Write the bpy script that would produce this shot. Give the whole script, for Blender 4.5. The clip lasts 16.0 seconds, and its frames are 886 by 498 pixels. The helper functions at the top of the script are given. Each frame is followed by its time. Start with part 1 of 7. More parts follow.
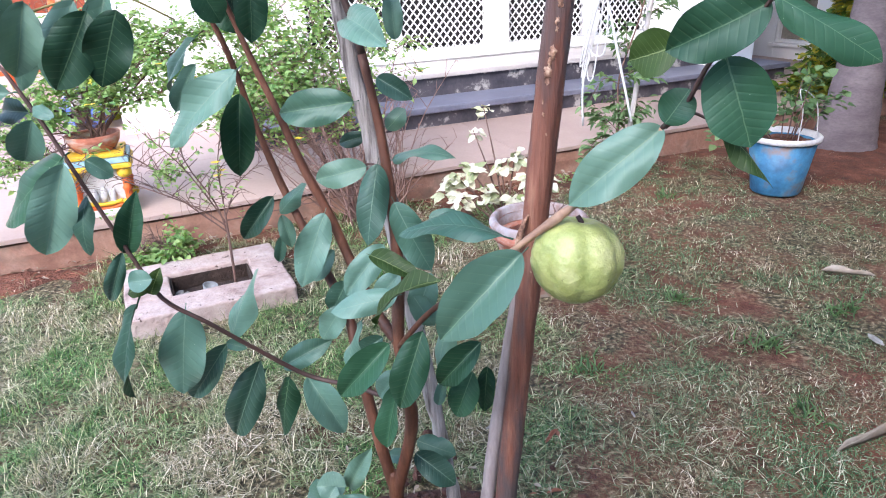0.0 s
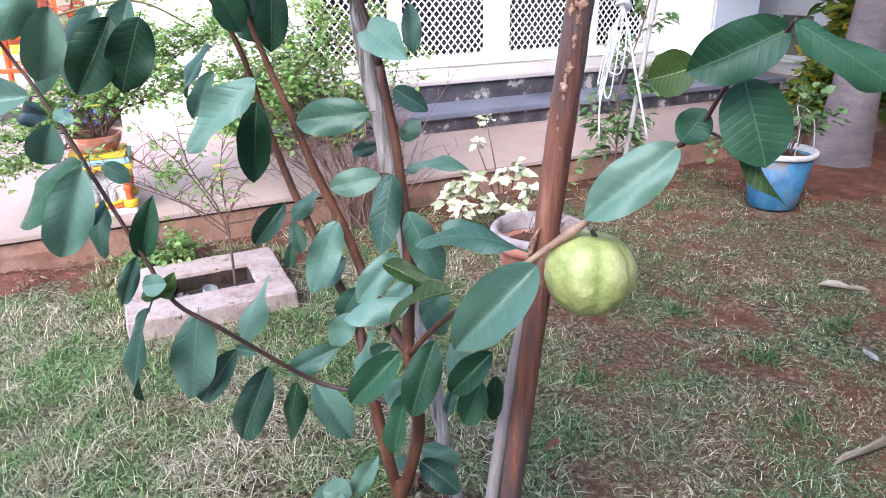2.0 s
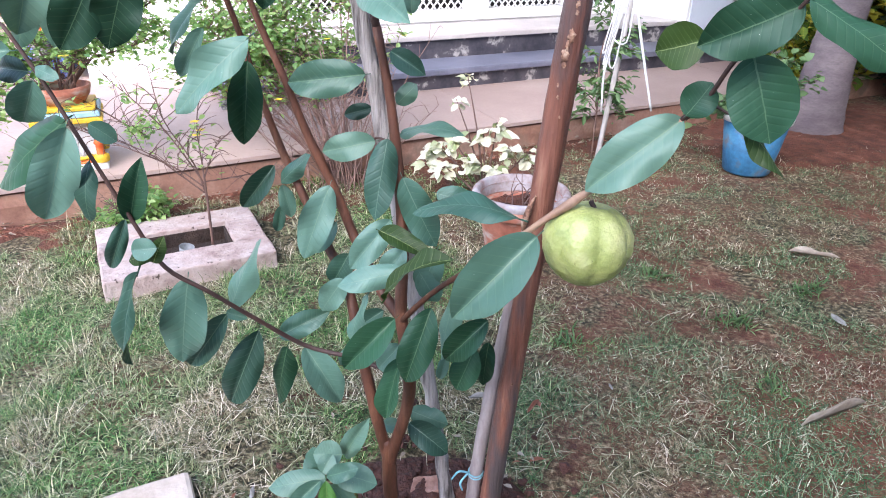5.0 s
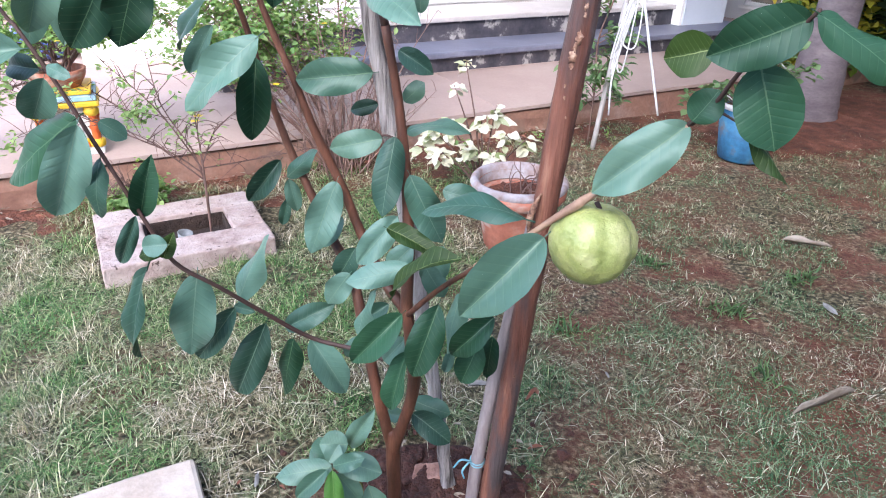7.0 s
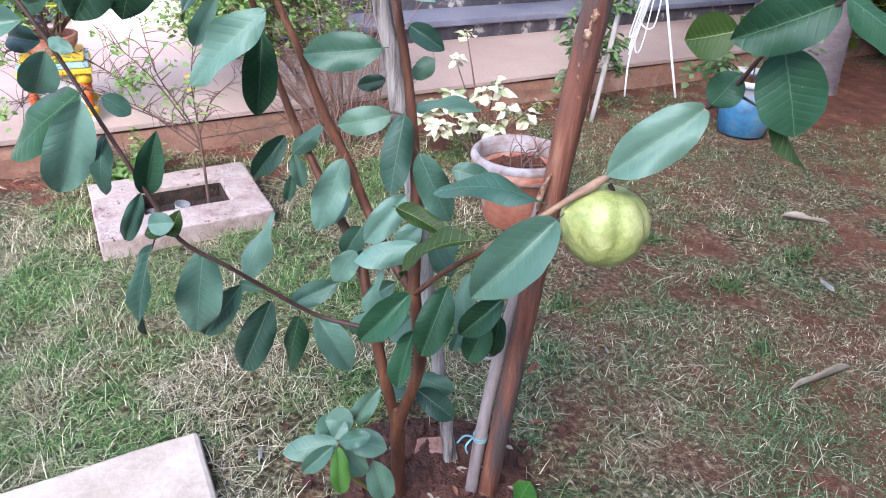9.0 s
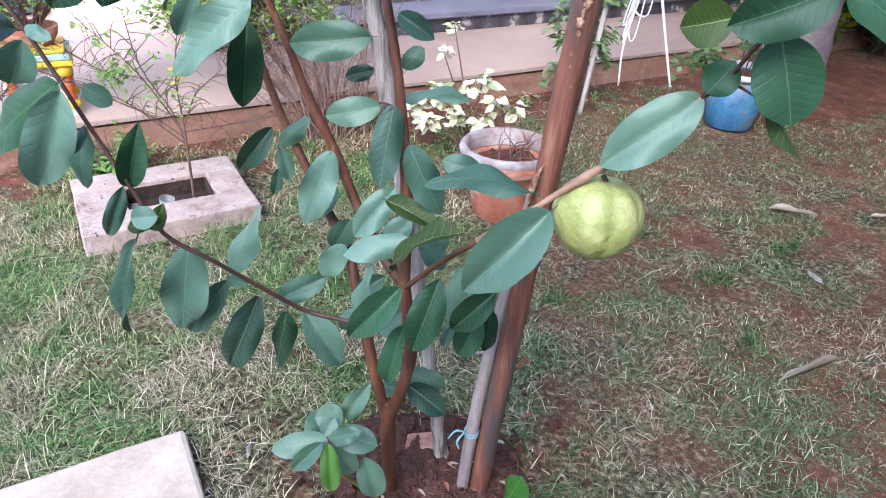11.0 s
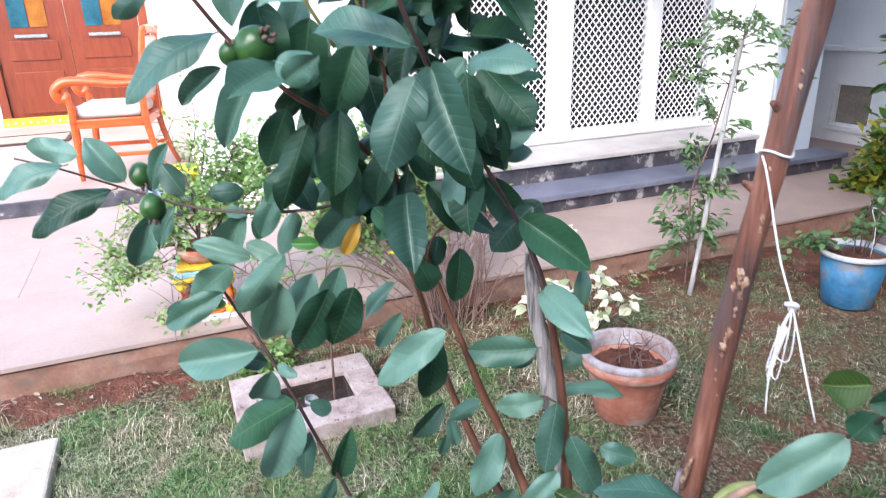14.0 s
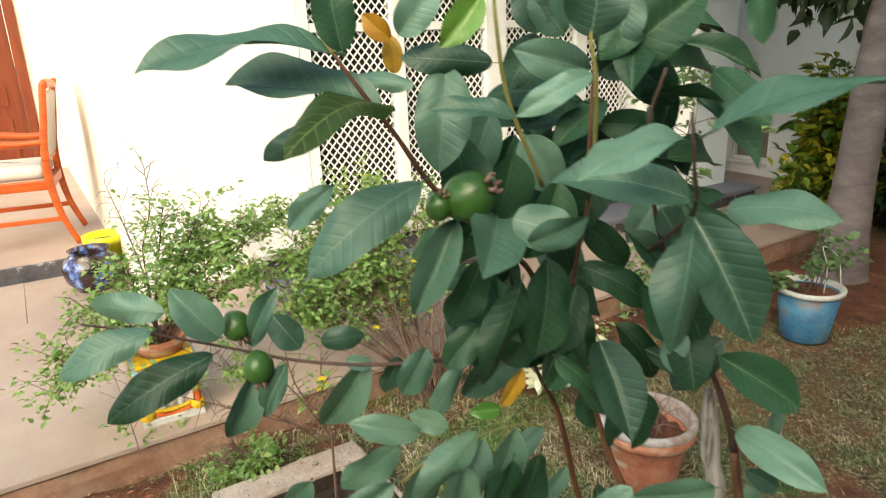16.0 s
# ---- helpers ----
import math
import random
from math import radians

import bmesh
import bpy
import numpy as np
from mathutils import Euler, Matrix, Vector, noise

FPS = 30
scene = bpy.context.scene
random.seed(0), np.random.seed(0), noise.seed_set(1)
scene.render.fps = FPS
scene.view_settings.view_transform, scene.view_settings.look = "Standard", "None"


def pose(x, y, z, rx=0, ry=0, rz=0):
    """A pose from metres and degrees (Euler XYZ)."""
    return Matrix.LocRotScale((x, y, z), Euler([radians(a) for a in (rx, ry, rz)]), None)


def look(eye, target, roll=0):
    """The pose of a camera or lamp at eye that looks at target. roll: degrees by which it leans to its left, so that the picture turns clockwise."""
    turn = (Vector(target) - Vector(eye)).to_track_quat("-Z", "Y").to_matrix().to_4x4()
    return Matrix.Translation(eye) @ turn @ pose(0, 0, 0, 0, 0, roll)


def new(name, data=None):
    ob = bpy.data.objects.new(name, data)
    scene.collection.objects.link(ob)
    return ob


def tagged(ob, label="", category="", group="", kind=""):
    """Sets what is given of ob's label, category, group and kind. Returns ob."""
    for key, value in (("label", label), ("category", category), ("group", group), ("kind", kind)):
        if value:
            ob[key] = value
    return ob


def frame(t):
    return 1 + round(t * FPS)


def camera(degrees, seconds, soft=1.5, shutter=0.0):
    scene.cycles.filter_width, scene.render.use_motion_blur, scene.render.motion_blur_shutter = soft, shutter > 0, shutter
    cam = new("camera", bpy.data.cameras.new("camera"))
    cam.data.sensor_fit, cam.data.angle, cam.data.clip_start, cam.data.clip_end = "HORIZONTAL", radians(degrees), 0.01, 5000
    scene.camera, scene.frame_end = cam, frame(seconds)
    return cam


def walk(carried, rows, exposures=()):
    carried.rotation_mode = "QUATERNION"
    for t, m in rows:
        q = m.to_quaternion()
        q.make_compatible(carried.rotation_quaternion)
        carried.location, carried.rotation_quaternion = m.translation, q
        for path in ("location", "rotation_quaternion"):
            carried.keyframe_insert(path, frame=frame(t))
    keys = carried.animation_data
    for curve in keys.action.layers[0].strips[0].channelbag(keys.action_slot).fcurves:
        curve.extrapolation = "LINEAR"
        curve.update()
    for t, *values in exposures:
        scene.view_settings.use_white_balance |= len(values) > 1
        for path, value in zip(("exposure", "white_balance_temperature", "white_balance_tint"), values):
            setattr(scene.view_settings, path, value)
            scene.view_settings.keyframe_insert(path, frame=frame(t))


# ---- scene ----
cam = camera(68.3, 16.0, 1.0, 0.5)
PATH = [
    (0, (0.163, 0.015, 0.962), (-0.179, 1.824, 0.181), -2.2),
    (0.5, (0.15, 0.001, 0.964), (-0.192, 1.819, 0.203), -2.1),
    (1, (0.148, 0.008, 0.967), (-0.183, 1.825, 0.201), -1.5),
    (1.5, (0.145, 0.002, 0.969), (-0.179, 1.824, 0.21), -1.2),
    (2, (0.138, 0.003, 0.972), (-0.182, 1.823, 0.207), -0.8),
    (2.5, (0.134, -0.003, 0.973), (-0.173, 1.819, 0.21), -0.8),
    (3, (0.131, 0.006, 0.972), (-0.143, 1.804, 0.141), -0.4),
    (3.5, (0.128, -0.001, 0.974), (-0.133, 1.797, 0.138), -0.2),
    (4, (0.12, 0.005, 0.974), (-0.135, 1.801, 0.131), -0.0),
    (4.5, (0.113, 0.003, 0.978), (-0.125, 1.791, 0.115), 0.5),
    (5, (0.105, 0.006, 0.982), (-0.12, 1.787, 0.1), 1.1),
    (7.3, (0.081, 0.0, 1.009), (-0.114, 1.744, 0.049), 1.7),
    (7.5, (0.077, 0.003, 1.009), (-0.117, 1.732, 0.022), 1.7),
    (8, (0.065, 0.007, 1.017), (-0.114, 1.736, 0.027), 2.2),
    (8.5, (0.061, 0.011, 1.017), (-0.116, 1.73, 0.01), 2.6),
    (9, (0.062, 0.01, 1.017), (-0.104, 1.724, 0.001), 2.6),
    (11.5, (0.056, 0.022, 1.007), (-0.068, 1.726, -0.033), 3.0),
    (12, (0.058, 0.022, 1.009), (-0.079, 1.717, -0.043), 2.8),
    (12.5, (0.054, 0.017, 1.037), (-0.103, 1.737, 0.029), 2.0),
    (13, (0.026, 0.001, 1.145), (-0.211, 1.776, 0.253), 0.5),
    (13.5, (-0.005, -0.016, 1.223), (-0.369, 1.791, 0.447), -1.8),
    (14, (-0.043, -0.035, 1.287), (-0.476, 1.8, 0.619), -1.8),
    (14.2, (-0.066, -0.033, 1.296), (-0.463, 1.819, 0.653), -0.9),
    (14.5, (-0.102, -0.022, 1.326), (-0.447, 1.855, 0.728), -0.2),
    (15, (-0.234, 0.018, 1.362), (-0.416, 1.918, 0.765), -1.9),
    (15.5, (-0.354, 0.04, 1.385), (-0.471, 1.932, 0.746), -2.8),
    (16, (-0.428, 0.092, 1.398), (-0.536, 1.999, 0.806), -2.3),
]
EXPOSURES = [(0.0, 2.69, 6350, 18), (13.0, 2.69, 6350, 18), (14.0, 2.6, 6350, 14), (14.6, 2.43, 6350, 12), (15.0, 2.31, 6650, 8), (15.5, 2.14, 8200, 2), (16.0, 1.99, 9350, 1)]
walk(cam, [(t, look(eye, target, roll)) for t, eye, target, roll in PATH], EXPOSURES)

# ---- light ----
world = bpy.data.worlds.new("sky")
scene.world = world
world.use_nodes = True
wn = world.node_tree.nodes
sky = wn.new("ShaderNodeTexSky")
sky.sky_type, sky.sun_disc = "NISHITA", False
sky.sun_elevation, sky.sun_rotation = radians(36), radians(191)
sky.air_density, sky.dust_density, sky.ozone_density = 1.0, 1.2, 1.2
world.node_tree.links.new(sky.outputs[0], wn["Background"].inputs["Color"])
wn["Background"].inputs["Strength"].default_value = 0.125
sun_data = bpy.data.lights.new("sun", "SUN")
sun_data.energy, sun_data.angle, sun_data.color = 0.95, radians(50), (1.0, 0.98, 0.95)
sun = new("sun", sun_data)
sun.matrix_world = look((-0.7, -3.6, 2.7), (0, 0, 0))

# ---- materials ----


def material(name, base, rough=0.6, metal=0.0):
    m = bpy.data.materials.new(name)
    m.use_nodes = True
    b = m.node_tree.nodes["Principled BSDF"]
    b.inputs["Base Color"].default_value = (*base, 1)
    b.inputs["Roughness"].default_value = rough
    b.inputs["Metallic"].default_value = metal
    return m, m.node_tree, b


def node(tree, kind, **values):
    n = tree.nodes.new(kind)
    for key, value in values.items():
        if key in n.inputs:
            n.inputs[key].default_value = value
    return n


def coords(tree, space="Object", scale=(1, 1, 1)):
    c = tree.nodes.new("ShaderNodeTexCoord")
    mp = tree.nodes.new("ShaderNodeMapping")
    mp.inputs["Scale"].default_value = scale
    tree.links.new(c.outputs[space], mp.inputs["Vector"])
    return mp.outputs["Vector"]


def noise_of(tree, vector, scale, detail=4.0, rough=0.55):
    n = node(tree, "ShaderNodeTexNoise", Scale=scale, Detail=detail, Roughness=rough)
    tree.links.new(vector, n.inputs["Vector"])
    return n.outputs["Fac"]


def ramp(tree, fac, stops):
    r = tree.nodes.new("ShaderNodeValToRGB")
    e = r.color_ramp.elements
    while len(e) < len(stops):
        e.new(0.5)
    for item, (place, colour) in zip(e, stops):
        item.position, item.color = place, (*colour, 1)
    tree.links.new(fac, r.inputs["Fac"])
    return r.outputs["Color"]


def mix(tree, fac, a, b, how="MIX"):
    m = tree.nodes.new("ShaderNodeMix")
    m.data_type, m.blend_type = "RGBA", how
    for socket, value in ((m.inputs["Factor"], fac), (m.inputs["A"], a), (m.inputs["B"], b)):
        if isinstance(value, (int, float)):
            socket.default_value = value
        elif isinstance(value, tuple):
            socket.default_value = (*value, 1)
        else:
            tree.links.new(value, socket)
    return m.outputs["Result"]


def bump(tree, b, height, strength=0.3, distance=0.01):
    n = node(tree, "ShaderNodeBump", Strength=strength, Distance=distance)
    tree.links.new(height, n.inputs["Height"])
    tree.links.new(n.outputs["Normal"], b.inputs["Normal"])


def worn(name, stops, scale=6.0, rough=0.7, grain=60.0, relief=0.25, depth=0.004, stretch=(1, 1, 1), spread=0.0, space="Object", speck=0.35, patch=None):
    """A surface with large stains (scale), fine grain and relief; spread: how far one piece differs from the next."""
    m, tree, b = material(name, stops[0][1], rough)
    v = coords(tree, space, stretch)
    big = noise_of(tree, v, scale, 6.0, 0.62)
    fine = noise_of(tree, v, grain, 3.0, 0.6)
    colour = ramp(tree, big, stops)
    colour = mix(tree, speck, colour, ramp(tree, fine, ((0.3, (0.35, 0.35, 0.35)), (0.7, (1.0, 1.0, 1.0)))), "MULTIPLY")
    if patch:
        cover = noise_of(tree, coords(tree, space, patch[1]), patch[0], 4.0, 0.6)
        colour = mix(tree, ramp(tree, cover, ((patch[3], (0, 0, 0)), (patch[4], (1, 1, 1)))), colour, patch[2])
    if spread:
        info = tree.nodes.new("ShaderNodeObjectInfo")
        colour = mix(tree, 1.0, colour, ramp(tree, info.outputs["Random"], ((0.0, (1 - spread,) * 3), (1.0, (1.0, 1.0, 1.0)))), "MULTIPLY")
    tree.links.new(colour, b.inputs["Base Color"])
    r = node(tree, "ShaderNodeMapRange")
    r.inputs["To Min"].default_value, r.inputs["To Max"].default_value = rough - 0.1, min(1.0, rough + 0.12)
    tree.links.new(big, r.inputs["Value"])
    tree.links.new(r.outputs["Result"], b.inputs["Roughness"])
    bump(tree, b, fine, relief, depth)
    return m


def leaf_material(name, dark, light, vein, rough=0.38, ribs=9.0, rib_slope=0.55, relief=0.5, translucent=0.15, per_island=False, gloss=0.5, sheen=(1.0, 1.0, 1.0), middle=None, specks=0.0):
    """A leaf blade, 1 long along y and 1 wide along x in its own space: midrib, side ribs and mottling."""
    m, tree, b = material(name, dark, rough)
    c = tree.nodes.new("ShaderNodeTexCoord")
    sep = tree.nodes.new("ShaderNodeSeparateXYZ")
    tree.links.new(c.outputs["UV"], sep.inputs["Vector"])

    def calc(op, a, d=0.0):
        n = tree.nodes.new("ShaderNodeMath")
        n.operation = op
        for i, value in enumerate((a, d)):
            if isinstance(value, (int, float)):
                n.inputs[i].default_value = value
            else:
                tree.links.new(value, n.inputs[i])
        return n.outputs[0]

    across = calc("ABSOLUTE", calc("SUBTRACT", sep.outputs["X"], 0.5))
    along = calc("SUBTRACT", sep.outputs["Y"], calc("MULTIPLY", across, rib_slope))
    along = calc("ADD", along, calc("MULTIPLY", calc("GREATER_THAN", sep.outputs["X"], 0.5), 0.35 / ribs))
    wave = calc("ABSOLUTE", calc("SINE", calc("MULTIPLY", along, ribs * math.pi)))
    rib = calc("MULTIPLY", calc("SUBTRACT", 1.0, calc("MINIMUM", calc("MULTIPLY", wave, 4.5), 1.0)), calc("LESS_THAN", across, 0.42))
    mid = calc("LESS_THAN", across, calc("SUBTRACT", 0.015, calc("MULTIPLY", sep.outputs["Y"], 0.009)))
    line = calc("MAXIMUM", mid, calc("MULTIPLY", rib, calc("SUBTRACT", 0.55, across)))
    v = coords(tree, "Object", (1, 1, 1))
    mottle = noise_of(tree, v, 3.0, 5.0)
    if per_island:
        info = tree.nodes.new("ShaderNodeNewGeometry").outputs["Random Per Island"]
    else:
        info = tree.nodes.new("ShaderNodeObjectInfo").outputs["Random"]
    colour = ramp(tree, info, ((0.0, dark), (0.32, middle), (1.0, light)) if middle else ((0.0, dark), (1.0, light)))
    colour = mix(tree, 0.5, colour, ramp(tree, mottle, ((0.3, (0.55, 0.6, 0.55)), (0.7, (1.0, 1.0, 1.0)))), "MULTIPLY")
    colour = mix(tree, calc("MULTIPLY", line, 0.5), colour, vein)
    if specks:
        dots = node(tree, "ShaderNodeTexVoronoi", Scale=7.0)
        tree.links.new(coords(tree, "Object", (1, 2, 1)), dots.inputs["Vector"])
        colour = mix(tree, calc("LESS_THAN", dots.outputs["Distance"], specks), colour, (0.55, 0.60, 0.52))
    tree.links.new(colour, b.inputs["Base Color"])
    groove = calc("MINIMUM", calc("MULTIPLY", wave, 1.6), 1.0)
    bump(tree, b, calc("ADD", groove, calc("MULTIPLY", mid, -1.5)), relief, 0.02)
    b.inputs["Specular IOR Level"].default_value = gloss
    b.inputs["Specular Tint"].default_value = (*sheen, 1)
    if translucent:
        t = tree.nodes.new("ShaderNodeBsdfTranslucent")
        tree.links.new(mix(tree, 1.0, colour, (1.0, 1.0, 0.45), "MULTIPLY"), t.inputs["Color"])
        s = tree.nodes.new("ShaderNodeMixShader")
        s.inputs["Fac"].default_value = translucent
        out = tree.nodes["Material Output"]
        tree.links.new(b.outputs[0], s.inputs[1])
        tree.links.new(t.outputs[0], s.inputs[2])
        tree.links.new(s.outputs[0], out.inputs["Surface"])
    return m


WHITE_WALL = worn("white wall paint", ((0.3, (0.84, 0.83, 0.81)), (0.6, (0.88, 0.87, 0.86))), 2.0, 0.75, 90, 0.04, 0.0006, speck=0.05)
CREAM_WALL = worn("cream wall paint", ((0.3, (0.78, 0.70, 0.58)), (0.6, (0.85, 0.79, 0.69))), 1.5, 0.75, 90, 0.1, 0.002, speck=0.05)
GREY_WALL = worn("pale grey wall paint", ((0.3, (0.74, 0.75, 0.77)), (0.65, (0.82, 0.82, 0.83))), 1.6, 0.8, 70, 0.15, 0.003, speck=0.05)
# Pale blue carries the shade on the pilaster's front.
SHADED_WALL = worn("wall paint with bluish shade", ((0.3, (0.64, 0.71, 0.80)), (0.65, (0.71, 0.77, 0.85))), 1.6, 0.8, 70, 0.1, 0.002, speck=0.05)
WHITE_METAL = worn("white enamelled metal", ((0.3, (0.76, 0.76, 0.76)), (0.6, (0.84, 0.84, 0.84))), 8, 0.4, 120, 0.05, 0.001, speck=0.05)
STEP_DARK = worn("dark stone, chipped", ((0.35, (0.035, 0.035, 0.05)), (0.57, (0.09, 0.085, 0.10)), (0.63, (0.45, 0.43, 0.42))), 9, 0.5, 60, 0.3, 0.003)
STEP_TREAD = worn("blue-grey stone tread", ((0.3, (0.10, 0.11, 0.16)), (0.7, (0.20, 0.21, 0.27))), 5, 0.45, 60, 0.15, 0.002, speck=0.15)
LEDGE = worn("pale stone ledge", ((0.3, (0.40, 0.37, 0.36)), (0.7, (0.60, 0.57, 0.55))), 4, 0.5, 60, 0.15, 0.002, speck=0.15)
PAVING = worn("pinkish concrete paving", ((0.25, (0.32, 0.238, 0.208)), (0.5, (0.39, 0.295, 0.262)), (0.75, (0.45, 0.36, 0.32))), 2.2, 0.6, 80, 0.2, 0.002, spread=0.08, speck=0.15)
CURB = worn("red-brown plastered kerb", ((0.3, (0.20, 0.095, 0.065)), (0.5, (0.32, 0.175, 0.125)), (0.7, (0.42, 0.285, 0.225))), 6, 0.85, 70, 0.5, 0.005, speck=0.3, patch=(5.0, (1, 1, 1), (0.17, 0.12, 0.09), 0.56, 0.70))
SOIL = worn("red soil", ((0.3, (0.060, 0.021, 0.012)), (0.55, (0.165, 0.058, 0.033)), (0.75, (0.28, 0.128, 0.082))), 9, 0.95, 55, 0.9, 0.02)
# Soil brown deepened with the shade inside the block's hole.
SHADED_SOIL = worn("dark soil with shade in its colour", ((0.3, (0.020, 0.013, 0.010)), (0.55, (0.045, 0.027, 0.020)), (0.75, (0.11, 0.075, 0.06))), 16, 0.9, 70, 0.9, 0.01)
BED_SOIL = worn("damp dug red soil", ((0.3, (0.034, 0.013, 0.009)), (0.55, (0.088, 0.033, 0.022)), (0.75, (0.17, 0.080, 0.056))), 12, 0.95, 60, 0.9, 0.02)
TERRACOTTA = worn("weathered terracotta", ((0.3, (0.33, 0.100, 0.058)), (0.52, (0.48, 0.175, 0.11)), (0.72, (0.55, 0.31, 0.23))), 8, 0.85, 60, 0.35, 0.003, patch=(7.0, (1, 1, 2.6), (0.46, 0.37, 0.31), 0.53, 0.66))
LIME_RIM = worn("lime-crusted rim", ((0.35, (0.30, 0.20, 0.17)), (0.6, (0.48, 0.45, 0.46))), 14, 0.9, 60, 0.4, 0.003)
BLUE_PAINT = worn("scuffed blue plastic", ((0.3, (0.020, 0.080, 0.165)), (0.5, (0.036, 0.175, 0.32)), (0.66, (0.08, 0.25, 0.38)), (0.78, (0.24, 0.31, 0.36))), 8, 0.5, 60, 0.15, 0.002, patch=(9.0, (1, 1, 1), (0.15, 0.11, 0.10), 0.54, 0.68))
TIN = worn("dull tin", ((0.3, (0.16, 0.18, 0.19)), (0.7, (0.32, 0.34, 0.35))), 30, 0.45, 90, 0.2, 0.001)
PALE_RIM = worn("dusty white rim", ((0.3, (0.50, 0.50, 0.52)), (0.7, (0.66, 0.66, 0.66))), 9, 0.6, 60, 0.15, 0.002)
BLOCK = worn("rough pinkish stone block", ((0.3, (0.27, 0.185, 0.165)), (0.46, (0.43, 0.335, 0.305)), (0.7, (0.54, 0.46, 0.43))), 11, 0.9, 70, 0.8, 0.008, speck=0.3, patch=(34.0, (1, 1, 1), (0.09, 0.06, 0.05), 0.635, 0.68))
BRICK = worn("broken pinkish brick", ((0.3, (0.24, 0.11, 0.075)), (0.55, (0.38, 0.21, 0.155)), (0.75, (0.48, 0.33, 0.26))), 30, 0.9, 90, 0.7, 0.006)
SLAB = worn("dusty stone slab", ((0.28, (0.42, 0.33, 0.255)), (0.5, (0.60, 0.51, 0.42)), (0.75, (0.70, 0.64, 0.56))), 7, 0.85, 70, 0.45, 0.004, speck=0.25)
POLE = worn("peeled brown pole", ((0.30, (0.064, 0.026, 0.018)), (0.46, (0.155, 0.056, 0.035)), (0.60, (0.24, 0.095, 0.060)), (0.76, (0.38, 0.20, 0.13))), 15, 0.6, 70, 0.8, 0.004, (3, 3, 0.30), patch=(7.0, (2.5, 2.5, 0.6), (0.080, 0.060, 0.058), 0.48, 0.62))
SCAR = worn("pale knots and scars", ((0.36, (0.10, 0.045, 0.03)), (0.5, (0.30, 0.16, 0.10)), (0.66, (0.50, 0.36, 0.26))), 90, 0.8, 90, 0.5, 0.004)
GREY_WOOD = worn("weathered grey wood", ((0.34, (0.07, 0.058, 0.052)), (0.46, (0.34, 0.31, 0.295)), (0.66, (0.55, 0.52, 0.50))), 14, 0.85, 60, 0.8, 0.006, (4, 4, 0.35))
STAKE_WOOD = worn("greyish peeled stake wood", ((0.3, (0.17, 0.125, 0.12)), (0.55, (0.30, 0.255, 0.25)), (0.75, (0.42, 0.38, 0.37))), 12, 0.8, 60, 0.4, 0.003, (3, 3, 0.6), speck=0.2)
PALE_POLE = worn("pale bamboo pole", ((0.3, (0.30, 0.28, 0.265)), (0.7, (0.50, 0.48, 0.46))), 14, 0.7, 60, 0.3, 0.003, (4, 4, 0.5))
BARK = worn("red-brown guava bark", ((0.3, (0.054, 0.020, 0.011)), (0.55, (0.142, 0.052, 0.027)), (0.75, (0.25, 0.110, 0.060))), 14, 0.55, 60, 0.4, 0.003, (3, 3, 0.7))
DARK_BARK = worn("dark twig bark", ((0.3, (0.035, 0.018, 0.015)), (0.7, (0.10, 0.05, 0.038))), 14, 0.65, 60, 0.4, 0.003)
GREEN_TWIG = worn("young green twig", ((0.3, (0.16, 0.17, 0.05)), (0.7, (0.33, 0.27, 0.09))), 14, 0.5, 60, 0.2, 0.002)
TRUNK = worn("smooth grey trunk", ((0.3, (0.105, 0.085, 0.094)), (0.55, (0.178, 0.148, 0.157)), (0.75, (0.25, 0.21, 0.21))), 5, 0.85, 50, 0.5, 0.006, (1, 1, 2.5))
DRY_STEM = worn("dry brown stem", ((0.3, (0.10, 0.055, 0.045)), (0.7, (0.22, 0.135, 0.11))), 14, 0.8, 60, 0.3, 0.003)
THICKET = worn("pale reddish thin stem", ((0.3, (0.17, 0.095, 0.078)), (0.7, (0.36, 0.235, 0.20))), 14, 0.8, 60, 0.3, 0.003)
STRING = worn("white cotton string", ((0.3, (0.62, 0.61, 0.58)), (0.7, (0.76, 0.75, 0.72))), 30, 0.9, 200, 0.4, 0.001)
CYAN_TIE = worn("faded turquoise cord", ((0.3, (0.10, 0.36, 0.45)), (0.7, (0.30, 0.55, 0.62))), 30, 0.7, 200, 0.3, 0.001)
CHAIR_WOOD = worn("orange varnished wood", ((0.3, (0.40, 0.056, 0.010)), (0.7, (0.56, 0.105, 0.020))), 6, 0.3, 60, 0.12, 0.002, (1, 1, 6), speck=0.15)
CUSHION = worn("pale grey upholstery", ((0.3, (0.50, 0.47, 0.45)), (0.7, (0.60, 0.57, 0.54))), 9, 0.9, 150, 0.2, 0.002, speck=0.15)
DOOR_WOOD = worn("red-brown varnished door wood", ((0.3, (0.14, 0.022, 0.007)), (0.7, (0.22, 0.042, 0.012))), 5, 0.35, 60, 0.15, 0.002, (4, 4, 0.5), speck=0.15)
YELLOW = worn("yellow paint", ((0.3, (0.72, 0.42, 0.02)), (0.7, (0.82, 0.55, 0.04))), 14, 0.55, 60, 0.1, 0.002)
LIME = worn("lime yellow plastic", ((0.3, (0.60, 0.60, 0.02)), (0.7, (0.72, 0.70, 0.05))), 9, 0.4, 60, 0.05, 0.001)
ORANGE = worn("orange-red paint", ((0.3, (0.62, 0.09, 0.02)), (0.7, (0.74, 0.18, 0.03))), 14, 0.55, 60, 0.1, 0.002)
SKY_BLUE = worn("light blue paint", ((0.3, (0.25, 0.48, 0.62)), (0.7, (0.42, 0.60, 0.70))), 14, 0.55, 60, 0.1, 0.002)
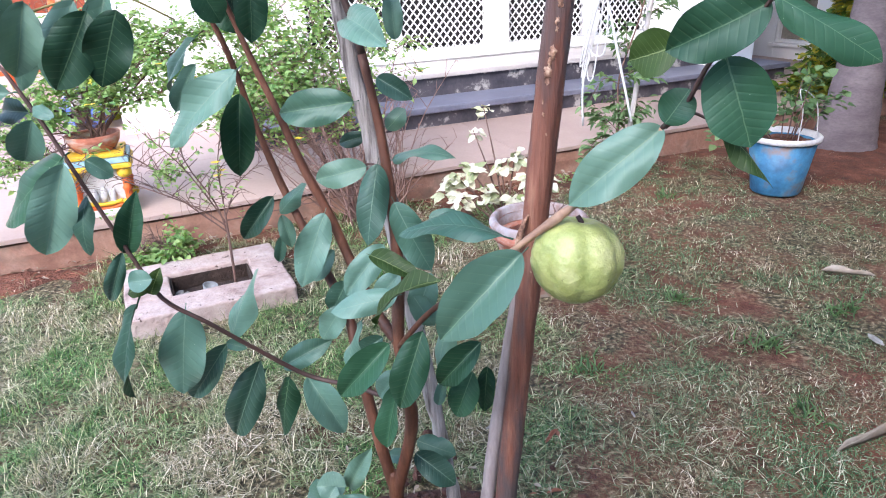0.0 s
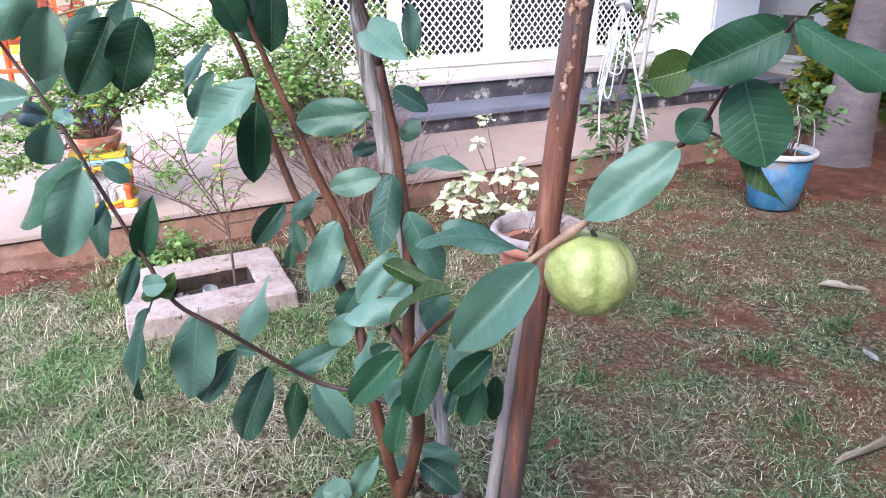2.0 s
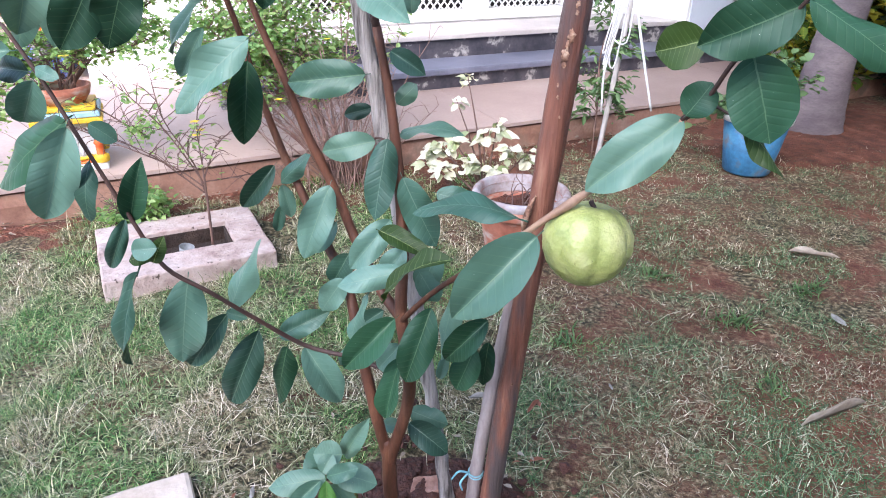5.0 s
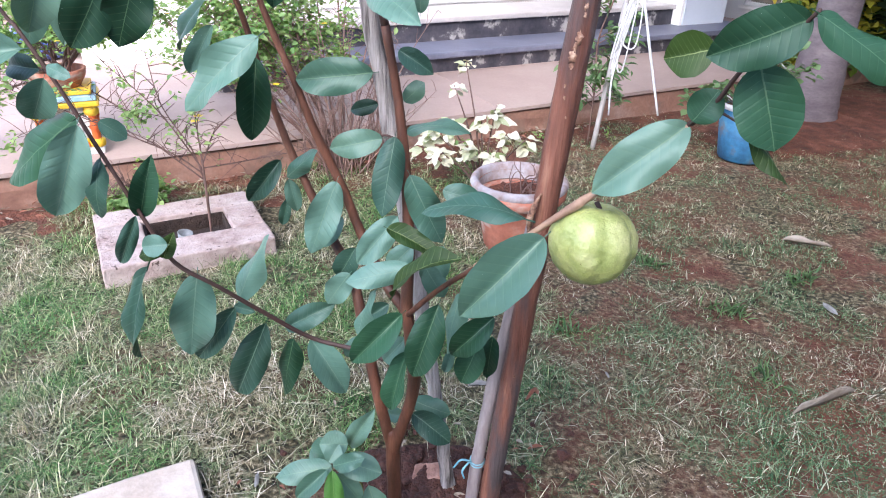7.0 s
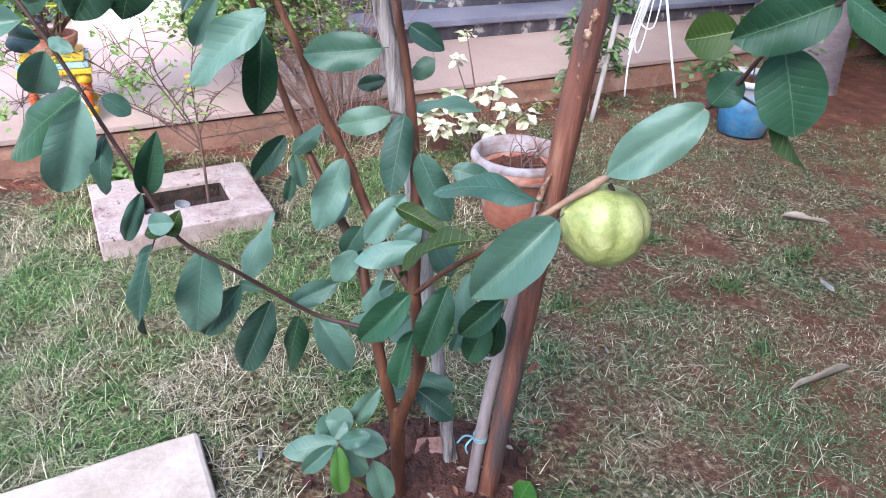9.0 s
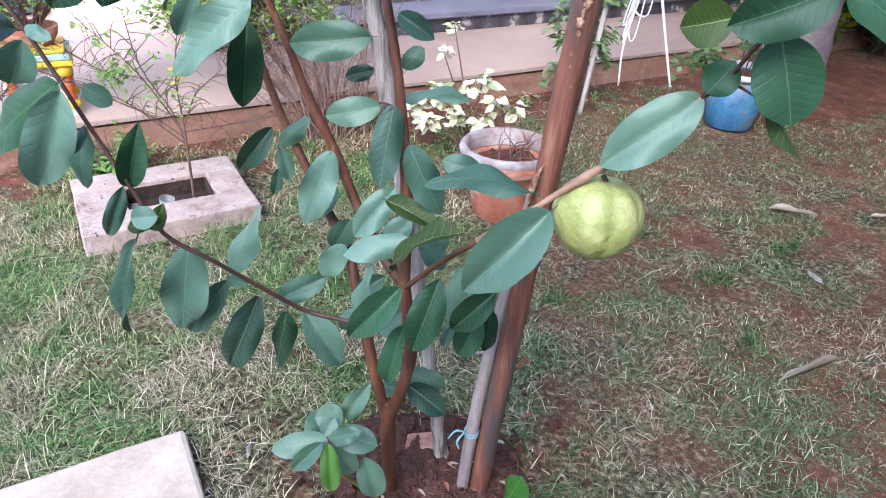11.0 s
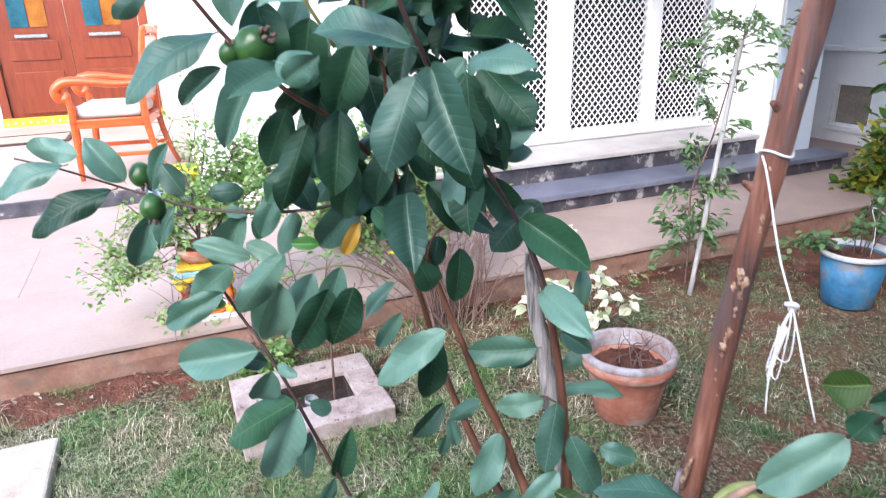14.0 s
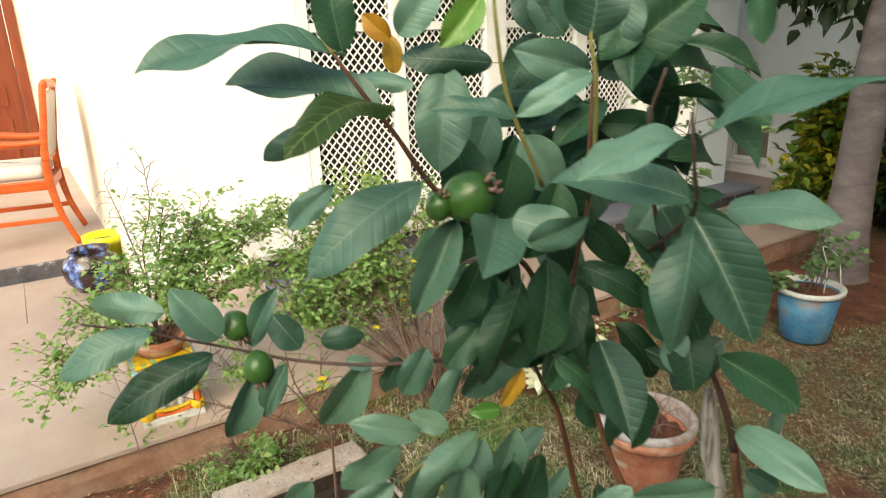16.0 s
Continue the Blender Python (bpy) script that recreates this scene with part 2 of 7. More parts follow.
PLASTER = worn("white painted cement", ((0.3, (0.58, 0.57, 0.56)), (0.7, (0.72, 0.71, 0.70))), 14, 0.7, 60, 0.2, 0.002)
GLAZE = worn("dark glazed ceramic", ((0.38, (0.012, 0.010, 0.012)), (0.52, (0.05, 0.025, 0.02)), (0.60, (0.06, 0.14, 0.42)), (0.72, (0.45, 0.50, 0.60))), 16, 0.16, 60, 0.05, 0.001)
BLUE_GLASS = worn("blue stained glass", ((0.3, (0.01, 0.06, 0.09)), (0.7, (0.03, 0.13, 0.17))), 6, 0.12, 60, 0.05, 0.001)
TAN_PANE = worn("tan window pane", ((0.3, (0.20, 0.18, 0.15)), (0.7, (0.36, 0.32, 0.27))), 5, 0.2, 60, 0.05, 0.001)
AMBER_GLASS = worn("amber stained glass", ((0.3, (0.22, 0.07, 0.01)), (0.7, (0.36, 0.14, 0.02))), 6, 0.12, 60, 0.05, 0.001)
MAT_FIBRE = worn("pale woven mat", ((0.3, (0.28, 0.22, 0.16)), (0.7, (0.48, 0.42, 0.34))), 20, 0.95, 160, 0.6, 0.004)
# Near-black colour stands for the shade of an unlit room.
DARK_ROOM = worn("plaster darkened for an unlit room", ((0.3, (0.03, 0.03, 0.03)), (0.7, (0.05, 0.05, 0.05))), 3, 0.8, 60, 0.1, 0.002)
DRY_LEAF = worn("dry fallen leaf", ((0.3, (0.36, 0.28, 0.20)), (0.7, (0.58, 0.50, 0.41))), 20, 0.85, 90, 0.4, 0.003, spread=0.25)
RED_LEAF = worn("red-brown fallen leaf", ((0.3, (0.20, 0.06, 0.035)), (0.7, (0.36, 0.16, 0.10))), 20, 0.8, 90, 0.4, 0.003)
PAPER = worn("white litter", ((0.3, (0.20, 0.19, 0.17)), (0.7, (0.38, 0.37, 0.35))), 20, 0.9, 90, 0.2, 0.002)
PETAL = worn("yellow petal", ((0.3, (0.75, 0.50, 0.02)), (0.7, (0.82, 0.62, 0.05))), 20, 0.6, 90, 0.1, 0.002)
GREEN_FRUIT = worn("unripe green guava skin", ((0.3, (0.018, 0.065, 0.012)), (0.7, (0.035, 0.11, 0.02))), 20, 0.3, 160, 0.25, 0.002)
RIPE_FRUIT = worn("pale green guava skin", ((0.28, (0.22, 0.28, 0.065)), (0.5, (0.39, 0.435, 0.15)), (0.72, (0.56, 0.565, 0.28))), 24, 0.34, 240, 0.7, 0.0018, speck=0.22, patch=(120.0, (1, 1, 1), (0.12, 0.11, 0.035), 0.68, 0.75))

GUAVA_LEAF = leaf_material("guava leaf", (0.015, 0.052, 0.032), (0.120, 0.234, 0.178), (0.17, 0.26, 0.18), 0.47, 10.5, 0.3, 0.11, 0.06, False, 0.5, (0.88, 1.0, 1.0), (0.044, 0.114, 0.078), 0.028)
# Deep green for dark leaves; on inner ones it puts shade into the colour.
DARK_SHADE_LEAF = leaf_material("dark guava leaf, shade in its green", (0.007, 0.029, 0.013), (0.031, 0.099, 0.050), (0.12, 0.20, 0.11), 0.45, 10.5, 0.3, 0.10, 0.05, False, 0.28, (0.85, 1.0, 1.0), None, 0.026)
OLIVE_LEAF = leaf_material("olive leaf underside", (0.020, 0.050, 0.010), (0.046, 0.090, 0.018), (0.34, 0.42, 0.18), 0.5, 10.5, 0.3, 0.12, 0.2, False, 0.3)
TAN_TWIG = worn("tan fruiting twig", ((0.3, (0.20, 0.10, 0.065)), (0.55, (0.36, 0.225, 0.145)), (0.75, (0.50, 0.36, 0.25))), 20, 0.6, 80, 0.4, 0.002)
YOUNG_LEAF = leaf_material("young guava leaf", (0.030, 0.150, 0.030), (0.14, 0.30, 0.055), (0.26, 0.40, 0.14), 0.32, 10.5, 0.3, 0.10, 0.2, False, 0.6)
SHRUB_LEAF = leaf_material("shrub leaf", (0.12, 0.27, 0.085), (0.42, 0.58, 0.25), (0.28, 0.42, 0.16), 0.5, 6.0, 0.5, 0.1, 0.45, True, 0.4, (1.0, 1.0, 1.0), (0.24, 0.42, 0.155))
SAPLING_LEAF = leaf_material("sapling leaf", (0.07, 0.16, 0.065), (0.22, 0.35, 0.16), (0.22, 0.34, 0.14), 0.5, 6.0, 0.5, 0.1, 0.35, True)
CROTON_LEAF = leaf_material("croton leaf", (0.028, 0.085, 0.016), (0.62, 0.50, 0.06), (0.45, 0.38, 0.07), 0.4, 6.0, 0.5, 0.1, 0.25, True, 0.5, (1.0, 1.0, 1.0), (0.085, 0.20, 0.028))
DARK_LEAF = leaf_material("dark tree leaf", (0.010, 0.026, 0.010), (0.022, 0.05, 0.016), (0.04, 0.08, 0.03), 0.45, 6.0, 0.5, 0.2, 0.1, True)
CREAM_LEAF = leaf_material("variegated leaf", (0.26, 0.34, 0.14), (0.84, 0.82, 0.70), (0.24, 0.34, 0.14), 0.5, 2.0, 0.5, 0.2, 0.2, True, 0.4, (1.0, 1.0, 1.0), (0.72, 0.70, 0.55))
# Grey-green of the low shoot; on guava leaves the sky's sheen as colour.
GREY_LIT_LEAF = leaf_material("grey-green leaf", (0.052, 0.128, 0.086), (0.130, 0.238, 0.172), (0.18, 0.29, 0.17), 0.46, 10.5, 0.3, 0.08, 0.10, False, 0.5, (0.9, 1.0, 1.0), None, 0.028)


def lawn_material():
    m, tree, b = material("lawn soil", (0.15, 0.1, 0.06), 0.95)
    v = coords(tree, "Object")
    big = noise_of(tree, v, 1.3, 5.0, 0.6)
    mid = noise_of(tree, v, 7.0, 6.0, 0.65)
    fine = noise_of(tree, v, 70.0, 4.0, 0.65)
    soil = ramp(tree, mid, ((0.3, (0.078, 0.024, 0.014)), (0.5, (0.21, 0.070, 0.042)), (0.72, (0.35, 0.155, 0.102))))
    thatch = ramp(tree, fine, ((0.38, (0.016, 0.015, 0.007)), (0.52, (0.105, 0.086, 0.042)), (0.66, (0.34, 0.285, 0.18))))
    side = tree.nodes.new("ShaderNodeSeparateXYZ")
    tree.links.new(v, side.inputs["Vector"])
    trodden = node(tree, "ShaderNodeMapRange")
    for key, value in (("From Min", -0.6), ("From Max", 0.9), ("To Min", 0.09), ("To Max", -0.015)):
        trodden.inputs[key].default_value = value
    tree.links.new(side.outputs["X"], trodden.inputs["Value"])
    cover = ramp(tree, mix(tree, 1.0, mix(tree, 0.5, big, mid), trodden.outputs["Result"], "ADD"), ((0.41, (0, 0, 0)), (0.56, (1, 1, 1))))
    tree.links.new(mix(tree, cover, soil, thatch), b.inputs["Base Color"])
    bump(tree, b, fine, 0.9, 0.02)
    return m


def blade_material(name, tint, greens, drys, lo=0.44, hi=0.57):
    m, tree, b = material(name, (0.1, 0.15, 0.05), 0.6)
    info = tree.nodes.new("ShaderNodeNewGeometry").outputs["Random Per Island"]
    v = coords(tree, "Object")
    patch = noise_of(tree, v, 3.2, 5.0, 0.65)
    green, dry = ramp(tree, info, greens), ramp(tree, info, drys)
    colour = mix(tree, ramp(tree, patch, ((lo, (0, 0, 0)), (hi, (1, 1, 1)))), green, dry)
    tree.links.new(mix(tree, 1.0, colour, tint, "MULTIPLY"), b.inputs["Base Color"])
    return m


LAWN = lawn_material()
BLADE = blade_material("lush grass blade", (1.0, 1.0, 1.0),
                       ((0.0, (0.012, 0.052, 0.010)), (0.45, (0.060, 0.18, 0.036)), (0.8, (0.18, 0.32, 0.085)), (1.0, (0.64, 0.58, 0.36))),
                       ((0.0, (0.035, 0.050, 0.018)), (0.35, (0.18, 0.175, 0.08)), (0.7, (0.44, 0.37, 0.235)), (1.0, (0.86, 0.77, 0.62))))
DULL_BLADE = blade_material("worn grass blade", (1.0, 1.0, 1.0),
                            ((0.0, (0.014, 0.046, 0.012)), (0.5, (0.070, 0.150, 0.054)), (0.85, (0.23, 0.29, 0.145)), (1.0, (0.70, 0.63, 0.47))),
                            ((0.0, (0.036, 0.027, 0.012)), (0.45, (0.16, 0.118, 0.062)), (0.8, (0.42, 0.325, 0.215)), (1.0, (0.90, 0.79, 0.63))), 0.48, 0.62)

# ---- building blocks ----
ANGLE = 35.5
HOUSE = pose(0, 0, 0, 0, 0, ANGLE)


def yard(u, v, z=0.0):
    """A place by the house's own axes (u along its front, v into it), in the world."""
    return HOUSE @ Vector((u, v, z))


def part(name, bm, mat, parent, label="", smooth=False):
    me = bpy.data.meshes.new(name)
    bm.to_mesh(me)
    bm.free()
    for m in mat if isinstance(mat, (tuple, list)) else (mat,):
        me.materials.append(m)
    if smooth:
        me.shade_smooth()
    ob = new(name, me)
    if parent is not None:
        ob.parent = parent
    return tagged(ob, label)


def thing(name, m, label, category, group="", kind=""):
    ob = new(name)
    ob.empty_display_size = 0.1
    ob.matrix_world = m
    return tagged(ob, label, category, group, kind)


def box(bm, lo, hi, bevel=0.0, mat=0):
    c, s = (Vector(lo) + Vector(hi)) / 2, Vector(hi) - Vector(lo)
    made = bmesh.ops.create_cube(bm, size=1.0, matrix=Matrix.LocRotScale(c, None, s))["verts"]
    faces = {f for w in made for f in w.link_faces}
    for f in faces:
        f.material_index = mat
    if bevel:
        bmesh.ops.bevel(bm, geom=list({e for w in made for e in w.link_edges}), offset=bevel, segments=2, profile=0.5, affect="EDGES", clamp_overlap=True)
    return bm


def block(lo, hi, bevel=0.0):
    return box(bmesh.new(), lo, hi, bevel)


def smooth_line(points, steps=4):
    """A Catmull-Rom line through points of (x, y, z, radius)."""
    p = [np.array(q, float) for q in points]
    p = [2 * p[0] - p[1], *p, 2 * p[-1] - p[-2]]
    out = []
    for a, b, c, d in zip(p, p[1:], p[2:], p[3:]):
        for i in range(steps):
            t = i / steps
            out.append(0.5 * (2 * b + (c - a) * t + (2 * a - 5 * b + 4 * c - d) * t * t + (3 * b - a - 3 * c + d) * t**3))
    return out + [p[-2]]


def tube(bm, points, sides=8, steps=4, rough=0.0, seed=0, mat=0):
    line = smooth_line(points, steps)
    rings, side = [], None
    for i, q in enumerate(line):
        ahead = Vector(line[min(i + 1, len(line) - 1)][:3] - line[max(i - 1, 0)][:3]).normalized()
        side = (ahead.orthogonal() if side is None else side - ahead * side.dot(ahead)).normalized()
        up = ahead.cross(side)
        ring = []
        for k in range(sides):
            a = 2 * math.pi * k / sides
            way = side * math.cos(a) + up * math.sin(a)
            r = max(q[3], 0.0002)
            if rough:
                r *= 1 + rough * noise.noise(Vector(q[:3]) * 28 + way * 1.2 + Vector((seed, 0, 0)))
            ring.append(bm.verts.new(Vector(q[:3]) + way * r))
        rings.append(ring)
    for a, b in zip(rings, rings[1:]):
        for k in range(sides):
            f = bm.faces.new((a[k], a[(k + 1) % sides], b[(k + 1) % sides], b[k]))
            f.material_index, f.smooth = mat, True
    for ring, flip in ((rings[0], True), (rings[-1], False)):
        f = bm.faces.new(ring[::-1] if flip else ring)
        f.material_index = mat
    return bm


def turned(bm, profile, sides=40, wobble=0.0, seed=0, mat=0):
    """A turned shape: rings of (radius, z), closed at the ends that lie on the axis."""
    rings = []
    for r, z in profile:
        if r <= 0:
            rings.append([bm.verts.new((0, 0, z))])
            continue
        ring = []
        for k in range(sides):
            a = 2 * math.pi * k / sides
            d = r * (1 + wobble * noise.noise(Vector((math.cos(a) * 2, math.sin(a) * 2, z * 9 + seed))))
            ring.append(bm.verts.new((d * math.cos(a), d * math.sin(a), z)))
        rings.append(ring)
    for a, b in zip(rings, rings[1:]):
        for k in range(sides):
            n = (k + 1) % sides
            if len(a) == 1:
                f = bm.faces.new((a[0], b[n], b[k]))
            elif len(b) == 1:
                f = bm.faces.new((a[k], a[n], b[0]))
            else:
                f = bm.faces.new((a[k], a[n], b[n], b[k]))
            f.material_index, f.smooth = mat, True
    return bm


def blade_shape(bm, m=None, rows=6, fold=0.25, droop=0.15, fat=1.0, mat=0, uv=None, cols=2, ripple=0.0, wave=0.0, phase=0.0, tip=0.0):
    """One leaf blade: base at the origin, tip at y = 1, 1 wide; fold: how far the halves rise, droop: how far the tip sinks."""
    grid = []
    uv = uv or bm.loops.layers.uv.verify()
    for i in range(rows + 1):
        t = i / rows
        half = 0.5 * fat * (math.sin(math.pi * min(1.0, t * 0.96 + 0.02) ** (0.85 + tip)) ** 0.74) if 0 < i < rows else 0.02 * fat
        line = []
        for j in range(-cols, cols + 1):
            s = j / cols
            z = fold * abs(s) * half - droop * t * t - 0.18 * abs(s) ** 2 * half * fold
            z += ripple * math.cos((t - 0.28 * abs(s)) * 2 * math.pi * 9) * (1 - abs(s) * 0.3) * abs(s)
            z += 2 * half * wave * math.sin(t * 7.0 + phase + (1.3 if s > 0 else 0.0)) * s * s
            co = Vector((s * half, t - 0.05 * droop * t, z))
            line.append((bm.verts.new(m @ co if m else co), (0.5 + s * half, t)))
        grid.append(line)
    for a, b in zip(grid, grid[1:]):
        for j in range(2 * cols):
            four = (a[j], a[j + 1], b[j + 1], b[j])
            f = bm.faces.new([q[0] for q in four])
            f.smooth, f.material_index = True, mat
            for loop, q in zip(f.loops, four):
                loop[uv].uv = q[1]


def facing(base, tip, normal):
    """The turn and length that lay a leaf from base to tip, with its face along normal."""
    base, tip = Vector(base), Vector(tip)
    y = (tip - base).normalized()
    z = Vector(normal)
    z = (z - y * z.dot(y)).normalized()
    return Matrix.Translation(base) @ Matrix((y.cross(z), y, z)).transposed().to_4x4(), (tip - base).length


# ---- ground ----
def make_ground():
    fine = np.arange(-4.0, 4.5, 0.07)
    far = np.array([5, 6, 8, 12, 20, 40, 80, 160, 320])
    axis = np.concatenate([-far[::-1], fine, far])
    bm = bmesh.new()
    grid = []
    for y in axis:
        row = []
        for x in axis:
            near = 1.0 if max(abs(x), abs(y)) < 4.6 else 0.0
            z = near * (0.012 * noise.noise(Vector((x * 1.5, y * 1.5, 0))) + 0.008 * noise.noise(Vector((x * 7, y * 7, 3))))
            own = HOUSE.inverted() @ Vector((x, y + 1.0, 0))
            sunk = 0.05 < own.x < 0.455 and 1.88 < own.y < 2.20
            row.append(bm.verts.new((x, y + 1.0, -0.13 if sunk else z - 0.005)))
        grid.append(row)
    for a, b in zip(grid, grid[1:]):
        for j in range(len(axis) - 1):
            bm.faces.new((a[j], a[j + 1], b[j + 1], b[j])).smooth = True
    return tagged(part("ground", bm, LAWN, None), "red soil lawn with thin, dry grass", "lawn", kind="structure")


make_ground()


# ---- house ----
def house_piece(name, lo, hi, mat, label, category, bevel=0.004):
    ob = part(name, block(lo, hi, bevel), mat, None)
    ob.matrix_world = HOUSE
    return tagged(ob, label, category, kind="structure")


TOP = 3.1
house_piece("wall_front", (0.08, 3.95, -0.1), (1.10, 4.15, TOP), WHITE_WALL, "smooth white painted front wall", "wall")
house_piece("wall_lintel", (1.10, 3.95, 2.40), (3.87, 4.15, TOP), WHITE_WALL, "white painted wall over the window", "wall")
house_piece("wall_sill", (1.10, 3.95, -0.1), (3.87, 4.15, 0.43), WHITE_WALL, "white painted wall under the window", "wall")
# Front has its bluish shade in the colour; a thin white slab sides it.
house_piece("wall_pilaster", (3.90, 3.42, 0.0), (4.32, 4.15, TOP), (SHADED_WALL), "pilaster beside the window, bluish shade in its colour", "wall")
house_piece("wall_return", (3.87, 3.424, 0.0), (3.897, 4.15, TOP), WHITE_WALL, "white painted side of the pilaster", "wall")
house_piece("wall_link", (4.322, 4.2, -0.1), (5.2, 4.4, TOP), GREY_WALL, "pale grey wall beside the pilaster", "wall")
house_piece("wall_side", (0.08, 4.152, -0.1), (0.28, 8.70, TOP), CREAM_WALL, "cream painted side wall of the veranda", "wall")
house_piece("wall_back", (-0.10, 8.70, -0.1), (0.28, 8.90, TOP), CREAM_WALL, "cream painted wall beside the door", "wall")
house_piece("wall_back_left", (-6.0, 8.70, -0.1), (-1.75, 8.90, TOP), CREAM_WALL, "cream painted back wall of the veranda", "wall")
house_piece("wall_back_top", (-1.75, 8.70, 2.45), (-0.10, 8.90, TOP), CREAM_WALL, "cream painted wall over the door", "wall")
# Plain box behind the grille; its near-black colour imitates an unlit room.
house_piece("wall_room", (1.0, 4.9, -0.1), (4.0, 5.0, TOP), DARK_ROOM, "back wall of the room behind the grille, darkened for shade", "wall")
house_piece("wall_room_left", (0.99, 4.155, -0.1), (1.05, 4.9, TOP), DARK_ROOM, "side wall of the room, darkened for shade", "wall")
house_piece("wall_room_right", (3.95, 4.155, -0.1), (4.0, 4.9, TOP), DARK_ROOM, "side wall of the room, darkened for shade", "wall")
ceiling = house_piece("ceiling", (0.99, 4.155, TOP - 0.1), (4.0, 4.9, TOP), DARK_ROOM, "ceiling of the room, darkened for shade", "ceiling")
house_piece("floor_room", (1.05, 4.155, 0.30), (3.95, 4.9, 0.42), DARK_ROOM, "floor of the room, darkened for shade", "floor")
house_piece("floor_veranda", (-6.0, 4.68, -0.1), (0.08, 8.70, 0.275), PAVING, "smooth pale floor of the veranda", "floor")
house_piece("trim_veranda", (-6.0, 4.65, -0.1), (0.078, 4.68, 0.28), STEP_DARK, "dark stone edge of the veranda floor", "step")

# steps under the window
STEP_LEFT = 0.62
steps = thing("steps", HOUSE, "two dark stone steps with chipped edges under the window", "steps", kind="structure")
part("riser", block((STEP_LEFT, 3.20, -0.1), (4.40, 3.24, 0.25), 0.003), STEP_DARK, steps)
part("tread", block((STEP_LEFT, 3.17, 0.252), (4.42, 3.50, 0.285), 0.006), STEP_TREAD, steps)
part("riser", block((STEP_LEFT, 3.50, 0.2), (4.18, 3.53, 0.388), 0.003), STEP_DARK, steps)
part("ledge", block((STEP_LEFT, 3.475, 0.39), (4.20, 3.948, 0.42), 0.006), LEDGE, steps)

# pavement with its kerb
def make_pavement():
    base = thing("pavement", HOUSE, "pinkish concrete paving in large slabs", "pavement", kind="structure")
    rise = lambda v: 0.14 + 0.045 * min(1.0, max(0.0, (v - 2.6) / 0.8))
    part("bed", block((-8.0, 2.62, -0.12), (5.2, 4.645, 0.10)), CURB, base)
    # Dark bed in the slit under the slabs, their shadow line in its colour.
    part("bed", block((-8.0, 2.575, 0.05), (5.2, 3.178, 0.121)), STEP_DARK, base)
    rng = random.Random(4)
    edges_v = (2.53, 3.18, 3.92, 4.648)
    for n, (v0, v1) in enumerate(zip(edges_v, edges_v[1:])):
        u = -8.0 + 0.35 * n
        while u < 5.2:
            u1 = min(u + 0.98, 5.2)
            bm = block((u + 0.0008, v0 + 0.0008, 0.06 if n else 0.122), (u1 - 0.0008, v1 - 0.0008, 0.14), 0.0015)
            dz = rng.uniform(-0.0015, 0.0015)
            for w in bm.verts:
                if w.co.z > 0.1:
                    w.co.z += rise(w.co.y) - 0.14 + dz
            part("slab", bm, PAVING, base)
            u = u1
    return base


make_pavement()


def make_kerb():
    bm = block((-8.0, 2.545, -0.1), (5.2, 2.618, 0.112))
    bmesh.ops.subdivide_edges(bm, edges=[e for e in bm.edges if abs((e.verts[0].co - e.verts[1].co).x) > 5], cuts=260)
    bmesh.ops.subdivide_edges(bm, edges=[e for e in bm.edges if abs((e.verts[0].co - e.verts[1].co).z) > 0.1], cuts=4)
    for w in bm.verts:
        w.co.y += 0.014 * noise.noise(Vector((w.co.x * 2.5, w.co.z * 9, 1))) + 0.006 * noise.noise(Vector((w.co.x * 14, w.co.z * 20, 5)))
        if w.co.z > 0.1:
            w.co.z += 0.006 * noise.noise(Vector((w.co.x * 3, 0, 2)))
    ob = part("trim_kerb", bm, CURB, None)
    ob.matrix_world = HOUSE
    return tagged(ob, "red-brown plastered kerb below the paving", "kerb", kind="structure")


make_kerb()


# window with lattice panels
def lattice(u0, u1, z0, z1, pitch=0.052, wide=0.0085):
    """Crossing diagonal bars, cut to the panel."""
    bm = bmesh.new()
    for way, deep in ((1, 0.0), (-1, 0.004)):
        k = -int((z1 - z0) / pitch / 1.15) - 2
        slope = 1.15
        while True:
            start = u0 + k * pitch
            k += 1
            if start > u1 + (z1 - z0) / slope + pitch:
                break
            a, b = (start, z0), (start + (z1 - z0) / slope, z1)
            if way < 0:
                a, b = (start, z1), (start + (z1 - z0) / slope, z0)
            t0 = max(0.0, (u0 - a[0]) / (b[0] - a[0]))
            t1 = min(1.0, (u1 - a[0]) / (b[0] - a[0]))
            if t1 - t0 < 0.002:
                continue
            p = [(a[0] + (b[0] - a[0]) * t, a[1] + (b[1] - a[1]) * t) for t in (t0, t1)]
            lx, lz = p[1][0] - p[0][0], p[1][1] - p[0][1]
            n = math.hypot(lx, lz)
            ox, oz = -lz / n * wide / 2, lx / n * wide / 2
            quad = [(p[0][0] + ox, p[0][1] + oz), (p[1][0] + ox, p[1][1] + oz), (p[1][0] - ox, p[1][1] - oz), (p[0][0] - ox, p[0][1] - oz)]
            front = [bm.verts.new((x, 3.985 + deep, z)) for x, z in quad]
            back = [bm.verts.new((x, 3.991 + deep, z)) for x, z in quad]
            bm.faces.new(front)
            bm.faces.new(back[::-1])
            for i in range(4):
                bm.faces.new((front[i], back[i], back[(i + 1) % 4], front[(i + 1) % 4]))
    return bm


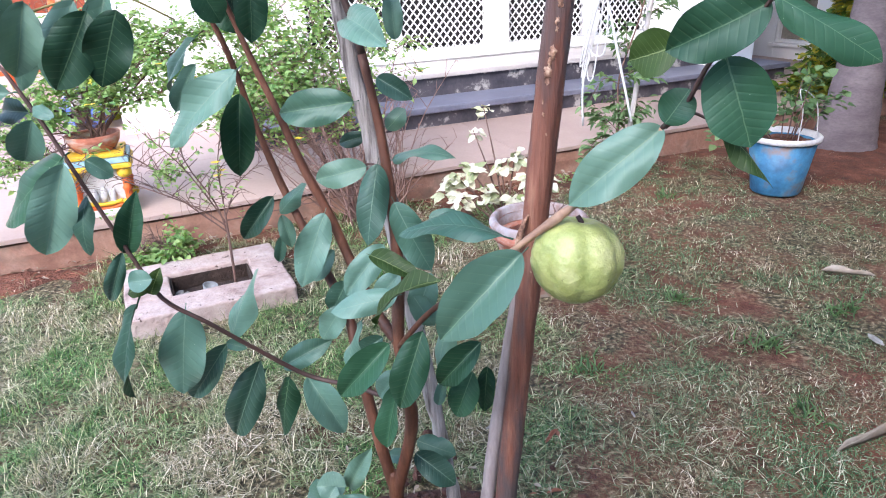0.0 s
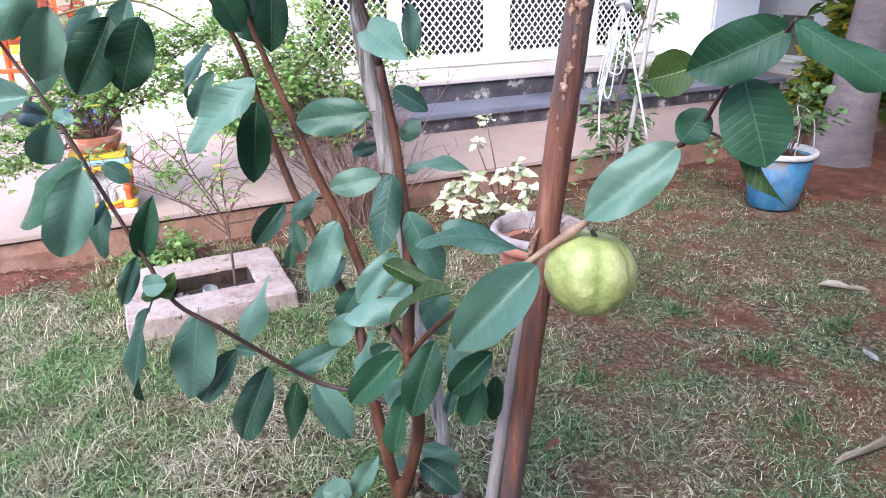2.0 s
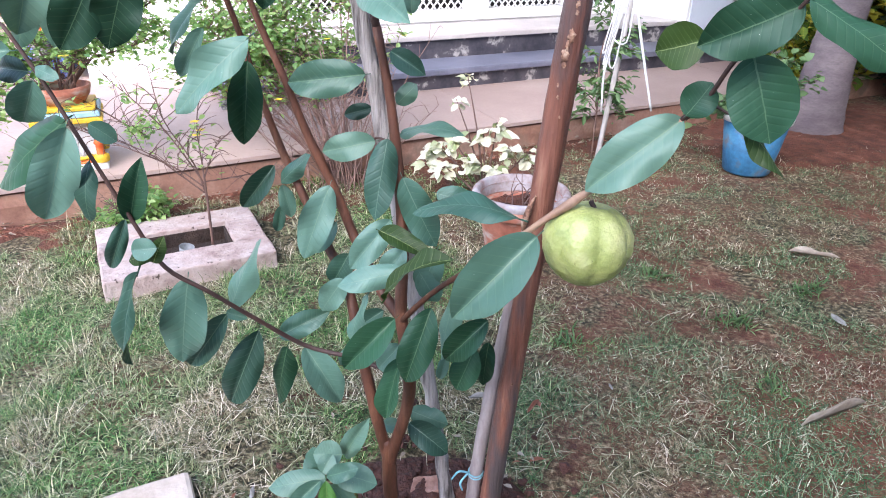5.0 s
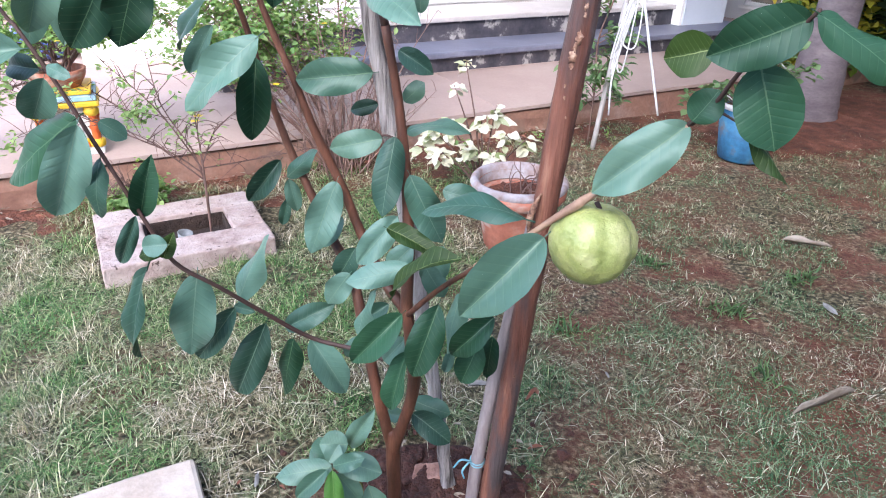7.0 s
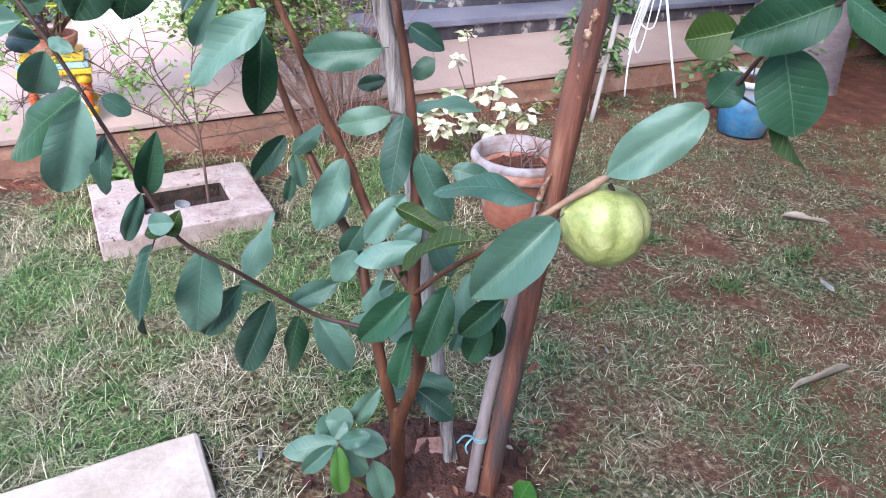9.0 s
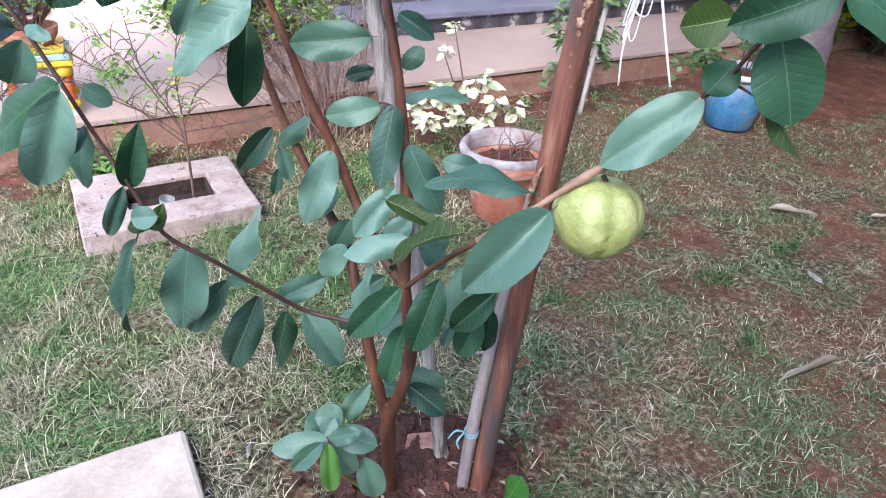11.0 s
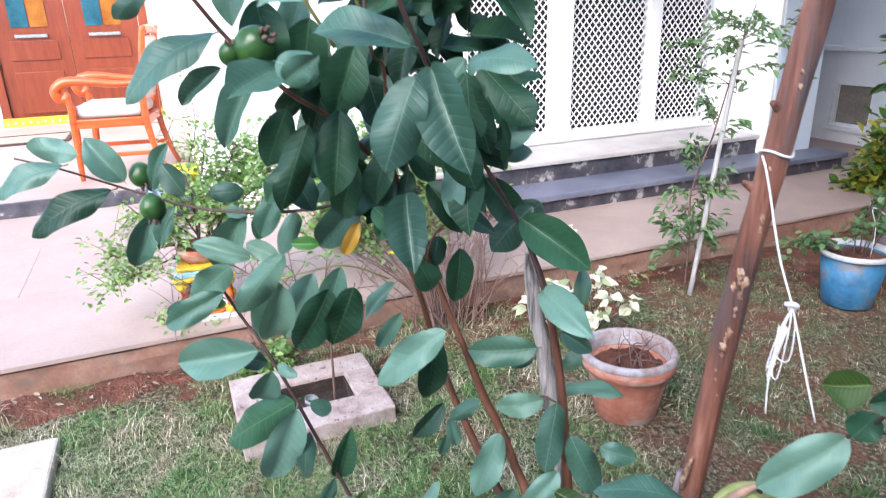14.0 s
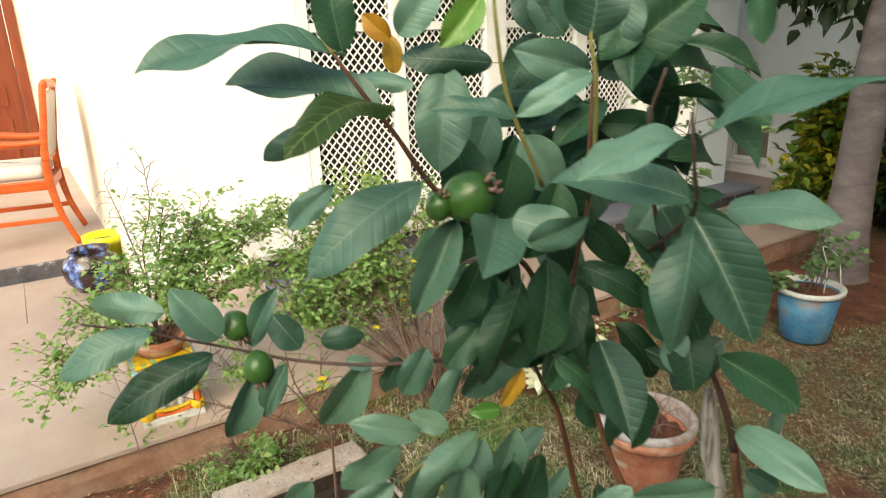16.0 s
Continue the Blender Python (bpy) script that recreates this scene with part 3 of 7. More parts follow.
def make_window():
    w = thing("window_1", HOUSE, "white metal window with diagonal lattice grilles over a dark room", "window", kind="structure")
    uprights = ((1.102, 1.17), (1.70, 1.78), (2.40, 2.57), (3.21, 3.315), (3.80, 3.868))
    for a, b in uprights:
        part("window_frame", block((a, 3.955, 0.50), (b, 4.03, 2.33), 0.004), WHITE_METAL, w)
    part("window_frame", block((1.102, 3.955, 2.332), (3.868, 4.03, 2.398), 0.004), WHITE_METAL, w)
    part("window_sill", block((1.102, 3.93, 0.432), (3.868, 4.06, 0.498), 0.006), WHITE_METAL, w)
    for (_, a), (b, _) in zip(uprights, uprights[1:]):
        part("rail", block((a + 0.001, 3.965, 1.50), (b - 0.001, 4.02, 1.55), 0.003), WHITE_METAL, w)
        part("lattice", lattice(a + 0.002, b - 0.002, 0.502, 1.498), WHITE_METAL, w)
        part("lattice", lattice(a + 0.002, b - 0.002, 1.552, 2.33), WHITE_METAL, w)


make_window()

# boundary wall across the end of the yard, with a small window
# Its southern run is unseen, added to close the yard.
house_piece("wall_east", (5.2, -2.1, -0.1), (5.4, 3.60, TOP), GREY_WALL, "pale grey yard wall", "wall")
house_piece("wall_east_end", (5.2, 3.96, -0.1), (5.4, 4.4, TOP), GREY_WALL, "pale grey yard wall", "wall")
house_piece("wall_east_low", (5.2, 3.60, -0.1), (5.4, 3.96, 0.31), GREY_WALL, "pale grey yard wall below a small window", "wall")
house_piece("wall_east_high", (5.2, 3.60, 0.68), (5.4, 3.96, TOP), GREY_WALL, "pale grey yard wall above a small window", "wall")
house_piece("trim_ledge", (5.15, 2.4, 0.93), (5.198, 4.19, 0.97), WHITE_WALL, "narrow plaster ledge on the yard wall", "trim")
east = thing("window_2", HOUSE, "small sunk window with a pale frame and tan pane", "window", kind="structure")
for lo, hi in (((5.21, 3.602, 0.312), (5.26, 3.625, 0.678)), ((5.21, 3.935, 0.312), (5.26, 3.958, 0.678)), ((5.21, 3.627, 0.312), (5.26, 3.933, 0.335)), ((5.21, 3.627, 0.655), (5.26, 3.933, 0.678))):
    part("window_frame", block(lo, hi, 0.003), WHITE_METAL, east)
part("window_sill", block((5.15, 3.58, 0.285), (5.198, 3.98, 0.308), 0.003), WHITE_METAL, east)
part("pane", block((5.245, 3.627, 0.337), (5.25, 3.933, 0.653)), TAN_PANE, east)
# Never in view: added walls, the south one blocking low sky light.
house_piece("wall_south", (-5.0, -2.1, -0.1), (5.198, -1.9, 3.2), GREY_WALL, "pale added wall, out of sight", "wall")
house_piece("wall_west", (-8.2, -3.7, -0.1), (-8.0, 8.9, 2.0), GREY_WALL, "pale added wall, out of sight", "wall")


# veranda door
def make_door():
    d = thing("door_1", HOUSE, "closed red-brown panelled door with a small glass light", "door", kind="structure")
    z0 = 0.275
    for a, b in ((-1.748, -1.66), (-0.20, -0.102)):
        part("door_frame", block((a, 8.66, z0), (b, 8.76, 2.36), 0.006), DOOR_WOOD, d)
    part("door_frame", block((-1.748, 8.66, 2.362), (-0.102, 8.76, 2.448), 0.006), DOOR_WOOD, d)
    for k, (a, b) in enumerate(((-1.655, -0.935), (-0.93, -0.205))):
        leaf = part("door_leaf", block((a, 8.70, z0 + 0.03), (b, 8.75, 2.358), 0.004), DOOR_WOOD, d)
        for p, q in ((z0 + 0.12, 0.85), (0.97, 1.18)):
            part("panel", block((a + 0.12, 8.685, p), (b - 0.12, 8.698, q), 0.006), DOOR_WOOD, leaf)
        half = (a + b) / 2
        part("pane", block((a + 0.18, 8.69, 1.32), (half - 0.006, 8.699, 2.1), 0.002), BLUE_GLASS, leaf, "blue stained glass pane")
        part("pane", block((half + 0.006, 8.69, 1.32), (b - 0.18, 8.699, 2.1), 0.002), AMBER_GLASS, leaf, "amber stained glass pane")
        part("handle", block((a + 0.2, 8.66, 1.21), (b - 0.2, 8.698, 1.245), 0.006), TIN, leaf, "pale metal letter slot")
    part("threshold", block((-1.75, 8.60, z0), (-0.1, 8.655, z0 + 0.09), 0.004), YELLOW, d, "yellow painted threshold with dotted pattern")
    for k in range(22):
        part("dot", turned(bmesh.new(), ((0, 0.0), (0.014, 0.001), (0, 0.004)), 6), PLASTER, d).matrix_local = pose(-1.70 + 0.073 * k, 8.5985, z0 + 0.03 + 0.012 * (k % 2), 90, 0, 0)


make_door()
mat_ob = part("doormat", block((-1.75, 7.15, 0.276), (-0.96, 7.72, 0.292), 0.005), MAT_FIBRE, None)
mat_ob.matrix_world = HOUSE
for lo, hi in (((-1.75, 7.146), (-0.96, 7.19)), ((-1.75, 7.68), (-0.96, 7.724)), ((-1.0, 7.192), (-0.957, 7.678))):
    part("border", block((*lo, 0.278), (*hi, 0.296), 0.003), DARK_BARK, mat_ob, "dark border")
tagged(mat_ob, "pale woven doormat with a dark border on the veranda floor", "doormat")


# ---- veranda things ----
def make_chair():
    """Armchair that faces its own -x; legs sweep outwards."""
    c = thing("armchair", HOUSE @ pose(-0.36, 5.28, 0.276, 0, 0, -9), "orange varnished wooden armchair with scrolled arms and pale upholstery", "chair")
    for s in (-1, 1):
        y = 0.25 * s
        bm = tube(bmesh.new(), ((0.30, y, 0.012, 0.018), (0.235, y, 0.20, 0.020), (0.205, y, 0.42, 0.024), (0.215, y, 0.62, 0.022), (0.245, y, 0.80, 0.021), (0.275, y, 0.99, 0.02), (0.30, y, 1.0, 0.016)), 10, 5)
        part("back_post", bm, CHAIR_WOOD, c, smooth=True)
        bm = tube(bmesh.new(), ((-0.27, y, 0.012, 0.016), (-0.265, y, 0.15, 0.020), (-0.255, y, 0.30, 0.026), (-0.25, y, 0.44, 0.028), (-0.25, y, 0.52, 0.024), (-0.275, y, 0.60, 0.022)), 10, 5)
        part("leg", bm, CHAIR_WOOD, c, smooth=True)
        bm = tube(bmesh.new(), ((0.225, y, 0.66, 0.018), (0.05, y, 0.655, 0.024), (-0.15, y, 0.68, 0.03), (-0.27, y, 0.675, 0.034), (-0.325, y, 0.62, 0.034), (-0.30, y, 0.565, 0.03), (-0.26, y, 0.585, 0.024), (-0.265, y, 0.615, 0.016)), 10, 5)
        part("armrest", bm, CHAIR_WOOD, c, smooth=True)
        part("side_rail", block((-0.235, y - 0.018, 0.37), (0.20, y + 0.018, 0.43), 0.006), CHAIR_WOOD, c)
        part("stretcher", block((-0.25, y - 0.010, 0.165), (0.235, y + 0.010, 0.195), 0.004), CHAIR_WOOD, c)
    for x in (-0.25, 0.205):
        part("rail", block((x - 0.016, -0.23, 0.37), (x + 0.016, 0.23, 0.43), 0.006), CHAIR_WOOD, c)
    bm = block((-0.255, -0.235, 0.432), (0.19, 0.235, 0.52), 0.035)
    seat = part("seat", bm, CUSHION, c, "pale grey upholstered seat", smooth=True)
    bm = tube(bmesh.new(), ((-0.12, 0.02, 0.5215, 0.003), (-0.06, 0.05, 0.5215, 0.009), (-0.01, 0.0, 0.5215, 0.008), (0.04, -0.02, 0.5215, 0.002)), 6, 4)
    for w in bm.verts:
        w.co.z = 0.5215 + (w.co.z - 0.5215) * 0.15
    part("motif", bm, DARK_BARK, seat, "small dark woven motif")
    bm = block((-0.022, -0.225, -0.20), (0.022, 0.225, 0.20), 0.018)
    bmesh.ops.transform(bm, matrix=pose(0.232, 0, 0.755, 0, 9, 0), verts=bm.verts)
    part("backrest", bm, CUSHION, c, "pale upholstered back", smooth=True)
    bm = tube(bmesh.new(), ((0.275, -0.25, 0.985, 0.024), (0.268, 0, 1.0, 0.03), (0.275, 0.25, 0.985, 0.024)), 10, 6)
    part("top_rail", bm, CHAIR_WOOD, c, smooth=True)
    part("back_rail", block((0.185, -0.24, 0.53), (0.215, 0.24, 0.56), 0.005), CHAIR_WOOD, c)


make_chair()


def make_jar():
    j = thing("glazed_jar", HOUSE @ pose(-0.10, 4.27, 0.186), "dark glazed round jar with blue flecks on the paving", "jar")
    part("body", turned(bmesh.new(), ((0, 0), (0.085, 0), (0.135, 0.06), (0.15, 0.12), (0.13, 0.18), (0.095, 0.205), (0.10, 0.225), (0.108, 0.23), (0.10, 0.228), (0.085, 0.20), (0.11, 0.15), (0.10, 0.05), (0, 0.03)), 40, 0.015), GLAZE, j)
    y = thing("yellow_pot", HOUSE @ pose(0.0, 4.52, 0.186), "lime yellow plastic pot behind the jar", "pot")
    part("body", turned(bmesh.new(), ((0, 0), (0.07, 0), (0.10, 0.19), (0.112, 0.195), (0.115, 0.24), (0.105, 0.24), (0.095, 0.19), (0, 0.18)), 32, 0.01), LIME, y)
    part("soil", turned(bmesh.new(), ((0, 0.205), (0.098, 0.20)), 24, 0.02), SOIL, y)


make_jar()



# ---- yard things ----
def weather(bm, amount=0.006, scale=12.0, cuts=5):
    bmesh.ops.subdivide_edges(bm, edges=bm.edges[:], cuts=cuts, use_grid_fill=True)
    for w in bm.verts:
        n = noise.noise_vector(w.co * scale)
        w.co += n * amount
    return bm


def make_planter_block():
    b = thing("tree_box", HOUSE, "rough pinkish stone block with a sunk square hole", "planter")
    lo, hi = (0.0, 1.83), (0.505, 2.25)
    h0, h1 = (0.14, 1.955), (0.40, 2.13)
    z0, z1 = -0.08, 0.055
    for n, (a, c) in enumerate((((lo[0], lo[1]), (hi[0], h0[1])), ((lo[0], h1[1]), (hi[0], hi[1])), ((lo[0], h0[1] + 0.001), (h0[0], h1[1] - 0.001)), ((h1[0], h0[1] + 0.001), (hi[0], h1[1] - 0.001)))):
        part("side", weather(block((*a, z0), (*c, z1), 0.006), 0.004, 14, 4), BLOCK, b, smooth=False)
    # Dark slabs line the walls, putting the hole's shade into their colour.
    for a, c in (((h0[0] + 0.001, h0[1] + 0.001), (h1[0] - 0.001, h0[1] + 0.006)), ((h0[0] + 0.001, h1[1] - 0.006), (h1[0] - 0.001, h1[1] - 0.001)), ((h0[0] + 0.001, h0[1] + 0.007), (h0[0] + 0.006, h1[1] - 0.007)), ((h1[0] - 0.006, h0[1] + 0.007), (h1[0] - 0.001, h1[1] - 0.007))):
        part("lining", weather(block((*a, -0.09), (*c, 0.040)), 0.0015, 30, 4), SHADED_SOIL, b, "dark lining with the shade of the hole in its colour")
    part("soil", weather(block((h0[0] - 0.01, h0[1] - 0.01, -0.10), (h1[0] + 0.01, h1[1] + 0.01, -0.006)), 0.008, 20, 6), SHADED_SOIL, b)
    cup = thing("tin_cup", HOUSE @ pose(0.255, 2.062, -0.012, 8, 12, 0) @ Matrix.Diagonal((0.85, 0.85, 0.62, 1)), "small dull metal cup lying in the hole of the block", "cup")
    part("body", turned(bmesh.new(), ((0, 0), (0.022, 0), (0.027, 0.05), (0.029, 0.05), (0.024, 0.005), (0, 0.004)), 24), TIN, cup)
    for n, (u, v, r) in enumerate(((0.165, 2.0, 0.016), (0.185, 1.985, 0.013), (0.16, 1.975, 0.011))):
        bm = bmesh.new()
        bmesh.ops.create_icosphere(bm, subdivisions=2, radius=r)
        for w in bm.verts:
            w.co *= 1 + 0.5 * noise.noise(w.co * 90 + Vector((n * 3, 0, 0)))
        ob = part("litter_scrap", bm, PAPER, None, smooth=True)
        ob.matrix_world = HOUSE @ pose(u, v + 0.06, 0.004)
        tagged(ob, "small crumpled white scrap lying in the block's hole", "scrap", "scraps in the block")
    return b


make_planter_block()

for n, (u, v, du, dv, turn) in enumerate(((0.11, 1.005, -0.75, -0.55, 0.0), (-0.545, 2.17, -0.7, -0.55, 0.0))):
    s = part("stepping_slab", weather(block((du, dv, -0.03), (0, 0, 0.035), 0.01), 0.003, 9, 6), SLAB, None)
    s.matrix_world = HOUSE @ pose(u, v, 0, 0, 0, turn)
    tagged(s, "dusty pale stone slab lying flat on the lawn", "slab", "slabs on the lawn")


def make_terracotta_pot():
    p = thing("terracotta_pot", pose(0.105, 1.975, 0.0), "worn terracotta flowerpot with a lime-crusted rim and dry stems", "flowerpot")
    part("body", turned(bmesh.new(), ((0, 0), (0.098, 0), (0.103, 0.006), (0.118, 0.09), (0.136, 0.178), (0.138, 0.182), (0.120, 0.185), (0.10, 0.05), (0, 0.04)), 48, 0.012), TERRACOTTA, p)
    part("collar", turned(bmesh.new(), ((0.135, 0.176), (0.149, 0.180), (0.154, 0.188), (0.156, 0.216), (0.131, 0.217)), 48, 0.014, 3), TERRACOTTA, p)
    part("rim", turned(bmesh.new(), ((0.1555, 0.2165), (0.158, 0.222), (0.157, 0.232), (0.151, 0.239), (0.142, 0.241), (0.134, 0.235), (0.130, 0.185)), 48, 0.014, 3), LIME_RIM, p, "rim crusted with white lime")
    bm = bmesh.new()
    bmesh.ops.create_grid(bm, x_segments=20, y_segments=20, size=0.135)
    bmesh.ops.delete(bm, geom=[w for w in bm.verts if w.co.xy.length > 0.133], context="VERTS")
    for w in bm.verts:
        w.co.z = 0.175 + 0.02 * noise.noise(w.co * 25) + 0.012 * noise.noise(w.co * 70)
    part("soil", bm, SOIL, p, smooth=True)
    rng = random.Random(8)
    for k in range(11):
        a, r = rng.uniform(0, 6.3), rng.uniform(0.01, 0.06)
        x, y = r * math.cos(a), r * math.sin(a)
        lean, high = rng.uniform(0.05, 0.16), rng.uniform(0.03, 0.13)
        b = rng.uniform(0, 6.3)
        pts = [(x, y, 0.16, 0.003)]
        for i in (1, 2, 3, 4):
            f = i / 4
            pts.append((x + lean * f * math.cos(b) + rng.gauss(0, 0.009), y + lean * f * math.sin(b) + rng.gauss(0, 0.009), 0.175 + high * f + rng.gauss(0, 0.006), 0.003 - 0.0022 * f))
        bm = tube(bmesh.new(), pts, 5, 3)
        if k % 2:
            q = pts[2]
            tube(bm, (q, (q[0] + rng.gauss(0, 0.02), q[1] + rng.gauss(0, 0.02), q[2] + 0.025, 0.0015), (q[0] + rng.gauss(0, 0.03), q[1] + rng.gauss(0, 0.03), q[2] + 0.05, 0.0008)), 4, 3)
        part("stem", bm, DRY_STEM, p, "bare dry stem", smooth=True)
    return p


make_terracotta_pot()


def scatter_leaves(bm, places, size, rng, fat=0.45, rows=3, up=0.5, fold=0.3, droop=0.2):
    """Small blades at places of (centre, outward way)."""
    uv = bm.loops.layers.uv.verify()
    for centre, way in places:
        way = (Vector(way) + Vector((rng.gauss(0, 0.5), rng.gauss(0, 0.5), rng.gauss(0, 0.4)))).normalized()
        normal = Vector((rng.gauss(0, 0.5), rng.gauss(0, 0.5), up + rng.random()))
        length = size * rng.uniform(0.6, 1.25)
        m, _ = facing(centre, Vector(centre) + way, normal)
        m = m @ Matrix.Diagonal((length * fat * 2, length, length, 1))
        blade_shape(bm, m, rows, fold, droop, 1.0, 0, uv, 1)


def make_blue_pot():
    p = thing("blue_pot", pose(1.125, 3.045, 0.0), "scuffed blue painted pot with a small leafy rose bush", "flowerpot")
    part("body", turned(bmesh.new(), ((0, 0), (0.098, 0), (0.104, 0.008), (0.138, 0.236), (0.128, 0.236), (0.10, 0.03), (0, 0.03)), 48, 0.008), BLUE_PAINT, p)
    part("rim", turned(bmesh.new(), ((0.138, 0.234), (0.150, 0.238), (0.152, 0.256), (0.145, 0.262), (0.134, 0.258), (0.13, 0.234)), 48, 0.006), PALE_RIM, p, "dusty white rim")
    part("soil", weather(turned(bmesh.new(), ((0, 0.232), (0.06, 0.232), (0.132, 0.228)), 24), 0.008, 30, 2), SOIL, p, smooth=True)
    rng = random.Random(3)
    stems, places = bmesh.new(), []
    for k in range(11):
        a, high, out = rng.uniform(0, 6.3), rng.uniform(0.12, 0.30), rng.uniform(0.03, 0.18)
        if k < 4:
            a, high, out = math.pi + rng.uniform(-0.6, 0.6), rng.uniform(-0.02, 0.12), rng.uniform(0.17, 0.26)
        x, y = 0.04 * math.cos(a), 0.04 * math.sin(a)
        pts = ((x, y, 0.22, 0.003), (x + out * 0.5 * math.cos(a), y + out * 0.5 * math.sin(a), 0.24 + max(high, 0.05) * 0.8, 0.0025), (x + out * math.cos(a), y + out * math.sin(a), 0.23 + high, 0.0012))
        tube(stems, pts, 5, 3)
        for q in smooth_line(pts, 5)[3:]:
            for _ in range(4):
                c = Vector(q[:3]) + Vector((rng.gauss(0, 0.02), rng.gauss(0, 0.02), rng.gauss(0, 0.018)))
                places.append((c, (math.cos(a), math.sin(a), 0.1)))
    tagged(part("stem", stems, DRY_STEM, p, smooth=True), kind="stuff")
    crown = bmesh.new()
    scatter_leaves(crown, places, 0.035, rng)
    tagged(part("crown", crown, SAPLING_LEAF, p, "small green rose leaves"), kind="stuff")
    part("bent_wire", tube(bmesh.new(), ((0.05, -0.03, 0.22, 0.0025), (0.05, -0.03, 0.36, 0.0025), (0.035, 0.0, 0.45, 0.0025), (0.10, -0.02, 0.40, 0.0025), (0.12, -0.04, 0.26, 0.0025)), 5, 4), PALE_RIM, p, "bent pale wire hoop", smooth=True)
    part("blossom", turned(bmesh.new(), ((0, 0.29), (0.02, 0.30), (0.022, 0.315), (0, 0.32)), 12, 0.2), PAPER, p, "small white blossom").location = (-0.17, 0.02, 0)


make_blue_pot()


# poles and string
def make_poles():
    p = thing("brown_pole", pose(0, 0, 0), "tall peeled brown pole with pale knots, leaning in the soil", "pole")
    line = ((0.082, 0.838, -0.04, 0.0175), (0.098, 0.842, 0.2, 0.0175), (0.118, 0.848, 0.45, 0.0170), (0.136, 0.850, 0.68, 0.0175), (0.152, 0.850, 0.87, 0.0180), (0.163, 0.846, 0.98, 0.0165), (0.177, 0.838, 1.10, 0.0170), (0.200, 0.828, 1.30, 0.0165), (0.232, 0.812, 1.56, 0.0160), (0.26, 0.80, 1.80, 0.014))
    part("shaft", tube(bmesh.new(), line, 16, 8, 0.09, 3), POLE, p, smooth=True)
    rng = random.Random(12)
    curve = smooth_line(line, 8)
    spots = [(0.955, 0.0, 1.0), (0.945, 0.35, 0.9), (0.935, -0.25, 0.7), (0.925, 0.2, 0.6), (0.94, 0.05, 0.8), (0.905, 0.12, 0.45), (0.895, 0.2, 0.35), (0.868, -0.05, 0.8), (0.858, 0.05, 0.55), (0.845, 0.0, 0.9), (0.835, 0.1, 0.5), (0.81, -0.1, 0.3), (0.795, -0.15, 0.3), (0.77, 0.2, 0.25), (1.02, 0.2, 0.5), (1.035, 0.1, 0.7), (1.10, -0.3, 0.35), (1.20, 0.2, 0.6), (1.215, 0.0, 0.4), (0.58, 0.2, 0.4), (0.44, -0.2, 0.35), (0.35, 0.15, 0.3), (0.66, -0.3, 0.3), (0.62, 0.5, 0.3)]
    for k, (z, swing, size) in enumerate(spots):
        q = min(curve, key=lambda c: abs(c[2] - z))
        a = -1.75 + swing * 1.3 + rng.gauss(0, 0.1)
        out = Vector((math.cos(a), math.sin(a), 0))
        at = Vector((q[0], q[1], z)) + out * q[3] * 0.97
        side = Vector((-out.y, out.x, 0))
        bm = bmesh.new()
        bmesh.ops.create_icosphere(bm, subdivisions=3, radius=1.0)
        for w in bm.verts:
            rag = 1 + 0.75 * noise.noise(Vector((w.co.x * 2.6, w.co.z * 2.6, k * 3.1))) + 0.3 * noise.noise(w.co * 6 + Vector((k, 0, 0)))
            x, y, h = w.co.x * rag * 0.0042 * size, w.co.y * 0.0012 * (0.5 + size) * (1 + 0.6 * noise.noise(w.co * 5)), w.co.z * rag * 0.0092 * size
            w.co = at + side * x + out * (y - x * x * 26) + Vector((x * 0.3, 0, h))
        part("bark_scar", bm, SCAR, p, smooth=True)
    strip = bmesh.new()
    tube(strip, ((0.112, 0.832, 0.602, 0.0015), (0.113, 0.828, 0.625, 0.005), (0.118, 0.830, 0.646, 0.004), (0.124, 0.834, 0.660, 0.0015)), 7, 4, 0.5, 2)
    part("bark_strip", strip, SCAR, p, "peeling tan strip of bark", smooth=True)
    for z, a in ((1.165, -2.6), (1.06, 3.0)):
        q = min(curve, key=lambda c: abs(c[2] - z))
        at = Vector(q[:3])
        way = Vector((math.cos(a), math.sin(a), 0.5))
        part("stub", tube(bmesh.new(), ((*at, 0.009), (*(at + way * 0.016), 0.0060), (*(at + way * 0.027), 0.0030)), 8, 3, 0.5), POLE, p, smooth=True)
    g = thing("grey_stake", pose(0, 0, 0), "thin grey stake standing against the brown pole", "stake")
    part("shaft", tube(bmesh.new(), ((0.052, 0.835, -0.03, 0.0115), (0.064, 0.850, 0.15, 0.0115), (0.083, 0.868, 0.32, 0.0115), (0.108, 0.872, 0.50, 0.011), (0.12, 0.876, 0.60, 0.010)), 10, 6, 0.15, 5), STAKE_WOOD, g, smooth=True)
    c = thing("turquoise_cord", pose(0.063, 0.848, 0.145), "faded turquoise cord knotted round the grey stake", "cord")
    bm = bmesh.new()
    for k in range(2):
        tube(bm, [(0.0125 * math.cos(a), 0.0125 * math.sin(a), -0.006 + 0.006 * k + 0.002 * math.sin(a), 0.0013) for a in np.linspace(0, 6.2, 9)], 5, 3)
    tube(bm, ((-0.012, -0.01, 0.004, 0.002), (-0.028, -0.018, 0.012, 0.002), (-0.04, -0.02, -0.006, 0.0015)), 5, 4)
    tube(bm, ((-0.012, -0.01, 0.004, 0.002), (-0.024, -0.022, -0.008, 0.002), (-0.020, -0.024, -0.024, 0.0015)), 5, 4)
    part("loop", bm, CYAN_TIE, c, smooth=True)
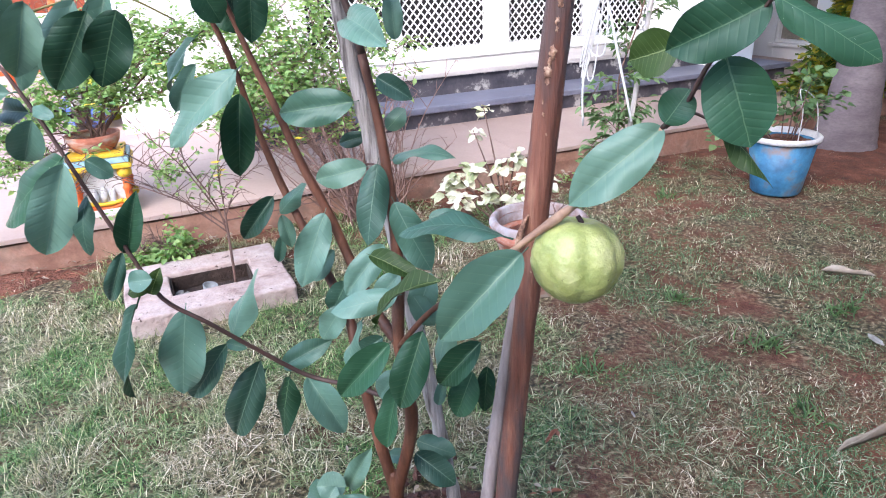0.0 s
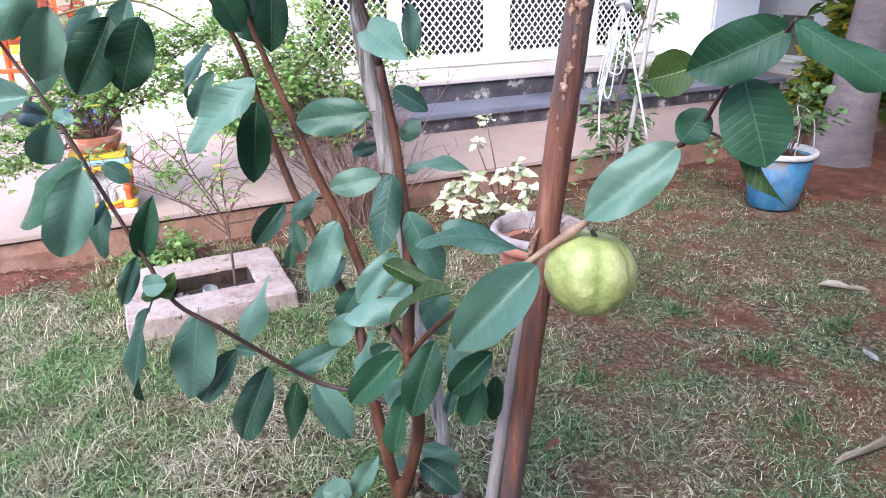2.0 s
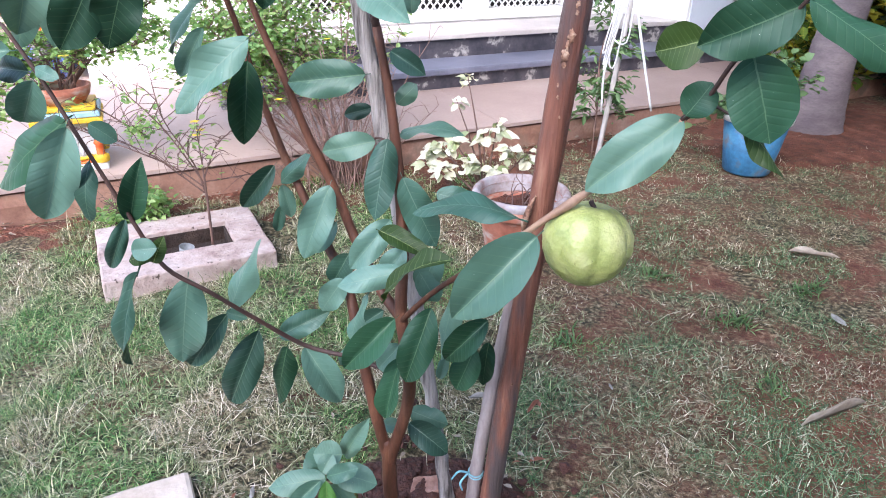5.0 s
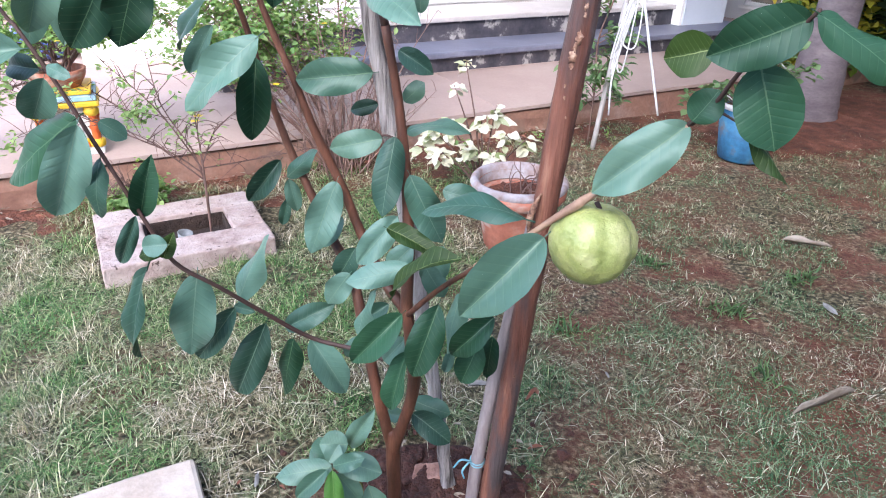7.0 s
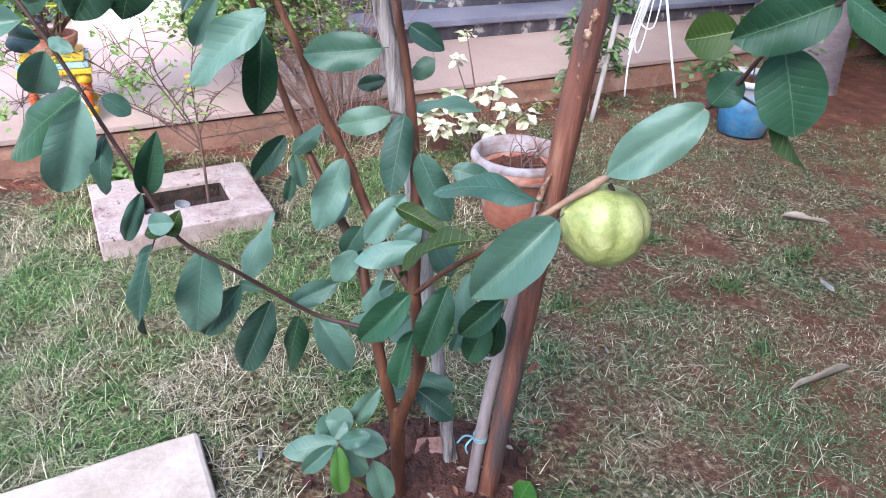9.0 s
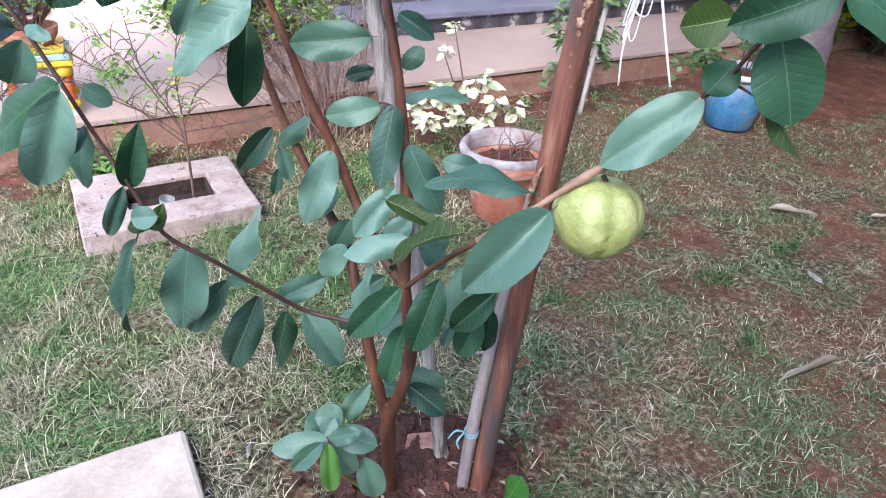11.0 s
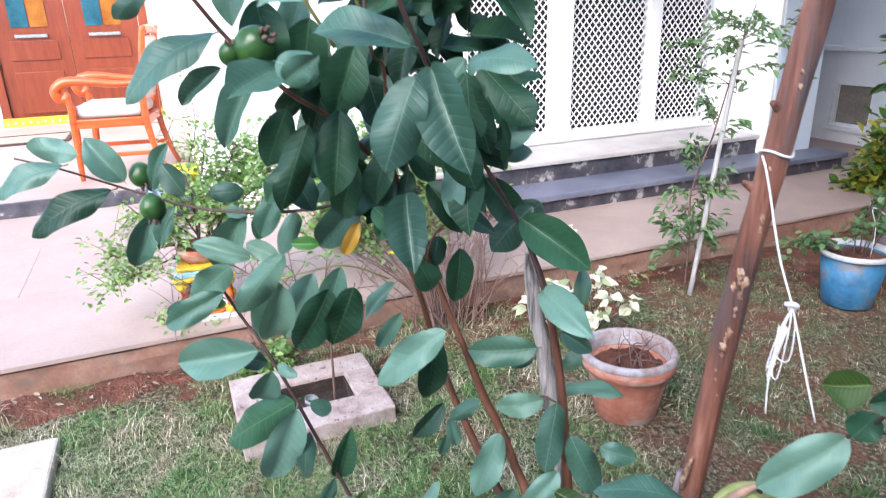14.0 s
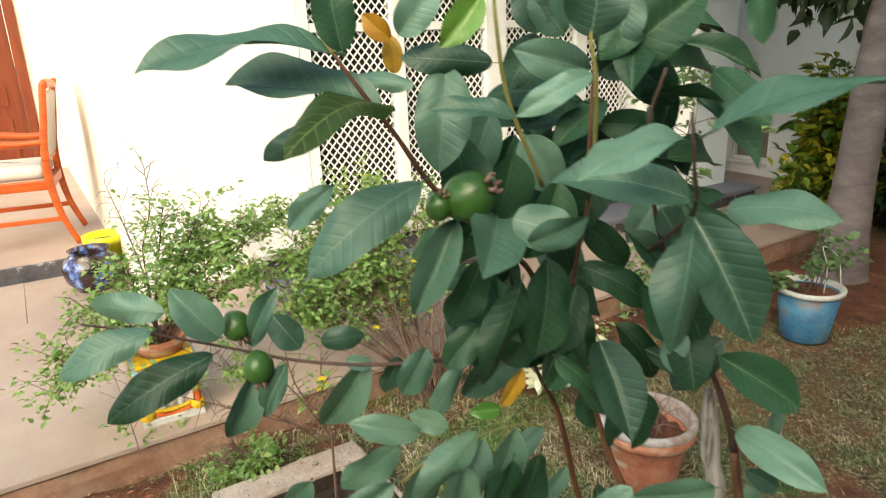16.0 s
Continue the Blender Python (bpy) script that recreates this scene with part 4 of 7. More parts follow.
    w = thing("weathered_stake", pose(0, 0, 0), "split weathered grey stake behind the guava stems", "stake")
    part("shaft", tube(bmesh.new(), ((0.015, 0.905, -0.04, 0.014), (-0.008, 0.90, 0.15, 0.012), (-0.045, 0.89, 0.42, 0.012), (-0.085, 0.888, 0.68, 0.0125), (-0.116, 0.88, 0.86, 0.012), (-0.126, 0.876, 0.93, 0.0095), (-0.129, 0.874, 0.955, 0.005)), 13, 9, 0.45, 9), GREY_WOOD, w, smooth=True)


make_poles()


def make_string():
    s = thing("cotton_string", pose(0, 0, 0), "white cotton string looped round the pole with a hanging hank", "string")
    ring = [(0.179 + 0.0195 * math.cos(a), 0.838 + 0.0195 * math.sin(a), 1.118 + 0.004 * math.sin(a * 2), 0.0018) for a in np.linspace(0, 6.2, 11)]
    part("loop", tube(bmesh.new(), ring, 6, 3), STRING, s, smooth=True)
    part("cord", tube(bmesh.new(), ((0.160, 0.822, 1.116, 0.0015), (0.166, 0.806, 1.09, 0.0015), (0.186, 0.786, 1.0, 0.0015), (0.203, 0.765, 0.943, 0.0012), (0.219, 0.745, 0.878, 0.0015), (0.236, 0.722, 0.81, 0.0011)), 6, 6), STRING, s, smooth=True)
    part("knot", tube(bmesh.new(), ((0.196, 0.768, 0.944, 0.003), (0.203, 0.759, 0.948, 0.0034), (0.208, 0.764, 0.942, 0.0034), (0.202, 0.772, 0.936, 0.003)), 6, 4), STRING, s, smooth=True)
    rng = random.Random(2)
    for k in range(7):
        bm = bmesh.new()
        dx, low = rng.gauss(0, 0.0045), rng.uniform(0.065, 0.105)
        tube(bm, ((0.203, 0.763, 0.943, 0.0012), (0.197 + dx, 0.757, 0.943 - low * 0.4, 0.0009), (0.190 + dx * 1.4, 0.752, 0.943 - low, 0.0009), (0.188 + dx * 0.2, 0.755, 0.943 - low * 0.92, 0.0012), (0.196 - dx * 0.6, 0.758, 0.943 - low * 0.35, 0.0012)), 5, 4)
        part("strand", bm, STRING, s, smooth=True)
    bm = bmesh.new()
    tube(bm, ((0.19, 0.755, 0.87, 0.0012), (0.185, 0.75, 0.84, 0.0012), (0.187, 0.748, 0.80, 0.0011)), 5, 4)
    part("strand", bm, STRING, s, smooth=True)


make_string()


# small painted shrine planter on the edge of the paving
def make_shrine():
    s = thing("painted_planter", HOUSE @ pose(-0.015, 2.715, 0.143, 0, 0, -3) @ Matrix.Diagonal((1, 1, 0.9, 1)), "small square cement planter painted orange, yellow, blue and white", "planter")
    part("plinth", block((-0.105, -0.105, 0.0), (0.105, 0.105, 0.03), 0.004), PLASTER, s)
    part("body", block((-0.082, -0.082, 0.031), (0.082, 0.082, 0.20), 0.004), PLASTER, s)
    for x in (-1, 1):
        for y in (-1, 1):
            bm = turned(bmesh.new(), ((0, 0.031), (0.019, 0.031), (0.019, 0.05), (0.014, 0.055), (0.014, 0.10), (0.019, 0.11), (0.014, 0.12), (0.014, 0.165), (0.02, 0.175), (0.02, 0.20), (0, 0.20)), 16)
            part("column", bm, ORANGE, s, "orange-red column").location = (x * 0.086, y * 0.086, 0)
            part("capital", turned(bmesh.new(), ((0.016, 0.160), (0.026, 0.168), (0.027, 0.185), (0.021, 0.199)), 16), YELLOW, s, "yellow capital").location = (x * 0.086, y * 0.086, 0)
            part("foot", turned(bmesh.new(), ((0.025, 0.032), (0.027, 0.040), (0.027, 0.058), (0.018, 0.064)), 16), YELLOW, s, "yellow foot").location = (x * 0.086, y * 0.086, 0)
    part("cornice", block((-0.118, -0.118, 0.202), (0.118, 0.118, 0.222), 0.004), YELLOW, s, "yellow cornice")
    part("cornice", block((-0.112, -0.112, 0.224), (0.112, 0.112, 0.246), 0.004), SKY_BLUE, s, "light blue cornice")
    part("cornice", block((-0.10, -0.10, 0.248), (0.10, 0.10, 0.265), 0.004), YELLOW, s, "yellow cornice")
    part("bowl", turned(bmesh.new(), ((0, 0.266), (0.07, 0.266), (0.09, 0.30), (0.098, 0.335), (0.088, 0.335), (0.07, 0.29), (0, 0.285)), 28), TERRACOTTA, s, "red-brown bowl")
    for x, z, mat in ((-0.030, 0.085, PALE_RIM), (0.0, 0.095, PLASTER), (0.030, 0.082, PALE_RIM)):
        bm = bmesh.new()
        bmesh.ops.create_icosphere(bm, subdivisions=2, radius=1.0)
        for w in bm.verts:
            k = 1 + 0.35 * noise.noise(w.co * 2.2 + Vector((x * 90, 0, 0)))
            w.co = Vector((x + w.co.x * 0.014 * k, -0.086 + w.co.y * 0.012, z + w.co.z * 0.034 * k))
        part("relief", bm, mat, s, "worn white relief", smooth=True)
    for name, mat, z0, z1, sag in (("swag", YELLOW, 0.060, 0.046, 0.010), ("swag", ORANGE, 0.042, 0.032, 0.012)):
        part(name, tube(bmesh.new(), [(x, -0.090, z0 - sag * (1 - (x / 0.06) ** 2), 0.009) for x in (-0.06, -0.03, 0.0, 0.03, 0.06)], 7, 3), mat, s, smooth=True)


make_shrine()


# ---- background plants ----
def make_trunk():
    t = thing("garden_tree", pose(1.70, 3.80, 0.0), "smooth grey tree trunk, flared at the foot, with dark leaves above", "tree")
    bm = tube(bmesh.new(), ((-0.03, 0.02, -0.15, 0.18), (-0.025, 0.015, 0.05, 0.158), (-0.025, 0.0, 0.25, 0.13), (-0.015, 0, 0.55, 0.108), (0.0, 0, 1.0, 0.097), (0.03, 0, 1.6, 0.092), (0.08, 0, 2.4, 0.088), (0.14, 0.03, 3.2, 0.08)), 28, 9, 0.05, 2)
    for w in bm.verts:
        ring = 1 + 0.012 * math.sin(w.co.z * 42 + 2 * noise.noise(w.co * 3))
        w.co.x, w.co.y = w.co.x * ring, w.co.y * ring
    part("trunk", bm, TRUNK, t, smooth=True)
    rng = random.Random(21)
    limbs, places = bmesh.new(), []
    # Beyond the first 16 limbs the crown is unseen, added to shade the yard.
    for k in range(84):
        a = rng.uniform(0, 6.3)
        out, z0 = rng.uniform(0.8, 3.2), rng.uniform(2.5, 3.5)
        if k < 16:
            a, out, z0 = rng.uniform(1.6, 3.3), rng.uniform(0.25, 0.55), rng.uniform(1.75, 2.3)
        # These limbs reach over the yard's right to cut its sky light.
        elif k > 40:
            a, out, z0 = rng.uniform(3.3, 6.0), rng.uniform(1.0, 4.2), rng.uniform(3.0, 4.4)
        end = (0.15 + out * math.cos(a), out * math.sin(a), z0 + rng.uniform(-0.25, 0.25))
        pts = ((0.14, 0, min(z0, 3.2) - 0.1, 0.03), (0.15 + out * 0.5 * math.cos(a), out * 0.5 * math.sin(a), z0 + 0.15, 0.015), (*end, 0.004))
        tube(limbs, pts, 6, 5)
        for q in smooth_line(pts, 9)[6:]:
            for _ in range(22 if k < 16 else 26):
                wide = 0.10 if k < 16 else 0.27
                c = Vector(q[:3]) + Vector((rng.gauss(0, wide), rng.gauss(0, wide), rng.gauss(-0.05, 0.13)))
                places.append((c, (math.cos(a) * 0.5, math.sin(a) * 0.5, -0.5)))
    part("limb", limbs, DARK_BARK, t, smooth=True)
    bm = bmesh.new()
    scatter_leaves(bm, places, 0.13, rng, 0.24)
    tagged(part("crown", bm, DARK_LEAF, t, "dark narrow leaves, mostly an unseen crown added for shade"), kind="stuff")


make_trunk()


def make_hedge(name, at, size, count, seed, leaf, mat, label):
    """A leafy bush: stems from the ground and a crown of clumps with gaps."""
    h = thing(name, at, label, "shrub", "bushes by the yard wall")
    rng = random.Random(seed)
    stems, places = bmesh.new(), []
    for k in range(count):
        a, out = rng.uniform(0, 6.3), rng.uniform(0.1, 1.0)
        high = size[2] * rng.uniform(0.25, 1.0)
        end = Vector((size[0] * out * math.cos(a), size[1] * out * math.sin(a), high))
        pts = ((end.x * 0.2, end.y * 0.2, 0, 0.009), (end.x * 0.55, end.y * 0.55, high * 0.55, 0.006), (*end, 0.002))
        tube(stems, pts, 5, 3)
        for q in smooth_line(pts, 6)[5:]:
            for _ in range(9):
                c = Vector(q[:3]) + Vector((rng.gauss(0, 0.06), rng.gauss(0, 0.06), rng.gauss(0, 0.05)))
                places.append((c, (math.cos(a), math.sin(a), 0.3)))
    part("stem", stems, DRY_STEM, h, smooth=True)
    bm = bmesh.new()
    scatter_leaves(bm, places, leaf, rng, 0.26, 3, 0.7)
    tagged(part("crown", bm, mat, h), kind="stuff")
    return h


make_hedge("croton_bush", HOUSE @ pose(4.62, 2.72, 0.0), (0.36, 0.32, 1.15), 46, 5, 0.11, CROTON_LEAF, "dense croton bush with green and yellow leaves")
make_hedge("croton_bush", HOUSE @ pose(4.75, 2.05, 0.0), (0.42, 0.45, 1.5), 50, 6, 0.12, CROTON_LEAF, "tall croton bush with green and yellow leaves behind the tree")
# An unseen dark bush, added right of the view.
make_hedge("dark_bush", HOUSE @ pose(4.9, 1.2, 0.0), (0.5, 0.7, 1.9), 50, 7, 0.10, DARK_LEAF, "unseen dark leafy bush right of the tree")
make_hedge("dark_bush", HOUSE @ pose(4.85, 2.35, 0.0), (0.26, 0.30, 1.1), 60, 8, 0.10, DARK_LEAF, "dark leafy bush at the foot of the yard wall")
make_hedge("croton_bush", HOUSE @ pose(4.15, 2.75, 0.0), (0.20, 0.18, 0.5), 12, 9, 0.08, CROTON_LEAF, "low croton bush at the end of the paving")


def make_sapling():
    s = thing("sapling", pose(0.441, 3.03, 0.0), "thin young tree with fine leaves tied to a pale pole", "sapling")
    part("pole", tube(bmesh.new(), ((0, 0, -0.03, 0.012), (0.05, 0.03, 0.5, 0.012), (0.10, 0.06, 1.02, 0.011), (0.115, 0.065, 1.16, 0.011)), 9, 5, 0.1), PALE_POLE, s, "pale bamboo pole", smooth=True)
    stem = ((-0.02, 0.03, -0.01, 0.004), (-0.02, 0.035, 0.3, 0.004), (-0.03, 0.04, 0.5, 0.004), (0.04, 0.06, 0.75, 0.0035), (0.11, 0.08, 1.1, 0.003), (0.16, 0.09, 1.3, 0.0015))
    part("stem", tube(bmesh.new(), stem, 6, 5), DRY_STEM, s, smooth=True)
    rng = random.Random(31)
    twigs, places = bmesh.new(), []
    curve = smooth_line(stem, 8)
    for k in range(34):
        z = rng.choice((rng.uniform(0.2, 0.5), rng.uniform(0.3, 0.6), rng.uniform(0.5, 0.85), rng.uniform(0.95, 1.28), rng.uniform(1.0, 1.25)))
        q = min(curve, key=lambda c: abs(c[2] - z))
        a, out = rng.uniform(0, 6.3), rng.uniform(0.08, 0.24) * (1.5 if z > 0.95 else 0.8)
        end = (q[0] + out * math.cos(a), q[1] + out * math.sin(a), z + rng.uniform(-0.08, 0.14))
        pts = ((*q[:3], 0.0025), ((q[0] + end[0]) / 2, (q[1] + end[1]) / 2, z + 0.04, 0.002), (*end, 0.001))
        tube(twigs, pts, 4, 3)
        for p in smooth_line(pts, 6)[3:]:
            for _ in range(3):
                c = Vector(p[:3]) + Vector((rng.gauss(0, 0.016), rng.gauss(0, 0.016), rng.gauss(0, 0.014)))
                places.append((c, (math.cos(a), math.sin(a), 0.0)))
    tagged(part("twig", twigs, DRY_STEM, s, smooth=True), kind="stuff")
    bm = bmesh.new()
    scatter_leaves(bm, places, 0.045, rng, 0.2)
    tagged(part("crown", bm, SAPLING_LEAF, s, "fine green leaves"), kind="stuff")


make_sapling()


def make_flower_shrub(name, at, trunks, seed, spread, leaf, label, dense, flowers=0, fork=0.0, bare=-9.0, canes=0):
    """Thin arching stems with small leaves, some bare, and a few yellow flowers. trunks: tips of the main stems."""
    h = thing(name, at, label, "shrub", "shrubs along the kerb")
    rng = random.Random(seed)
    stems, places, buds = bmesh.new(), [], bmesh.new()
    for n, (x, y, z, leafy) in enumerate(trunks):
        pts = ((rng.gauss(0, 0.02), rng.gauss(0, 0.02), -0.06, 0.0045), (x * 0.35 + rng.gauss(0, 0.015), y * 0.35, z * 0.45, 0.0036), (x * 0.75, y * 0.75 + rng.gauss(0, 0.015), z * 0.8, 0.0024), (x, y, z, 0.001))
        if fork:
            low = fork * (0.72 + 0.28 * n / len(trunks))
            if n == 0:
                tube(stems, ((0, 0, -0.06, 0.0052), (0.004, 0, fork * 0.5, 0.0046), (0.006, 0.0, fork * 1.02, 0.0034)), 7, 4)
            pts = ((0.005, 0, low, 0.0026), (x * 0.18, y * 0.18, low + (z - low) * 0.28, 0.0025), (x * 0.55 + rng.gauss(0, 0.02), y * 0.55, low + (z - low) * 0.62, 0.0019), (x, y, z, 0.0009))
        tube(stems, pts, 6, 4)
        for q in smooth_line(pts, 8)[7:]:
            for _ in range(1 if fork else 2):
                a, out = rng.uniform(0, 6.3), rng.uniform(0.05, spread)
                end = Vector(q[:3]) + Vector((out * math.cos(a), out * math.sin(a), rng.uniform(-0.05, 0.09)))
                twig = ((*q[:3], 0.0016), (*((Vector(q[:3]) + end) / 2 + Vector((rng.gauss(0, 0.012), rng.gauss(0, 0.012), 0.015))), 0.0011), (*end, 0.0005))
                tube(stems, twig, 4, 3)
                if rng.random() > leafy or q[2] + rng.gauss(0, 0.05) < bare:
                    continue
                for p in smooth_line(twig, 5)[2:]:
                    for _ in range(dense):
                        c = Vector(p[:3]) + Vector((rng.gauss(0, 0.016), rng.gauss(0, 0.016), rng.gauss(0, 0.014)))
                        places.append((c, (math.cos(a), math.sin(a), 0.1)))
                if flowers and rng.random() < (0.3 if fork else 0.12):
                    uv = buds.loops.layers.uv.verify()
                    for k in range(5):
                        b = k * 1.256
                        m, _ = facing(end, end + Vector((math.cos(b), math.sin(b), 0.4)), (-math.cos(b), -math.sin(b), 1))
                        blade_shape(buds, m @ Matrix.Diagonal((0.014, 0.018, 0.018, 1)), 3, 0.2, 0.2, 1.0, 0, uv, 1)
    for _ in range(canes):
        a, out, high = rng.uniform(0, 6.3), rng.uniform(0.05, 0.42), rng.uniform(0.26, 0.62)
        foot = (rng.gauss(0, 0.10), rng.gauss(0, 0.04))
        tip = Vector((foot[0] + out * math.cos(a), foot[1] + out * 0.5 * math.sin(a), high))
        mid = Vector((foot[0] * 0.5 + tip.x * 0.5 + rng.gauss(0, 0.03), foot[1] * 0.5 + tip.y * 0.5, high * rng.uniform(0.45, 0.6)))
        cane = ((*foot, -0.02, 0.0032), (*mid, 0.0024), (*tip, 0.0009))
        tube(stems, cane, 5, 4)
        for q in smooth_line(cane, 4)[3:]:
            b, reach = rng.uniform(0, 6.3), rng.uniform(0.04, 0.11)
            end = Vector(q[:3]) + Vector((reach * math.cos(b), reach * math.sin(b), rng.uniform(0.0, 0.08)))
            tube(stems, ((*q[:3], 0.0015), (*((Vector(q[:3]) + end) / 2 + Vector((0, 0, 0.01))), 0.0011), (*end, 0.0005)), 4, 2)
    part("stem", stems, THICKET if canes else DRY_STEM, h, "thin pale reddish stems" if canes else "thin brown stems", smooth=True)
    shrine = h.matrix_world.inverted() @ yard(-0.003, 2.72, 0.28)
    places = [p for p in places if not (abs(p[0][0] - shrine.x) < 0.17 and abs(p[0][2] - shrine.z) < 0.20 and p[0][1] < shrine.y + 0.1)]
    bm = bmesh.new()
    scatter_leaves(bm, places, leaf, rng, 0.30)
    tagged(part("crown", bm, SHRUB_LEAF, h, "small bright green leaves"), kind="stuff")
    if flowers:
        tagged(part("flower", buds, PETAL, h, "small yellow flowers"), kind="stuff")
    else:
        buds.free()
    return h


make_flower_shrub("flowering_shrub", HOUSE @ pose(0.34, 2.04, 0.0), ((-0.10, 0.05, 0.60, 0.25), (-0.34, 0.10, 0.44, 0.35), (0.05, 0.12, 0.52, 0.2), (-0.46, 0.14, 0.50, 0.45), (-0.22, 0.08, 0.58, 0.3), (0.42, 0.10, 0.22, 0.0), (0.16, 0.08, 0.40, 0.0)), 41, 0.11, 0.022, "thin flowering shrub growing in the stone block's hole", 1, 1, 0.26, 0.30)
make_flower_shrub("planter_shrub", HOUSE @ pose(-0.003, 2.72, 0.46), ((-0.36, 0.0, -0.14, 0.8), (-0.32, -0.08, 0.0, 0.8), (-0.22, 0.05, 0.12, 0.8), (-0.08, 0.0, 0.24, 0.7), (0.07, 0.0, 0.42, 0.6), (0.20, 0.05, 0.38, 0.65), (0.34, 0.0, 0.34, 0.65), (0.44, 0.10, 0.30, 0.65), (0.30, -0.10, 0.14, 0.65), (0.52, 0.0, 0.36, 0.65), (0.12, -0.10, 0.18, 0.6), (0.20, 0.15, 0.28, 0.65), (0.24, -0.16, -0.20, 0.6), (-0.14, -0.16, -0.22, 0.5)), 42, 0.15, 0.024, "airy green shrub with small leaves growing in the painted planter", 2, 0)
make_flower_shrub("low_shrub", HOUSE @ pose(0.14, 2.34, 0.0), ((-0.08, 0.0, 0.10, 0.8), (0.05, -0.03, 0.09, 0.8), (-0.02, 0.04, 0.12, 0.8)), 46, 0.06, 0.026, "low bright green plant at the foot of the kerb", 2, 0)
make_flower_shrub("leafy_shrub", HOUSE @ pose(0.95, 2.40, 0.0), ((-0.40, 0.2, 0.84, 0.75), (-0.32, 0.1, 0.66, 0.7), (-0.46, 0.25, 0.66, 0.75), (-0.30, 0.32, 0.74, 0.75), (-0.14, 0.30, 0.70, 0.6), (-0.50, 0.32, 0.78, 0.75), (-0.22, 0.22, 0.88, 0.7), (-0.42, 0.42, 0.62, 0.8), (-0.30, 0.44, 0.60, 0.8), (-0.18, 0.42, 0.62, 0.75), (-0.36, 0.28, 0.60, 0.75), (-0.18, 0.15, 0.72, 0.6), (0.1, 0.12, 0.78, 0.5), (0.0, 0.35, 0.84, 0.7), (-0.25, 0.3, 0.80, 0.7), (-0.05, 0.5, 0.88, 0.7), (0.22, 0.1, 0.70, 0.3), (0.12, 0.3, 0.86, 0.6), (-0.62, 0.18, 0.62, 0.8), (-0.56, 0.10, 0.52, 0.8), (-0.70, 0.22, 0.70, 0.8), (-0.50, 0.16, 0.46, 0.8), (-0.40, 0.10, 0.54, 0.8)), 43, 0.15, 0.026, "half-bare shrub with a thicket of reddish stems beside the kerb", 2, 1, 0.0, 0.40, 42)
make_flower_shrub("bare_shrub", HOUSE @ pose(-0.02, 2.74, 0.47), ((-0.07, 0.0, 0.54, 0.05), (0.06, 0.02, 0.58, 0.05)), 44, 0.06, 0.014, "nearly bare thin twigs rising from the painted planter", 1, 0, 0.22)


def make_weeds():
    """Small green weeds rooted in the joint of the kerb and in the lawn."""
    rng = random.Random(61)
    spots = [(-0.11, 2.565, 0.13, 0.03), (0.0, 2.565, 0.13, 0.026), (0.34, 2.565, 0.13, 0.022), (1.55, 2.45, 0.01, 0.03), (1.95, 2.40, 0.01, 0.034), (2.3, 2.3, 0.01, 0.028)]
    for u, v, z, size in spots:
        w = thing("weed", HOUSE @ pose(u, v, z), "small green weed rooted by the kerb", "weed", "weeds by the kerb")
        bm = bmesh.new()
        places = [((rng.gauss(0, size * 0.7), rng.gauss(0, size * 0.6), abs(rng.gauss(0, size * 0.7))), (rng.gauss(0, 1), rng.gauss(0, 1), 0.4)) for _ in range(16)]
        scatter_leaves(bm, places, size * 0.9, rng, 0.26)
        tagged(part("leaf_cluster", bm, SHRUB_LEAF, w), kind="stuff")


make_weeds()


def make_variegated():
    v = thing("variegated_plant", pose(-0.035, 2.42, 0.0) @ Matrix.Diagonal((1, 1, 0.84, 1)), "small shrub with cream and green variegated leaves", "shrub")
    rng = random.Random(55)
    stems, crown = bmesh.new(), bmesh.new()
    uv = crown.loops.layers.uv.verify()
    for x, y, z in ((-0.20, 0.0, 0.28), (-0.13, -0.05, 0.33), (-0.02, 0.02, 0.34), (0.08, -0.02, 0.29), (0.03, 0.05, 0.38), (-0.13, 0.04, 0.48), (-0.09, 0.05, 0.58), (0.16, 0.0, 0.27), (-0.17, -0.05, 0.20), (-0.06, -0.06, 0.24), (0.04, -0.06, 0.20), (-0.24, 0.03, 0.22)):
        pts = ((0, 0, -0.02, 0.005), (x * 0.4, y * 0.4, z * 0.5, 0.004), (x, y, z, 0.002))
        tube(stems, pts, 5, 4)
        for _ in range(15 if z < 0.42 else 6):
            a = rng.uniform(0, 6.283)
            base = Vector((x, y, z)) + Vector((rng.gauss(0, 0.012), rng.gauss(0, 0.012), rng.uniform(-0.055, 0.012)))
            way = Vector((math.cos(a), math.sin(a), rng.uniform(-0.9, 0.6)))
            m, _ = facing(base, base + way, (rng.gauss(0, 0.4), rng.gauss(-0.5, 0.4), 1))
            length = rng.uniform(0.04, 0.07)
            blade_shape(crown, m @ Matrix.Diagonal((length * rng.uniform(0.42, 0.62), length, length, 1)), 5, 0.2, rng.uniform(0.1, 0.5), 1.0, 0, uv, 2, 0.0, 0.12, a)
    part("stem", stems, DRY_STEM, v, smooth=True)
    tagged(part("crown", crown, CREAM_LEAF, v, "cream and green leaves"), kind="stuff")


make_variegated()


# ---- guava plant ----
AMBER_LEAF = leaf_material("yellowing guava leaf", (0.42, 0.19, 0.02), (0.62, 0.34, 0.04), (0.55, 0.36, 0.10), 0.45, 10.0, 0.5, 0.4)
guava = thing("guava_tree", pose(0, 0, 0), "young guava tree with red-brown stems and broad dull green leaves", "tree")
plant = guava
blades_made = [0]


